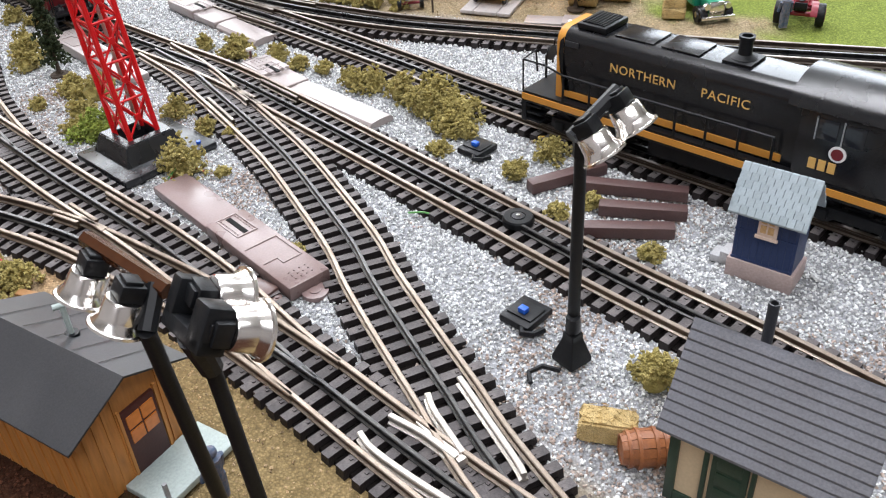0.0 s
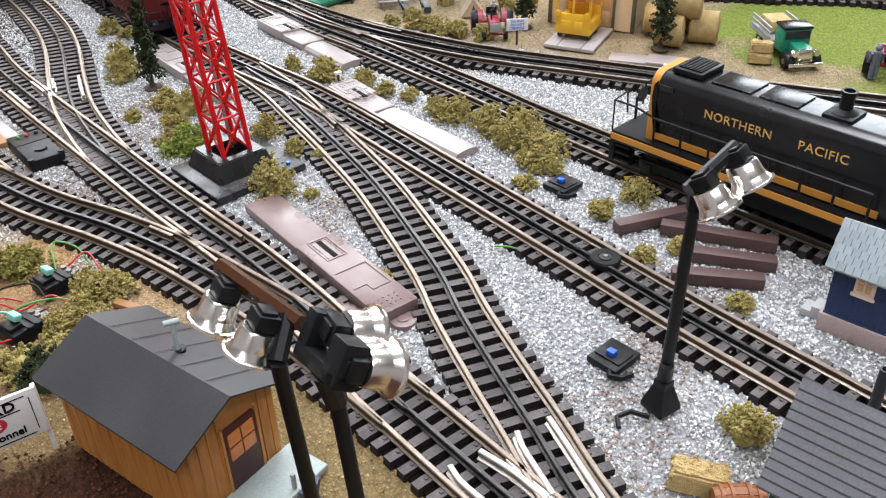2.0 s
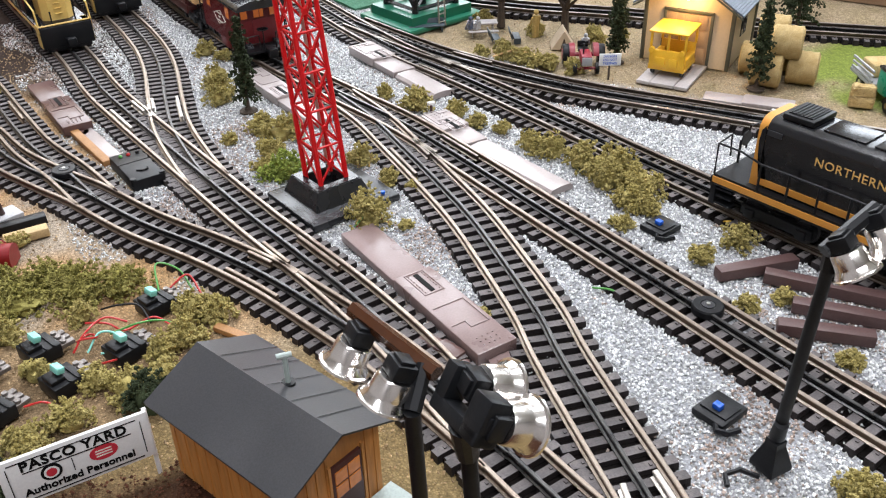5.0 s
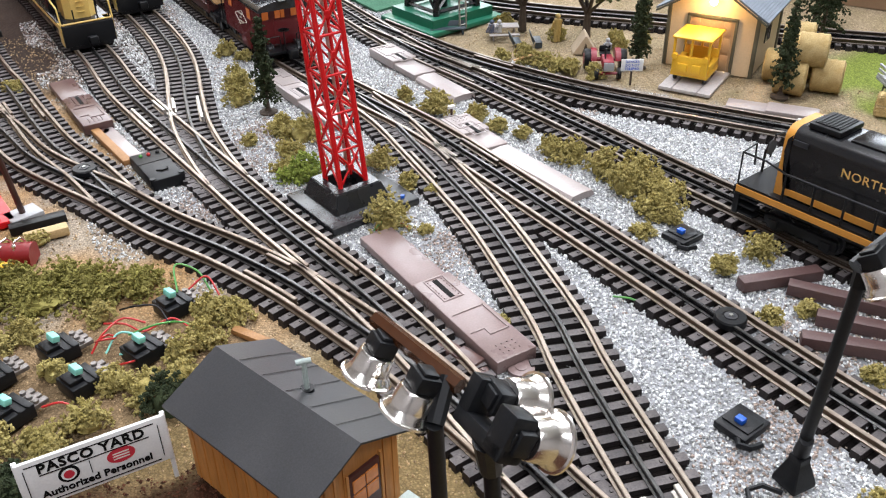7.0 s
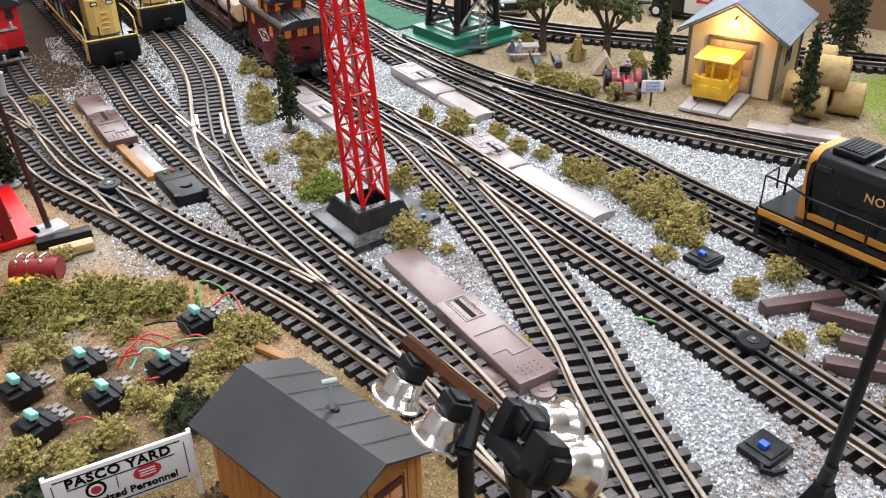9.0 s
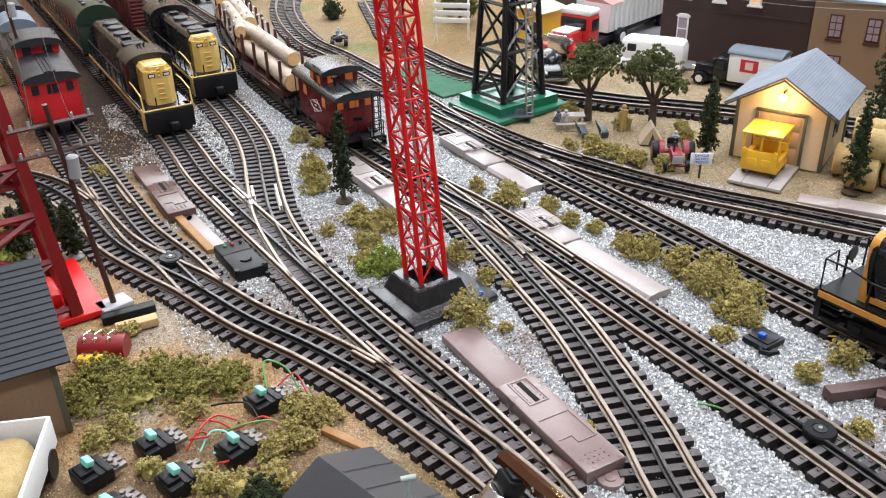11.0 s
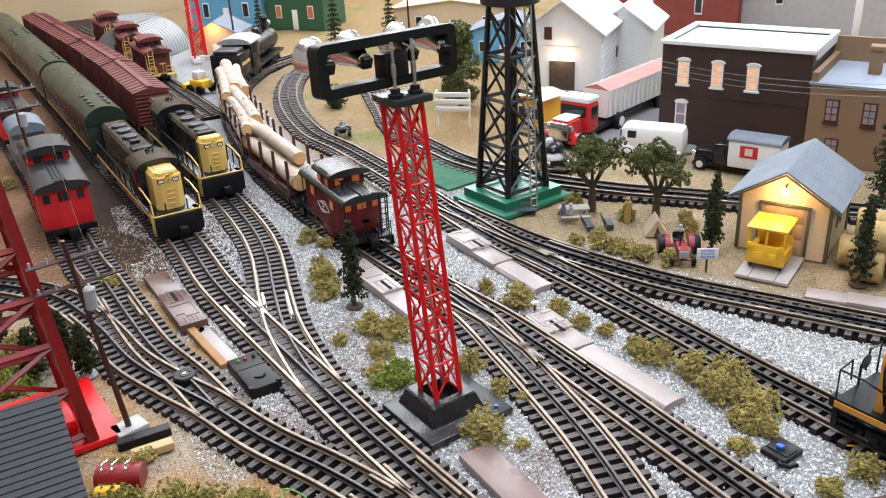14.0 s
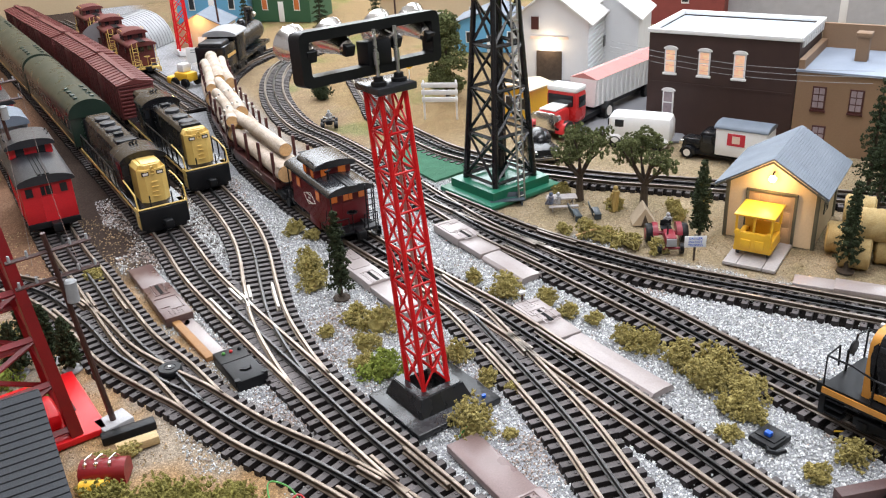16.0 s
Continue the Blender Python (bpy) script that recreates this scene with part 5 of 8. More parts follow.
def caboose(m, label, body, roof, lit=True, group="", trim=None, herald=False, porch=True, cup=0.0):
    """cup: how far the cupola stands from the middle; without porches the body reaches under the roof ends."""
    th = thing("caboose", m, label, "caboose", group)
    # body with a cupola nearer the front; y forward
    part("body", mesh(box(-.0255, .0255, -.055 if porch else -.072, .055 if porch else .072, .0105, .056, .0005)), body, th)
    def roof_section(y0, y1, hw, zs, zt):
        return slab([(-hw, zs - .0014)] + [(-x, z) for x, z in arch(hw, zs, zt)] + [(hw, zs - .0014)], y0, y1, ALONG)
    part("roof", mesh(roof_section(-.069 if porch else -.076, .069 if porch else .076, .0290, .0560, .0645)), roof, th)
    part("cupola", mesh(box(-.0222, .0222, cup - .0195, cup + .0195, .054, .0745, .0005)), body, th)
    part("cupola_roof", mesh(roof_section(cup - .027, cup + .027, .0262, .0750, .0825)), roof, th)
    for x in (-.004, 0, .004):
        for y0, y1 in ((-.076, cup - .0265), (cup + .0265, .076)):
            part("roof_walk_board", mesh(box(x - .0016, x + .0016, y0, y1, .0645, .0658)), BLACK, th)
    for s in (-1, 1):
        for k in range(28):
            y = -.054 + .004 * k
            part("board_groove", mesh(box(s * .0256 - .0003, s * .0256 + .0003, y - .0003, y + .0003, .0115, .0550)), body, th)
        for y in (-.030, .030):
            w = part("window_frame", mesh(box(s * .0257 - .0007, s * .0257 + .0007, y - .0068, y + .0068, .0375, .0520, .0004)), body, th)
            part("pane", mesh(box(s * .0262 - .0006, s * .0262 + .0006, y - .0050, y + .0050, .0392, .0503)), GLASS_WARM if lit else GLASS_DARK, w)
        for y in (cup - .011, cup + .011):
            w = part("cupola_window", mesh(box(s * .0223 - .0006, s * .0223 + .0006, y - .0052, y + .0052, .0605, .0725, .0004)), body, th)
            part("pane", mesh(box(s * .0228 - .0005, s * .0228 + .0005, y - .0038, y + .0038, .0620, .0712)), GLASS_WARM if lit else GLASS_DARK, w)
        part("tool_box", mesh(box(s * .0245 - .001, s * .0245 + .001, -.023, .006, .0005, .0105, .0004)), body, th)
        for y in (-.0665, .0665) if porch else ():
            part("grab_post", mesh(rod((s * .0255, y, .012), (s * .0255, y, .0555), .0008, seg=6)), trim or BLACK, th)
        part("eave_rail", mesh(tube([(s * .0215, cup - .016, .078), (s * .0235, cup - .014, .0812), (s * .0235, cup + .004, .0812), (s * .0215, cup + .006, .078)], .0006)), trim or BLACK, th)
        part("sill_rail", mesh(tube([(s * .0262, -.053, .034), (s * .0264, -.051, .022), (s * .0264, -.045, .016), (s * .0264, -.036, .014)], .0006)), BLACK, th)
    for y, s in ((cup - .0195, -1), (cup + .0195, 1)):
        for x in (-.011, .011):
            part("pane", mesh(box(x - .0045, x + .0045, y - .0005 + .0003 * s, y + .0005 + .0003 * s, .0625, .0720)), GLASS_WARM if lit else GLASS_DARK, th)
    for y, s in ((-.055, -1), (.055, 1)) if porch else ((-.072, -1), (.072, 1)):
        for x, w in ((-.0165, .0035), (-.002, .003), (.004, .002), (.0175, .0035)):
            part("pane", mesh(box(x - w, x + w, y - .0006 + .0004 * s, y + .0006 + .0004 * s, .042, .051)), GLASS_WARM if lit else GLASS_DARK, th)
        part("end_door", mesh(box(-.0075, .0075, y - .0005 + .0003 * s, y + .0005 + .0003 * s, .0125, .040)), body, th)
        if not porch:
            part("end_sill", mesh(box(-.0262, .0262, y - .002, y + .002, .006, .0125, .0005)), BLACK, th)
            continue
        part("platform", mesh(box(-.0265, .0265, min(y, y + .0225 * s), max(y, y + .0225 * s), .0085, .0115, .0005)), trim or BLACK, th)
        part("end_rail", mesh(tube([(-.026, y + .0215 * s, .0115), (-.026, y + .0215 * s, .0285), (-.010, y + .0215 * s, .0285), (-.009, y + .0215 * s, .0115)], .0008), tube([(.026, y + .0215 * s, .0115), (.026, y + .0215 * s, .0285), (.010, y + .0215 * s, .0285), (.009, y + .0215 * s, .0115)], .0008), rod((-.026, y + .0215 * s, .020), (-.010, y + .0215 * s, .020), .0006, seg=6), rod((.010, y + .0215 * s, .020), (.026, y + .0215 * s, .020), .0006, seg=6)), trim or BLACK, th)
        part("brake_wheel", mesh(lathe([(.0062, 0), (.0062, .001), (.0048, .001), (.0048, 0)], 16, Matrix.Translation((-.004, y + .0195 * s, .0335))), rod((-.004, y + .0195 * s, .0115), (-.004, y + .0195 * s, .0345), .0007)), trim or BLACK, th)
        lad = part("ladder", mesh(*[rod((x, y + .0225 * s, .010), (x, y + .0225 * s, .064), .0008, seg=6) for x in (.013, .023)], *[rod((.013, y + .0225 * s, .018 + .007 * k), (.023, y + .0225 * s, .018 + .007 * k), .0006, seg=6) for k in range(6)]), trim or BLACK, th)
        for sx in (-1, 1):
            part("step", mesh(*[box(sx * .024 - .004, sx * .024 + .004, min(y + .012 * s, y + .024 * s), max(y + .012 * s, y + .024 * s), z, z + .001) for z in (.000, .005)], box(sx * .0278 - .0005, sx * .0278 + .0005, min(y + .012 * s, y + .024 * s), max(y + .012 * s, y + .024 * s), -.001, .010)), trim or BLACK, th)
    part("stove_pipe", mesh(rod((-.013, -.035, .058), (-.013, -.035, .0735), .0016), rod((-.0165, -.036, .0735), (-.0095, -.034, .0735), .0014), rod((-.013, -.035, .0605), (-.013, -.035, .0635), .0026)), BLACK, th)
    part("underframe", mesh(box(-.018, .018, -.06, .06, .006, .0105)), BLACK, th)
    bogie(th, -.045, .0075, .026)
    bogie(th, .045, .0075, .026)
    coupler(th, -.080, -1)
    coupler(th, .080, 1)
    if herald:
        d = Matrix.Translation((-.0259, -.001, .033))
        corners = ((-.0180, -.0015), (-.0045, .0085), (.0180, .0015), (.0045, -.0085))
        for a, b in zip(corners, corners[1:] + corners[:1]):
            part("herald_line", mesh(rod(d @ Vector((0, a[0], a[1])), d @ Vector((0, b[0], b[1])), .00045, seg=6)), OFFWHITE, th, "white diamond emblem")
        for z, w, y in ((.0045, .0075, .001), (.0002, .0028, 0), (-.0045, .0075, -.001)):
            part("herald_bar", mesh(box(-.0264, -.0258, y - .001 - w, y - .001 + w, .033 + z - .0009, .033 + z + .0009)), OFFWHITE, th)
    return th


# the last caboose of the log train
caboose(pose(.511, 1.298, RAIL_TOP, 0, 0, 4), "dark red wood-sided caboose with lit windows and black roof", MAROON, CABOOSE_ROOF, True, herald=True)
caboose(on_track("T6", 1.530, True) @ Matrix.Scale(1.15, 4), "bright red caboose with a dusty grey-black roof", mat("bright_caboose_red", (0.60, 0.018, 0.026), .4, 0, .2, 60, 900, .06), GREY_BLACK, False, porch=False, cup=-.030)
caboose(on_track("T6", 1.985, True), "bright red caboose with a dusty grey-black roof", bpy.data.materials["bright_caboose_red"], GREY_BLACK, False, porch=False, cup=-.030)
T9 = [(.33, 3.1), (.395, 2.72), (.425, 2.42), (.447, 2.22), (.465, 2.05), (.478, 1.92)]
TRACKS["T9"], LINES["T9"] = T9, glide(T9)
track("T9")
for y in (2.325, 2.530, 2.735):
    caboose(on_track("T9", y, True), "brown caboose with yellow ladders and railings", BOXCAR, BOXCAR, False, "brown cabooses", LOCO_YELLOW)


def work_car():
    th = thing("work_car", on_track("T6", 1.775, True), "blue-grey work car with a curved roof shelter", "train car")
    part("deck", mesh(box(-.028, .028, -.085, .085, .014, .020, .001)), GREY_BLACK, th)
    part("shelter", mesh(box(-.024, .024, -.05, .0, .020, .058, .001)), GREY, th)
    part("shelter_roof", mesh(slab([(-.027, .056)] + [(-x, z) for x, z in arch(.0275, .057, .072)] + [(.027, .056)], -.060, .012, ALONG)), SLATE, th)
    part("machine", mesh(box(-.020, .020, .022, .066, .020, .044, .004)), SLATE, th)
    part("side_box", mesh(box(.010, .027, .05, .08, .020, .034, .001)), LOCO_YELLOW, th)
    bogie(th, .055)
    bogie(th, -.055)


work_car()


# ---- log cars ----
def log(parent_name, a, b, r0, r1, seed):
    """A barked log, a little bent, from a to b."""
    rnd = random.Random(seed)
    a, b = Vector(a), Vector(b)
    n, seg = 14, 14
    side = (b - a).cross(Vector((0, 0, 1))).normalized()
    up = side.cross((b - a).normalized())
    bend, lift = rnd.uniform(-.006, .006), rnd.uniform(0, .002)
    th = thing("log", Matrix.Identity(4), "pale barked timber log with a sawn end", "log", "logs on the cars")
    bm = bmesh.new()
    rings = []
    for i in range(n + 1):
        t = i / n
        c = a.lerp(b, t) + side * bend * math.sin(math.pi * t) + up * lift * math.sin(math.pi * t)
        r = r0 + (r1 - r0) * t
        ring = []
        for k in range(seg):
            w = 2 * math.pi * k / seg
            rr = r * (1 + .05 * fbm(math.cos(w) * 2 + seed, math.sin(w) * 2, t * 6))
            ring.append(bm.verts.new(c + (side * math.cos(w) + up * math.sin(w)) * rr))
        rings.append(ring)
    for p, q in zip(rings, rings[1:]):
        for k in range(seg):
            bm.faces.new((p[k], p[(k + 1) % seg], q[(k + 1) % seg], q[k])).smooth = True
    part("bark", bm, BARK, th)
    for ring, d, s in ((rings[0], a - b, -1), (rings[-1], b - a, 1)):
        bm = bmesh.new()
        d = d.normalized() * .0004
        cen = a if s < 0 else b
        rod(cen - d * 3, cen + d, (r0 if s < 0 else r1) * .93, seg=14)(bm)
        part("sawn_end", bm, LOG_END, th)
    return th


def log_car(y, seed, n_logs):
    m = on_track("T1", y)
    th = thing("log_car", m, "maroon flat log car with tall side stakes", "train car", "log cars")
    part("deck", mesh(box(-.026, .026, -.085, .085, .016, .022, .0008), box(-.022, .022, -.085, .085, .012, .016)), MAROON_DARK, th)
    for s in (-1, 1):
        for k in range(4):
            yy = -.078 + .052 * k
            part("stake", mesh(box(s * .0245 - .0018, s * .0245 + .0018, yy - .0022, yy + .0022, .018, .062, .0005)), MAROON_DARK, th)
        part("side_sill", mesh(box(s * .026 - .001, s * .026 + .001, -.085, .085, .013, .024, .0003)), MAROON_DARK, th)
        for k in range(3):
            part("letter_bar", mesh(box(s * .0271 - .0002, s * .0271 + .0002, -.012 - .010 * k, -.006 - .010 * k, .018, .0195)), OFFWHITE, th)
    for yy in (-.105, .105):
        part("end_sill", mesh(box(-.009, .009, min(yy, yy * .8), max(yy, yy * .8), .014, .019, .0008)), MAROON_DARK, th)
    for yy in (-.078, .078):
        part("bolster", mesh(box(-.024, .024, yy - .003, yy + .003, .022, .027, .0006)), MAROON_DARK, th)
    bogie(th, -.085, .0085, .03)
    bogie(th, .085, .0085, .03)
    coupler(th, -.106, -1)
    coupler(th, .106, 1)
    rnd = random.Random(seed)
    spots = [(-.0125, .0345, .0120, 0), (.0120, .0335, .0112, 0), (-.0005, .0350, .0070, 0), (.0010, .0545, .0092, .030), (-.0150, .0535, .0078, -.012), (.0150, .0530, .0080, .010)][:n_logs]
    for i, (x, z, r, slip) in enumerate(spots):
        if y > 1.6:
            x, z, r = x * 1.06, .030 + (z - .030) * 1.12, r * 1.16
        y0, y1 = -.088 + slip + rnd.uniform(-.008, .008), .104 + slip + rnd.uniform(-.01, .012)
        log("log", m @ Vector((x + rnd.uniform(-.002, .002), y0, z)), m @ Vector((x + rnd.uniform(-.003, .003), y1, z + rnd.uniform(-.001, .003))), r, r * rnd.uniform(.8, 1.05), seed * 10 + i)
    return m


log_car(1.480, 3, 4)
log_car(1.685, 5, 5)
log_car(1.905, 8, 6)
for yy in (-.05, .03):
    ring = [on_track("T1", 1.685) @ Vector((.027 * math.cos(a * .314), yy, .046 + .026 * math.sin(a * .314))) for a in range(-3, 14)]
    bm = bmesh.new()
    for k, p in enumerate(ring):
        ball(p, .0022, 1)(bm)
    tagged(part("chain", bm, STEEL), "steel chain binding the logs", "chain", "log chains")


def steam_loco():
    m = on_track("T1", 2.185) @ Matrix.Scale(1.2, 4)
    th = thing("steam_locomotive", m, "black geared steam locomotive pulling the log train", "locomotive")
    part("frame", mesh(box(-.024, .024, -.10, .14, .014, .020, .001)), BLACK_PAINT, th)
    part("tender_body", mesh(box(-.025, .025, -.10, -.045, .020, .056, .001)), BLACK_PAINT, th)
    part("coal_bunker", mesh(box(-.020, .020, -.098, -.06, .056, .062, .002)), GREY_BLACK, th)
    part("cab", mesh(box(-.026, .026, -.040, .0, .020, .064, .001)), BLACK_PAINT, th)
    part("cab_roof", mesh(slab([(-.029, .063)] + [(-x, z) for x, z in arch(.0295, .064, .073)] + [(.029, .063)], -.052, .006, ALONG)), GREY, th)
    for s in (-1, 1):
        part("cab_window", mesh(box(s * .0262 - .0005, s * .0262 + .0005, -.03, -.012, .046, .060)), GLASS_DARK, th)
        for k in range(5):
            part("letter_bar", mesh(box(s * .0253 - .0004, s * .0253 + .0004, -.09 + .008 * k, -.084 + .008 * k, .036, .041)), GOLD, th)
    part("boiler", mesh(rod((0, 0, .040), (0, .125, .040), .019, seg=24)), BLACK_PAINT, th)
    part("smokebox", mesh(rod((0, .125, .040), (0, .133, .040), .0175, seg=24)), GREY_BLACK, th)
    part("chimney", mesh(lathe([(.005, .055), (.005, .068), (.009, .080), (.007, .084)], 18, Matrix.Translation((0, .11, 0)))), BLACK_PAINT, th)
    for y in (.03, .065):
        part("dome", mesh(lathe([(.009, .055), (.009, .064), (.006, .069), (.001, .071)], 18, Matrix.Translation((0, y, 0)))), BLACK_PAINT, th)
    part("headlamp", mesh(rod((0, .128, .066), (0, .138, .066), .005)), STEEL, th)
    for y in (-.08, -.02, .09):
        bogie(th, y, .009, .03)


steam_loco()


# ---- foliage ----
OCT_V = np.array([(1, 0, 0), (-1, 0, 0), (0, 1, 0), (0, -1, 0), (0, 0, 1), (0, 0, -1)], float)
OCT_F = np.array([(0, 2, 4), (2, 1, 4), (1, 3, 4), (3, 0, 4), (2, 0, 5), (1, 2, 5), (3, 1, 5), (0, 3, 5)])
RNG = np.random.default_rng(7)


def clumps(name, centres, radii, material, parent=None):
    """Small ragged leaf flakes at the given places, each turned and stretched its own way, in one mesh."""
    n, k = len(centres), len(OCT_V)
    v = OCT_V[None] * RNG.uniform(0.45, 1.5, (n, k, 1)) * RNG.uniform(0.45, 1.35, (n, 1, 3)) * np.asarray(radii)[:, None, None]
    q, _ = np.linalg.qr(RNG.normal(size=(n, 3, 3)))
    v = (np.einsum("nij,nkj->nki", q, v) + np.asarray(centres)[:, None, :]).reshape(-1, 3)
    f = (OCT_F[None] + (np.arange(n) * k)[:, None, None]).reshape(-1, 3)
    me = bpy.data.meshes.new(name)
    me.from_pydata(v.tolist(), [], f.tolist())
    me.materials.append(material)
    ob = new(name, me)
    if parent:
        ob.parent = parent
    return ob


def balls(places, radius, count):
    """Points scattered in the outer shell of several balls: places of (x, y, z), radius of each."""
    c = np.repeat(np.asarray(places), count, axis=0)
    r = np.repeat(np.asarray(radius), count)[:, None]
    d = RNG.normal(size=c.shape)
    d /= np.linalg.norm(d, axis=1)[:, None]
    return c + d * r * RNG.uniform(.5, 1.12, (len(c), 1))


def bush(x, y, r, h=None, material=OLIVE, label="olive clump of dried lichen foliage on the ballast"):
    """A dome of knobbly lobes; every lobe is a cluster of small knobs with gaps between them."""
    h = h or r * 1.35
    th = thing("bush", pose(x, y, 0), label, "bush", "clump foliage bushes")
    core = bmesh.new()
    bmesh.ops.create_icosphere(core, subdivisions=3, radius=1)
    for v in core.verts:
        k = .50 + .16 * fbm(v.co.x * 1.6 + x * 90, v.co.y * 1.6 + y * 90, v.co.z * 1.6)
        v.co = Vector((v.co.x * r * k, v.co.y * r * k, max(0, h * .22 + v.co.z * h * .80 * k)))
    part("foliage_core", core, material, th)
    for _ in range(7 + int(r * 620)):
        a, u = RNG.uniform(0, 6.283), RNG.uniform(0, 1) ** .6
        lift = RNG.uniform(.55, 1.05) * (1 - .8 * u * u)
        at = np.array((math.cos(a) * r * .82 * u, math.sin(a) * r * .82 * u, max(.002, h * .82 * lift)))
        lobe = RNG.uniform(.22, .40) * r + .0012
        m = 9 + int(lobe * 1500)
        d = RNG.normal(size=(m, 3))
        d /= np.linalg.norm(d, axis=1)[:, None]
        pts = balls(at + d * lobe * RNG.uniform(.5, 1.12, (m, 1)), RNG.uniform(.0006, .0016, m), 7)
        pts[:, 2] = np.maximum(pts[:, 2], .0004)
        clumps("foliage_lobe", pts, RNG.uniform(.0006, .0013, len(pts)), material, th)
    return th


BUSHES = [(.468, .852, .021), (.507, .952, .014), (.464, 1.035, .020), (.440, 1.010, .014), (.450, 1.062, .015), (.428, .982, .012), (.416, 1.048, .009), (.445, 1.185, .018), (.436, 1.150, .016), (.452, 1.215, .014), (.510, .903, .010), (.523, .882, .006),
          (.588, 1.076, .011), (.601, 1.032, .017), (.612, 1.050, .013), (.628, .995, .014), (.633, .966, .010), (.645, .940, .009), (.648, .897, .013), (.660, .878, .016), (.668, .846, .019), (.686, .822, .021), (.664, .808, .021), (.682, .784, .020), (.659, .772, .014), (.664, .756, .012), (.634, .748, .009),
          (.690, .684, .014), (.652, .679, .011), (.638, .620, .009), (.664, .614, .008), (.650, .547, .008), (.480, .702, .006), (.566, .470, .015), (.490, .829, .005), (.464, 1.300, .013), (.478, 1.275, .010),
          (.762, 1.088, .014), (.752, 1.108, .016), (.780, 1.058, .014), (.770, 1.072, .013), (.793, 1.034, .012), (.735, 1.13, .010), (.83, 1.16, .012), (.87, 1.09, .012), (.885, 1.12, .010), (.80, 1.235, .012), (.905, 1.09, .010),
          (.317, .800, .014), (.330, .792, .013), (.305, .775, .014), (.288, .765, .013), (.262, .742, .014), (.226, .728, .014), (.203, .722, .013), (.214, .784, .010), (.246, .760, .011), (.250, .832, .010), (.187, .830, .010), (.285, .745, .011), (.205, .835, .011), (.180, .735, .014)]
for x, y, r in BUSHES:
    bush(x, y, r)
for x, y, r, h in ((.216, .870, .030, .016), (.255, .866, .026, .015), (.280, .856, .020, .014), (.235, .888, .024, .016), (.195, .905, .026, .014), (.180, .880, .022, .014)):
    bush(x, y, r, h, MAT_MOSS, "spreading mat of olive lichen beside the track")
bush(.440, .962, .022, .020, FRESH, "fresh green clump bush beside the red tower")
bush(.270, .722, .016, .026, MOSS, "dark green clump bush behind the yard sign")
bush(.185, .690, .018, .024, MOSS, "dark green clump bush beside the yard sign")
for x, y, r in ((.235, 1.30, .014), (.06, 1.20, .03), (.10, 1.16, .026), (.13, 1.12, .024), (.09, 1.24, .03), (.14, 1.19, .022), (.02, 1.15, .03), (.165, 1.07, .016), (.15, 1.05, .015)):
    bush(x, y, r, r * .8, FRESH if RNG.random() < .4 else OLIVE, "low green and olive shrub on sandy ground")
for x, y, r in ((.13, 1.72, .02), (.10, 1.65, .02), (.205, .958, .008), (.222, .955, .010), (.20, .945, .010), (.19, .93, .008)):
    bush(x, y, r, r * .8, OLIVE, "low olive shrub on sandy ground")


def conifer(x, y, h, spread, material=MOSS, foot=True, bare=.2):
    th = thing("conifer_tree", pose(x, y, 0), "thin dark green model conifer on a round foot", "tree", "model conifers")
    part("trunk", mesh(rod((0, 0, 0), (0, 0, h * .96), h * .022, h * .006, 8)), TRUNK, th)
    if foot:
        part("foot", mesh(lathe([(.009, 0), (.009, .0015), (.004, .003), (.002, .006)], 16)), CONCRETE if foot == 2 else TRUNK, th)
    pts, rad = [], []
    tiers = 13
    for k in range(tiers):
        t = k / (tiers - 1)
        z = h * (bare + (1 - bare) * t)
        reach = spread * .85 * (1 - t) ** .75 * RNG.uniform(.45, 1.15) + .002
        arms = 7 if t < .8 else 4
        a0 = RNG.uniform(0, 6.28)
        for a in range(arms):
            w = a0 + 6.283 * a / arms + RNG.uniform(-.3, .3)
            for s in np.linspace(.25, 1, 7):
                for _ in range(3):
                    pts.append((math.cos(w) * reach * s + RNG.normal(0, .0011), math.sin(w) * reach * s + RNG.normal(0, .0011), z - reach * s * .28 + RNG.normal(0, .0013)))
                    rad.append(RNG.uniform(.0009, .0021))
    clumps("crown", np.array(pts), rad, material, th)


for x, y, h, s in ((.455, 1.113, .094, .015), (.850, 1.032, .092, .016), (.923, .896, .096, .014), (1.112, 1.03, .140, .024), (1.08, .99, .13, .026), (1.15, 1.04, .12, .022)):
    conifer(x, y, h, s, MOSS)
for x, y, h in ((.194, 1.112, .052), (.178, 1.135, .058), (.165, 1.16, .06), (.150, 1.13, .05), (.16, 1.20, .055), (.12, 1.22, .05)):
    conifer(x, y, h, .012, MOSS, 2)
for x, y, h, s in ((.86, 2.35, .14, .03), (.72, 2.50, .12, .025), (.98, 2.30, .12, .03)):
    conifer(x, y, h, s, MOSS, False, .06)


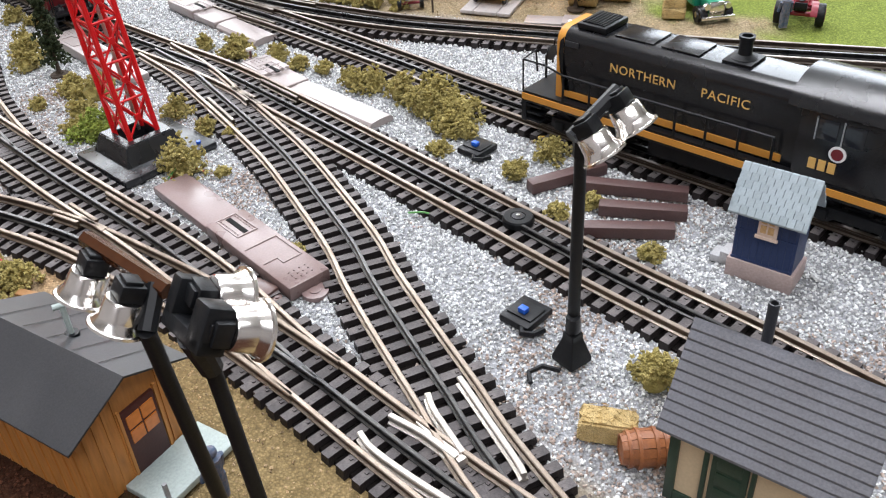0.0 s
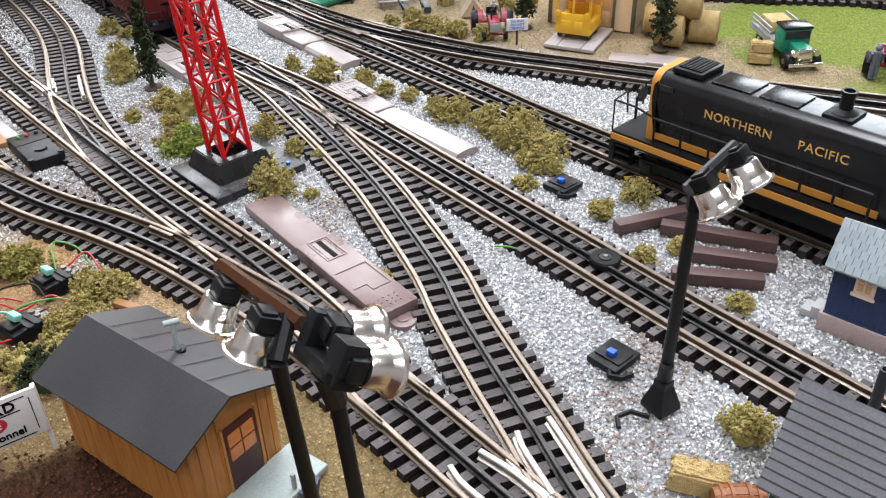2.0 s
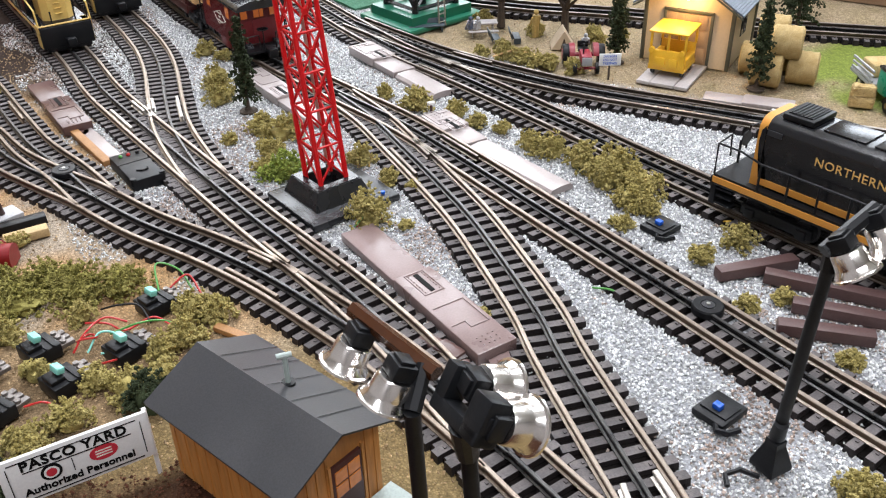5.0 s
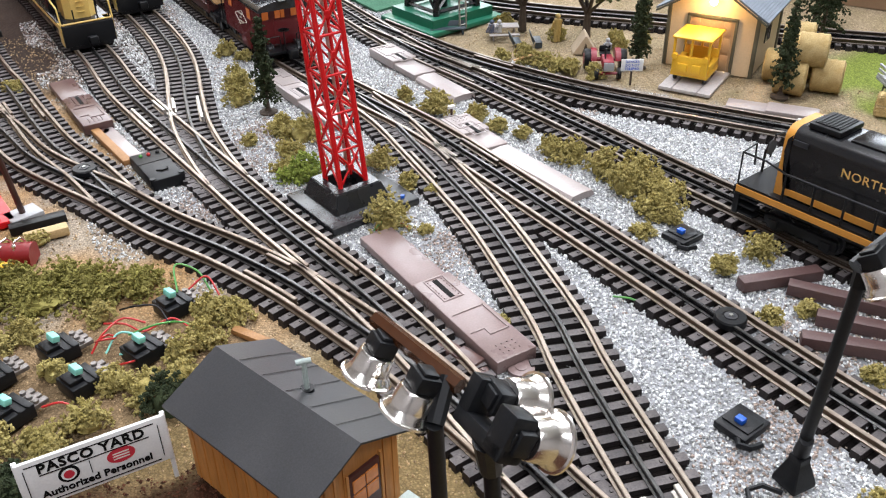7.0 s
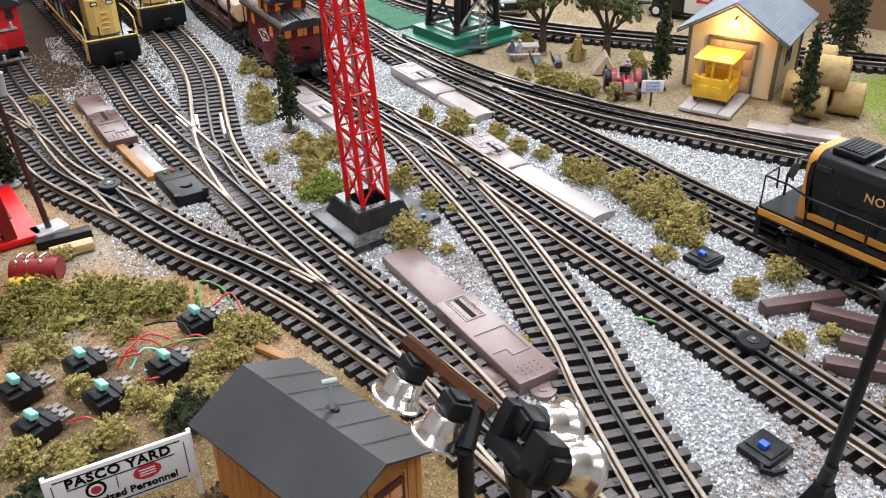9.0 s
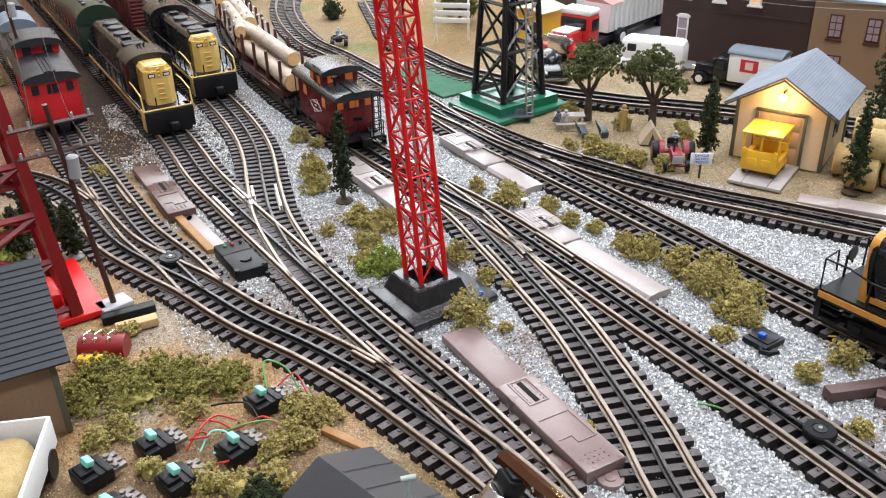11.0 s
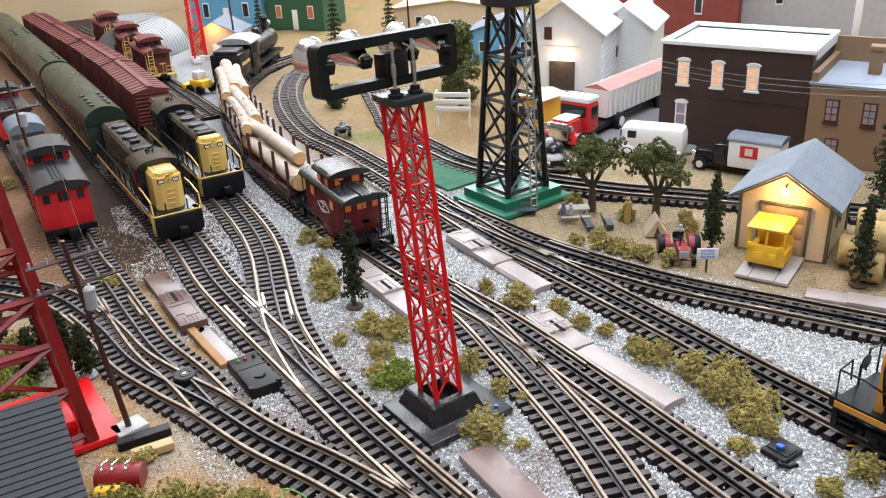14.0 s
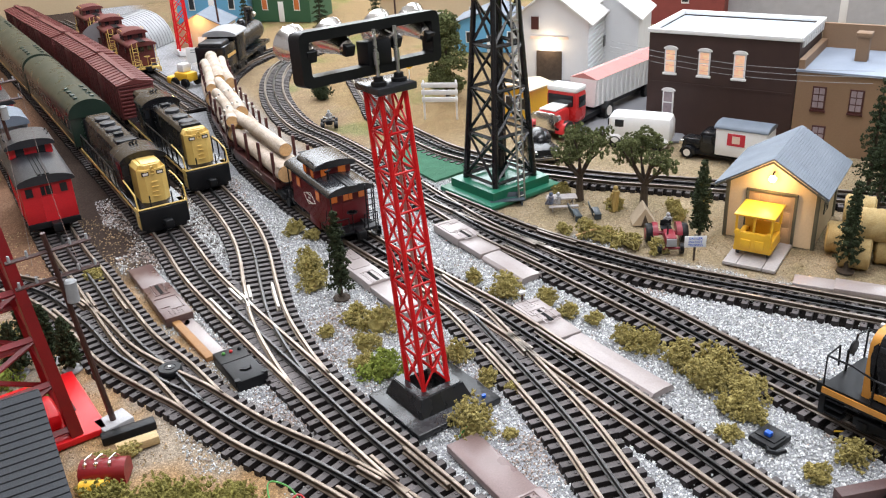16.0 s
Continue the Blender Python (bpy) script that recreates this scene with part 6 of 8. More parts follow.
def broadleaf(x, y, h, r, seed):
    th = thing("broadleaf_tree", pose(x, y, 0), "green clump-leaved model tree with a forked brown trunk", "tree", "broadleaf trees")
    rnd = random.Random(seed)
    bm = bmesh.new()
    rod((0, 0, 0), (0, 0, h * .3), .0055, .0038, 9)(bm)
    tips = []
    for k in range(6):
        a = k * 1.05 + rnd.uniform(-.3, .3)
        p = Vector((math.cos(a) * r * .40, math.sin(a) * r * .40, h * rnd.uniform(.42, .62)))
        rod((0, 0, h * .28), p, .0030, .0014, 7)(bm)
        for s in (-.6, .6):
            q = p + Vector((math.cos(a + s) * r * .38, math.sin(a + s) * r * .38, h * rnd.uniform(.04, .30)))
            rod(p, q, .0014, .0007, 6)(bm)
            tips.append(q)
        tips.append(p + Vector((0, 0, h * .12)))
    part("trunk", bm, TRUNK, th)
    pts = []
    for q in tips + [Vector((0, 0, h * .86)), Vector((r * .2, 0, h * .78)), Vector((-r * .2, r * .1, h * .8))]:
        d = RNG.normal(size=(26, 3))
        d /= np.linalg.norm(d, axis=1)[:, None]
        knobs = np.array(q) + d * r * .27 * RNG.uniform(.5, 1.1, (26, 1))
        pts.append(balls(knobs, RNG.uniform(.0012, .0026, 26), 13))
    pts = np.concatenate(pts)
    clumps("crown", pts, RNG.uniform(.0007, .0015, len(pts)), LEAF, th)


def leafy_column(x, y, h, r):
    """A tall shrubby tree: a short trunk under a column of leaf balls."""
    th = thing("shrub_tree", pose(x, y, 0), "tall bushy green model tree with dense foliage", "tree", "bushy trees")
    part("trunk", mesh(rod((0, 0, 0), (0, 0, h * .8), .004, .002, 8)), TRUNK, th)
    k = 60
    z = RNG.uniform(.12, .94, k)
    a, u = RNG.uniform(0, 6.283, k), RNG.uniform(.2, 1, k) ** .5
    wide = r * (.55 + .45 * np.sin(np.pi * np.clip(z * 1.05, 0, 1)))
    at = np.stack([np.cos(a) * u * wide * .75, np.sin(a) * u * wide * .75, z * h], -1)
    pts = balls(at, RNG.uniform(.22, .38, k) * r, 120)
    clumps("crown", pts, RNG.uniform(.0014, .0030, len(pts)), LEAF, th)


broadleaf(.808, 1.205, .106, .038, 1)
broadleaf(.857, 1.140, .108, .040, 2)
leafy_column(.885, 1.735, .150, .038)
bush(.695, 1.870, .024, .042, MOSS, "dark green round shrub on dry grass")


# ---- front cabin, bale and barrel ----
def front_cabin():
    th = thing("station_cabin", pose(.5455, .390, 0, 0, 0, 16), "cream cabin with green trim and dark shingle roof", "cabin")
    gable_house(th, .042, .070, .046, .087, .007, CREAM_WALL, mat_shingle_grey, roof_t=.0012)
    s = (.087 - .046) / .028
    for side in (-1, 1):
        for k in range(11):
            t = (k + .35) / 11
            part("shingle_course", mesh(slab([(side * .028 * t, .0882 - .041 * t), (side * .028 * (t + .085), .0882 - .041 * (t + .085)), (side * .028 * (t + .085), .0896 - .041 * (t + .085)), (side * .028 * t, .0888 - .041 * t)], -.0418, .0418, ALONG)), mat_shingle_grey, th)
    part("stove_pipe", mesh(lathe([(.0024, .055), (.0024, .0945), (.0017, .0945), (.0017, .08)], 14, Matrix.Translation((.0185, .016, 0)))), GREY_BLACK, th)
    for y in (-.035, .035):
        for sx in (-1, 1):
            part("corner_board", mesh(box(sx * .0212 - .0016, sx * .0212 + .0016, y - .0022, y + .0022, 0, .050, .0003)), mat_trim_green, th)
    door = part("door", mesh(box(-.0226, -.0208, .002, .018, .001, .042, .0004)), mat_trim_green, th, "dark green panelled door")
    for k in range(4):
        part("panel", mesh(box(-.0232, -.0224, .0045, .0155, .004 + .0095 * k, .0115 + .0095 * k, .0003)), mat_trim_green, door)
    for y in (-.001, .0195):
        part("door_frame", mesh(box(-.0232, -.0208, y, y + .002, 0, .044, .0003)), mat_trim_green, th)
    part("base_board", mesh(box(-.0222, -.0208, -.035, .035, 0, .006, .0003)), mat_trim_green, th)


mat_shingle_dark = mat("dark_grey_shingle", (0.034, 0.038, 0.044), 0.55, 0, .3, 60, 900, .2, other=(.052, .055, .060), spec=0.25)
mat_shingle_grey = mat("grey_shingle", (0.145, 0.148, 0.167), 0.55, 0, .3, 60, 900, .2, other=(.12, .12, .13))
mat_trim_green = mat("dark_green_trim", (0.022, 0.05, 0.032), 0.5, 0, .2, 60, 900, .1)
front_cabin()


def straw_bale(x, y, z, yaw, l=.026, w=.013, h=.0125, label="rectangular golden straw bale", group="straw bales"):
    bm = bmesh.new()
    bmesh.ops.create_cube(bm, size=1)
    bmesh.ops.subdivide_edges(bm, edges=bm.edges[:], cuts=5, use_grid_fill=True)
    for v in bm.verts:
        c = Vector((v.co.x * l, v.co.y * w, v.co.z * h + h / 2))
        k = Vector((fbm(c.x * 300, c.y * 300, c.z * 300 + x * 50), fbm(c.y * 300, c.z * 300, c.x * 300), fbm(c.z * 300, c.x * 300, 7)))
        v.co = c + k * .0007
    bmesh.ops.bevel(bm, geom=[e for e in bm.edges if e.calc_face_angle(0) > 1], offset=.0012, segments=2, affect="EDGES")
    for f in bm.faces:
        f.smooth = True
    for _ in range(160):
        p = Vector((random.uniform(-.5, .5) * l, random.uniform(-.5, .5) * w, random.uniform(.1, 1.03) * h))
        q = p + Vector((random.uniform(-1, 1), random.uniform(-1, 1), random.uniform(-.5, .5))) * .0028
        s = random.choice(((0, 0, 1.02), (0, 1.04, 0), (1.02, 0, 0)))
        if s[2]:
            p.z = q.z = h + .0003
        elif s[1]:
            p.y = q.y = math.copysign(w / 2 + .0004, p.y)
        else:
            p.x = q.x = math.copysign(l / 2 + .0004, p.x)
        if (q - p).length > .0008:
            rod(p, q, .00022, seg=3)(bm)
    ob = part("straw_bale", bm, HAY)
    ob.matrix_world = pose(x, y, z, 0, 0, yaw)
    return tagged(ob, label, "straw bale", group)


straw_bale(.521, .461, 0, -52, .027, .014, .0135, "golden rectangular straw bale lying on gravel")
straw_bale(.977, .812, 0, -50, .022, .012, .0105, "tan straw bale on the grass")
straw_bale(.978, .813, .0105, -44, .021, .012, .0105, "pale straw bale on another bale")


def barrel():
    th = thing("barrel", pose(.5225, .4385, .0092, 0, 90, -35), "brown wooden barrel lying on its side", "barrel")
    prof = [(.0072 + .0022 * math.sin(math.pi * k / 8), -.012 + .003 * k) for k in range(9)]
    for s in range(12):
        a = 2 * math.pi * s / 12
        bm = bmesh.new()
        rings = []
        for r, z in prof:
            rings.append([bm.verts.new((rr * math.cos(a + w), rr * math.sin(a + w), z)) for rr, w in ((r, -.245), (r, 0), (r, .245), (r * .85, .245), (r * .85, -.245))])
        for p, q in zip(rings, rings[1:]):
            for i in range(5):
                bm.faces.new((p[i], p[(i + 1) % 5], q[(i + 1) % 5], q[i]))
        bm.faces.new(rings[0][::-1])
        bm.faces.new(rings[-1])
        part("stave", bm, mat_barrel, th)
    for z in (-.0085, -.004, .004, .0085):
        r = .0075 + .0022 * math.sin(math.pi * (z + .012) / .024)
        part("hoop", mesh(lathe([(r + .0002, z - .0009), (r + .0005, z - .0008), (r + .0005, z + .0008), (r + .0002, z + .0009)], 24)), mat_barrel, th)
    part("head", mesh(rod((0, 0, .0108), (0, 0, .0114), .0068, seg=20), rod((0, 0, -.0114), (0, 0, -.0108), .0068, seg=20)), mat_barrel, th)


mat_barrel = mat("varnished_barrel", (0.30, 0.11, 0.04), .4, 0, .35, 150, 900, .2, other=(.20, .065, .025), per_object=.15)
barrel()


# ---- speeder shed ----
def speeder_shed():
    a, b = Vector((.885, 1.030, 0)), Vector((.934, .9495, 0))
    d = (b - a).normalized()
    yaw = math.degrees(math.atan2(d.y, d.x))
    c = (a + b) / 2 + Vector((-d.y, d.x, 0)) * .0525
    th = thing("speeder_shed", Matrix.Translation(c) @ pose(0, 0, 0, 0, 0, yaw), "cream shed with blue-grey shingle roof and lit lamp", "shed")
    gable_house(th, .094, .105, .0625, .0985, .012, CREAM_WALL, SLATE, roof_t=.0018)
    run = .059
    for side in (-1, 1):
        for k in range(22):
            t = (k + .2) / 22
            part("shingle_course", mesh(slab([(side * run * t, .1004 - .036 * t), (side * run * (t + .042), .1004 - .036 * (t + .042)), (side * run * (t + .042), .1011 - .036 * (t + .042)), (side * run * t, .1006 - .036 * t)], -.0648, .0648, ALONG)), SLATE, th)
    for sx in (-1, 1):
        for sy in (-1, 1):
            part("corner_board", mesh(box(sx * .0472 - .002, sx * .0472 + .002, sy * .0527 - .002, sy * .0527 + .002, 0, .068, .0003)), mat_trim_olive, th)
        part("verge_board", mesh(slab([(0, .0982), (sx * .059, .0622), (sx * .059, .0602), (0, .0955)], -.0660, -.0652, ALONG)), mat_trim_olive, th)
    part("door_frame", mesh(box(-.027, -.024, -.0550, -.0520, 0, .060, .0004), box(.024, .027, -.0550, -.0520, 0, .060, .0004), box(-.027, .027, -.0550, -.0520, .0575, .0605, .0004)), mat_trim_olive, th)
    for sx in (-1, 1):
        dr = part("door", mesh(box(min(0, sx * .0238), max(0, sx * .0238), -.0540, -.0525, .002, .0573, .0003)), mat_door_tan, th, "tan panelled double door")
        for k in range(3):
            for j in range(2):
                x = sx * (.0065 + .0105 * j)
                part("panel", mesh(box(x - .0042, x + .0042, -.0545, -.0539, .005 + .018 * k, .0205 + .018 * k, .0004)), mat_door_tan, dr)
    part("side_window", mesh(box(.0468, .0482, -.012, .010, .026, .052, .0003)), GLASS_DARK, th)
    lamp = part("lamp", mesh(ball((0, -.0605, .0770), .0042)), BULB, th, "glowing bulb over the door")
    part("lamp_arm", mesh(tube([(0, -.0525, .082), (0, -.0575, .084), (0, -.0605, .081)], .0008)), BLACK, th)
    plank = thing("loading_apron", Matrix.Translation(c) @ pose(0, 0, 0, 0, 0, yaw), "grey weathered plank apron before a shed", "apron")
    for k, (x0, x1) in enumerate(((-.027, -.0135), (-.0128, .0128), (.0135, .027))):
        part("plank", mesh(box(x0, x1, -.128, -.0555, 0, .0035, .0004)), mat_plank, plank)
    p = (Matrix.Translation(c) @ pose(0, 0, 0, 0, 0, yaw)) @ Vector((0, -.0670, .0770))
    point_lamp("shed_bulb_light", p, .16, (1.0, .62, .26), .004)
    sp = thing("rail_speeder", Matrix.Translation(c) @ pose(0, 0, 0, 0, 0, yaw) @ pose(-.003, -.088, .0035) @ Matrix.Scale(.93, 4), "yellow toy track speeder with flat roof and open sides", "speeder")
    part("chassis", mesh(box(-.021, .021, -.022, .022, .007, .013, .0012)), YELLOW, sp)
    part("hood", mesh(box(-.020, .020, -.0235, -.0185, .010, .031, .0012)), YELLOW, sp)
    part("rear_panel", mesh(box(-.020, .020, .0185, .0215, .010, .031, .001)), YELLOW, sp)
    part("toolbox", mesh(box(-.013, -.002, -.0255, -.0232, .013, .023, .0006), box(.003, .013, -.0255, -.0232, .013, .023, .0006)), YELLOW, sp)
    part("side_seat", mesh(box(-.021, -.014, -.018, .018, .013, .022, .001), box(.014, .021, -.018, .018, .013, .022, .001)), YELLOW, sp)
    for x in (-.0195, 0, .0195):
        for y in (-.021, .020):
            part("roof_post", mesh(box(x - .0013, x + .0013, y - .0013, y + .0013, .030, .050, .0003)), YELLOW, sp)
    part("roof", mesh(box(-.0225, .0225, -.0245, .0245, .050, .0525, .001)), YELLOW, sp)
    for x in (-.017, .017):
        part("headlamp", mesh(rod((x, -.0275, .031), (x, -.0225, .031), .0032)), YELLOW, sp)
        for y in (-.013, .013):
            part("wheel", mesh(rod((x - .0012, y, .007), (x + .0012, y, .007), .0068, seg=18)), GREY_BLACK, sp)


mat_trim_olive = mat("olive_grey_trim", (0.10, 0.095, 0.065), .55, 0, .2, 60, 900, .1)
mat_door_tan = mat("tan_door", (0.46, 0.30, 0.16), .55, 0, .15, 60, 900, .1)
mat_plank = mat("weathered_plank", (0.40, 0.37, 0.36), .75, 0, .25, 60, 700, .3, per_object=.12)
speeder_shed()


def hay_roll(x, y, z, yaw):
    th = thing("hay_roll", pose(x, y, z + .0165, 0, 90, yaw), "round golden hay roll", "hay roll", "stack of hay rolls")
    prof = [(.0005, -.0145), (.008, -.0146), (.0145, -.0148), (.0163, -.0135)] + [(.0168 + .0004 * math.sin(k * 2.1), -.0135 + .0027 * k) for k in range(11)] + [(.0145, .0148), (.008, .0146), (.0005, .0145)]
    part("roll", mesh(lathe(prof, 30)), HAY, th)
    pts = []
    bm = bmesh.new()
    for s in (-1, 1):
        tube([(r * math.cos(a), r * math.sin(a), s * .0149) for a, r in ((i * .5, .0012 + .00042 * i) for i in range(34))], .0005, 4)(bm)
    part("spiral_end", bm, HAY, th)


for x, y, z, w in ((.938, .900, 0, -52), (.975, .886, 0, -52), (.958, .897, .027, -50), (.955, .932, 0, -52), (.985, .925, .0, -50), (.974, .930, .027, -52)):
    hay_roll(x, y, z, w)


def danger_sign():
    th = thing("warning_sign", pose(.812, .996, 0, 0, 0, -28), "white warning sign with blue lettering on a post", "sign")
    part("post", mesh(box(-.001, .001, -.001, .001, 0, .030)), TRUNK, th)
    part("board", mesh(box(-.0115, .0115, -.002, -.001, .016, .029, .0003)), WHITE, th)
    for k, t in enumerate(("DANGER", "DO NOT", "TRESPASS")):
        words(t, .0036, BLUE_BUTTON, th, pose(0, -.0022, .0262 - .0038 * k, 90))


danger_sign()


def tractor(x, y, yaw, colour, scale=1.0, label="red toy farm tractor with black tyres", loader=False):
    th = thing("tractor", pose(x, y, 0, 0, 0, yaw), label, "tractor", "farm tractors")
    part("hood", mesh(box(-.006, .006, 0, .026, .011, .021, .002)), colour, th)
    part("grille", mesh(box(-.0055, .0055, .026, .0275, .011, .020, .0006)), GREY, th)
    part("seat", mesh(box(-.006, .006, -.016, -.006, .015, .018, .001), box(-.006, .006, -.018, -.016, .017, .024, .0008)), BLACK, th)
    part("axle", mesh(rod((-.018, -.010, .011), (.018, -.010, .011), .0025), rod((-.011, .020, .006), (.011, .020, .006), .0015)), colour, th)
    for s in (-1, 1):
        part("fender", mesh(slab([(.0125 * math.cos(radians(a)) - .010, .011 + .0125 * math.sin(radians(a))) for a in range(10, 171, 20)], s * .013 - .003, s * .013 + .003, SIDEWAYS)), colour, th)
        w = part("wheel", mesh(lathe([(.004, -.004), (.0105, -.0038), (.0112, -.002), (.0112, .002), (.0105, .0038), (.004, .004)], 24, Matrix.Translation((s * .019, -.010, .0112)) @ pose(0, 0, 0, 0, 90, 0))), BLACK, th)
        part("rim", mesh(lathe([(.0065, -.0043), (.0065, .0043)], 18, Matrix.Translation((s * .019, -.010, .0112)) @ pose(0, 0, 0, 0, 90, 0))), colour, w)
        part("wheel", mesh(lathe([(.003, -.002), (.006, -.002), (.006, .002), (.003, .002)], 20, Matrix.Translation((s * .012, .020, .006)) @ pose(0, 0, 0, 0, 90, 0))), BLACK, th)
    part("steering_wheel", mesh(lathe([(.0042, 0), (.0042, .0008), (.0034, .0008), (.0034, 0)], 16, pose(0, -.003, .024, 35))), BLACK, th)
    part("exhaust_pipe", mesh(rod((.003, .016, .020), (.003, .016, .032), .0009)), GREY_BLACK, th)
    if loader:
        part("loader_arm", mesh(*[rod((s * .009, -.002, .016), (s * .009, .034, .010), .0014) for s in (-1, 1)]), colour, th)
        part("bucket", mesh(slab([(.034, .002), (.044, .002), (.046, .012), (.043, .012), (.040, .005), (.034, .005)], -.015, .015, SIDEWAYS)), colour, th)


tractor(.812, 1.040, 150, mat("tractor_red", (.24, .015, .03), .35, 0, .12, 60, 900, .04))
tractor(1.055, .722, -60, bpy.data.materials["tractor_red"], 1, "red toy tractor with a front loader bucket", True)


def flatbed_truck():
    th = thing("farm_truck", pose(1.010, .805, 0, 0, 0, 152), "green and black vintage farm truck loaded with boxes", "truck")
    g = mat("truck_green", (.015, .22, .13), .3, 0, .1, 60, 900, .03)
    part("hood", mesh(box(-.008, .008, .014, .036, .010, .022, .002)), g, th)
    part("radiator", mesh(box(-.0075, .0075, .036, .0375, .009, .022, .0012)), CHROME, th)
    part("bumper", mesh(box(-.017, .017, .0405, .0425, .006, .0095, .0008)), CHROME, th)
    for s in (-1, 1):
        part("fender", mesh(slab([(.028 + .0105 * math.cos(radians(a)), .007 + .009 * math.sin(radians(a))) for a in range(0, 181, 20)], s * .013 - .004, s * .013 + .004, SIDEWAYS)), BLACK_PAINT, th)
        part("headlamp", mesh(rod((s * .0105, .034, .018), (s * .0105, .039, .018), .0032)), CHROME, th)
        for y in (.028, -.034):
            w = part("wheel", mesh(lathe([(.002, -.0028), (.0072, -.0028), (.0078, 0), (.0072, .0028), (.002, .0028)], 20, Matrix.Translation((s * .0145, y, .0078)) @ pose(0, 0, 0, 0, 90, 0))), BLACK, th)
            part("hubcap", mesh(rod((s * .0172, y, .0078), (s * .0178, y, .0078), .003)), CHROME, w)
        part("stake_side", mesh(*[box(s * .0175 - .0008, s * .0175 + .0008, -.056, -.008, z, z + .002) for z in (.017, .022, .027)]), GREY, th)
    part("cab", mesh(box(-.0145, .0145, -.006, .014, .010, .034, .0025)), g, th)
    part("cab_roof", mesh(box(-.015, .015, -.007, .015, .033, .0365, .0015)), BLACK_PAINT, th)
    part("windscreen", mesh(box(-.0125, .0125, .0138, .0148, .024, .032, .0004)), GLASS_DARK, th)
    part("bed", mesh(box(-.018, .018, -.058, -.007, .012, .016, .0006)), GREY, th)
    part("load", mesh(box(-.012, .012, -.050, -.022, .016, .030, .003)), HAY, th)


flatbed_truck()


def figurine(x, y, z, yaw, colour, h=.034, sit=False):
    """A plain doll-like shape in one mesh."""
    k = h / .034
    fs = [rod((-.002 * k, 0, 0), (-.002 * k, 0, .015 * k), .0022 * k, .0026 * k, 8), rod((.002 * k, 0, 0), (.002 * k, 0, .015 * k), .0022 * k, .0026 * k, 8), rod((0, 0, .014 * k), (0, 0, .027 * k), .0036 * k, .0042 * k, 10), ball((0, 0, .0305 * k), .0032 * k, 2), rod((-.005 * k, 0, .025 * k), (-.006 * k, .003 * k, .015 * k), .0014 * k, seg=6), rod((.005 * k, 0, .025 * k), (.006 * k, .003 * k, .015 * k), .0014 * k, seg=6)]
    if sit:
        fs = [rod((-.002 * k, -.008 * k, .002 * k), (-.002 * k, 0, .003 * k), .0022 * k, seg=8), rod((.002 * k, -.008 * k, .002 * k), (.002 * k, 0, .003 * k), .0022 * k, seg=8)] + [rod((0, 0, .002 * k), (0, 0, .014 * k), .0036 * k, .0042 * k, 10), ball((0, 0, .0175 * k), .0032 * k, 2), rod((-.005 * k, 0, .012 * k), (-.006 * k, -.005 * k, .004 * k), .0014 * k, seg=6), rod((.005 * k, 0, .012 * k), (.006 * k, -.005 * k, .004 * k), .0014 * k, seg=6)]
    ob = part("figurine", mesh(*fs), colour)
    ob.matrix_world = pose(x, y, z, 0, 0, yaw)
    tagged(ob, "small plain painted toy figurine", "figurine", "toy figurines")


DENIM = mat("figure_blue", (.05, .09, .16), .7, 0, .3, 300, 900, .1, other=(.35, .25, .2), amount=.4)
PALE = mat("figure_pale", (.45, .45, .44), .7, 0, .3, 300, 900, .1, other=(.2, .22, .28))
OCHRE = mat("figure_ochre", (.42, .30, .10), .7, 0, .3, 300, 900, .1)
figurine(.3545, .545, .004, 20, DENIM)
figurine(.310, .505, .0, 60, PALE)
figurine(.283, .545, .0, 30, DENIM, sit=True)
figurine(1.030, .722, 0, -40, DENIM)
figurine(.822, 1.150, 0, 0, OCHRE)
figurine(.757, 1.192, .008, 200, DENIM, .028, True)
figurine(.765, 1.188, .008, 200, PALE, .028, True)
figurine(.824, 1.055, .016, 150, PALE, .026, True)


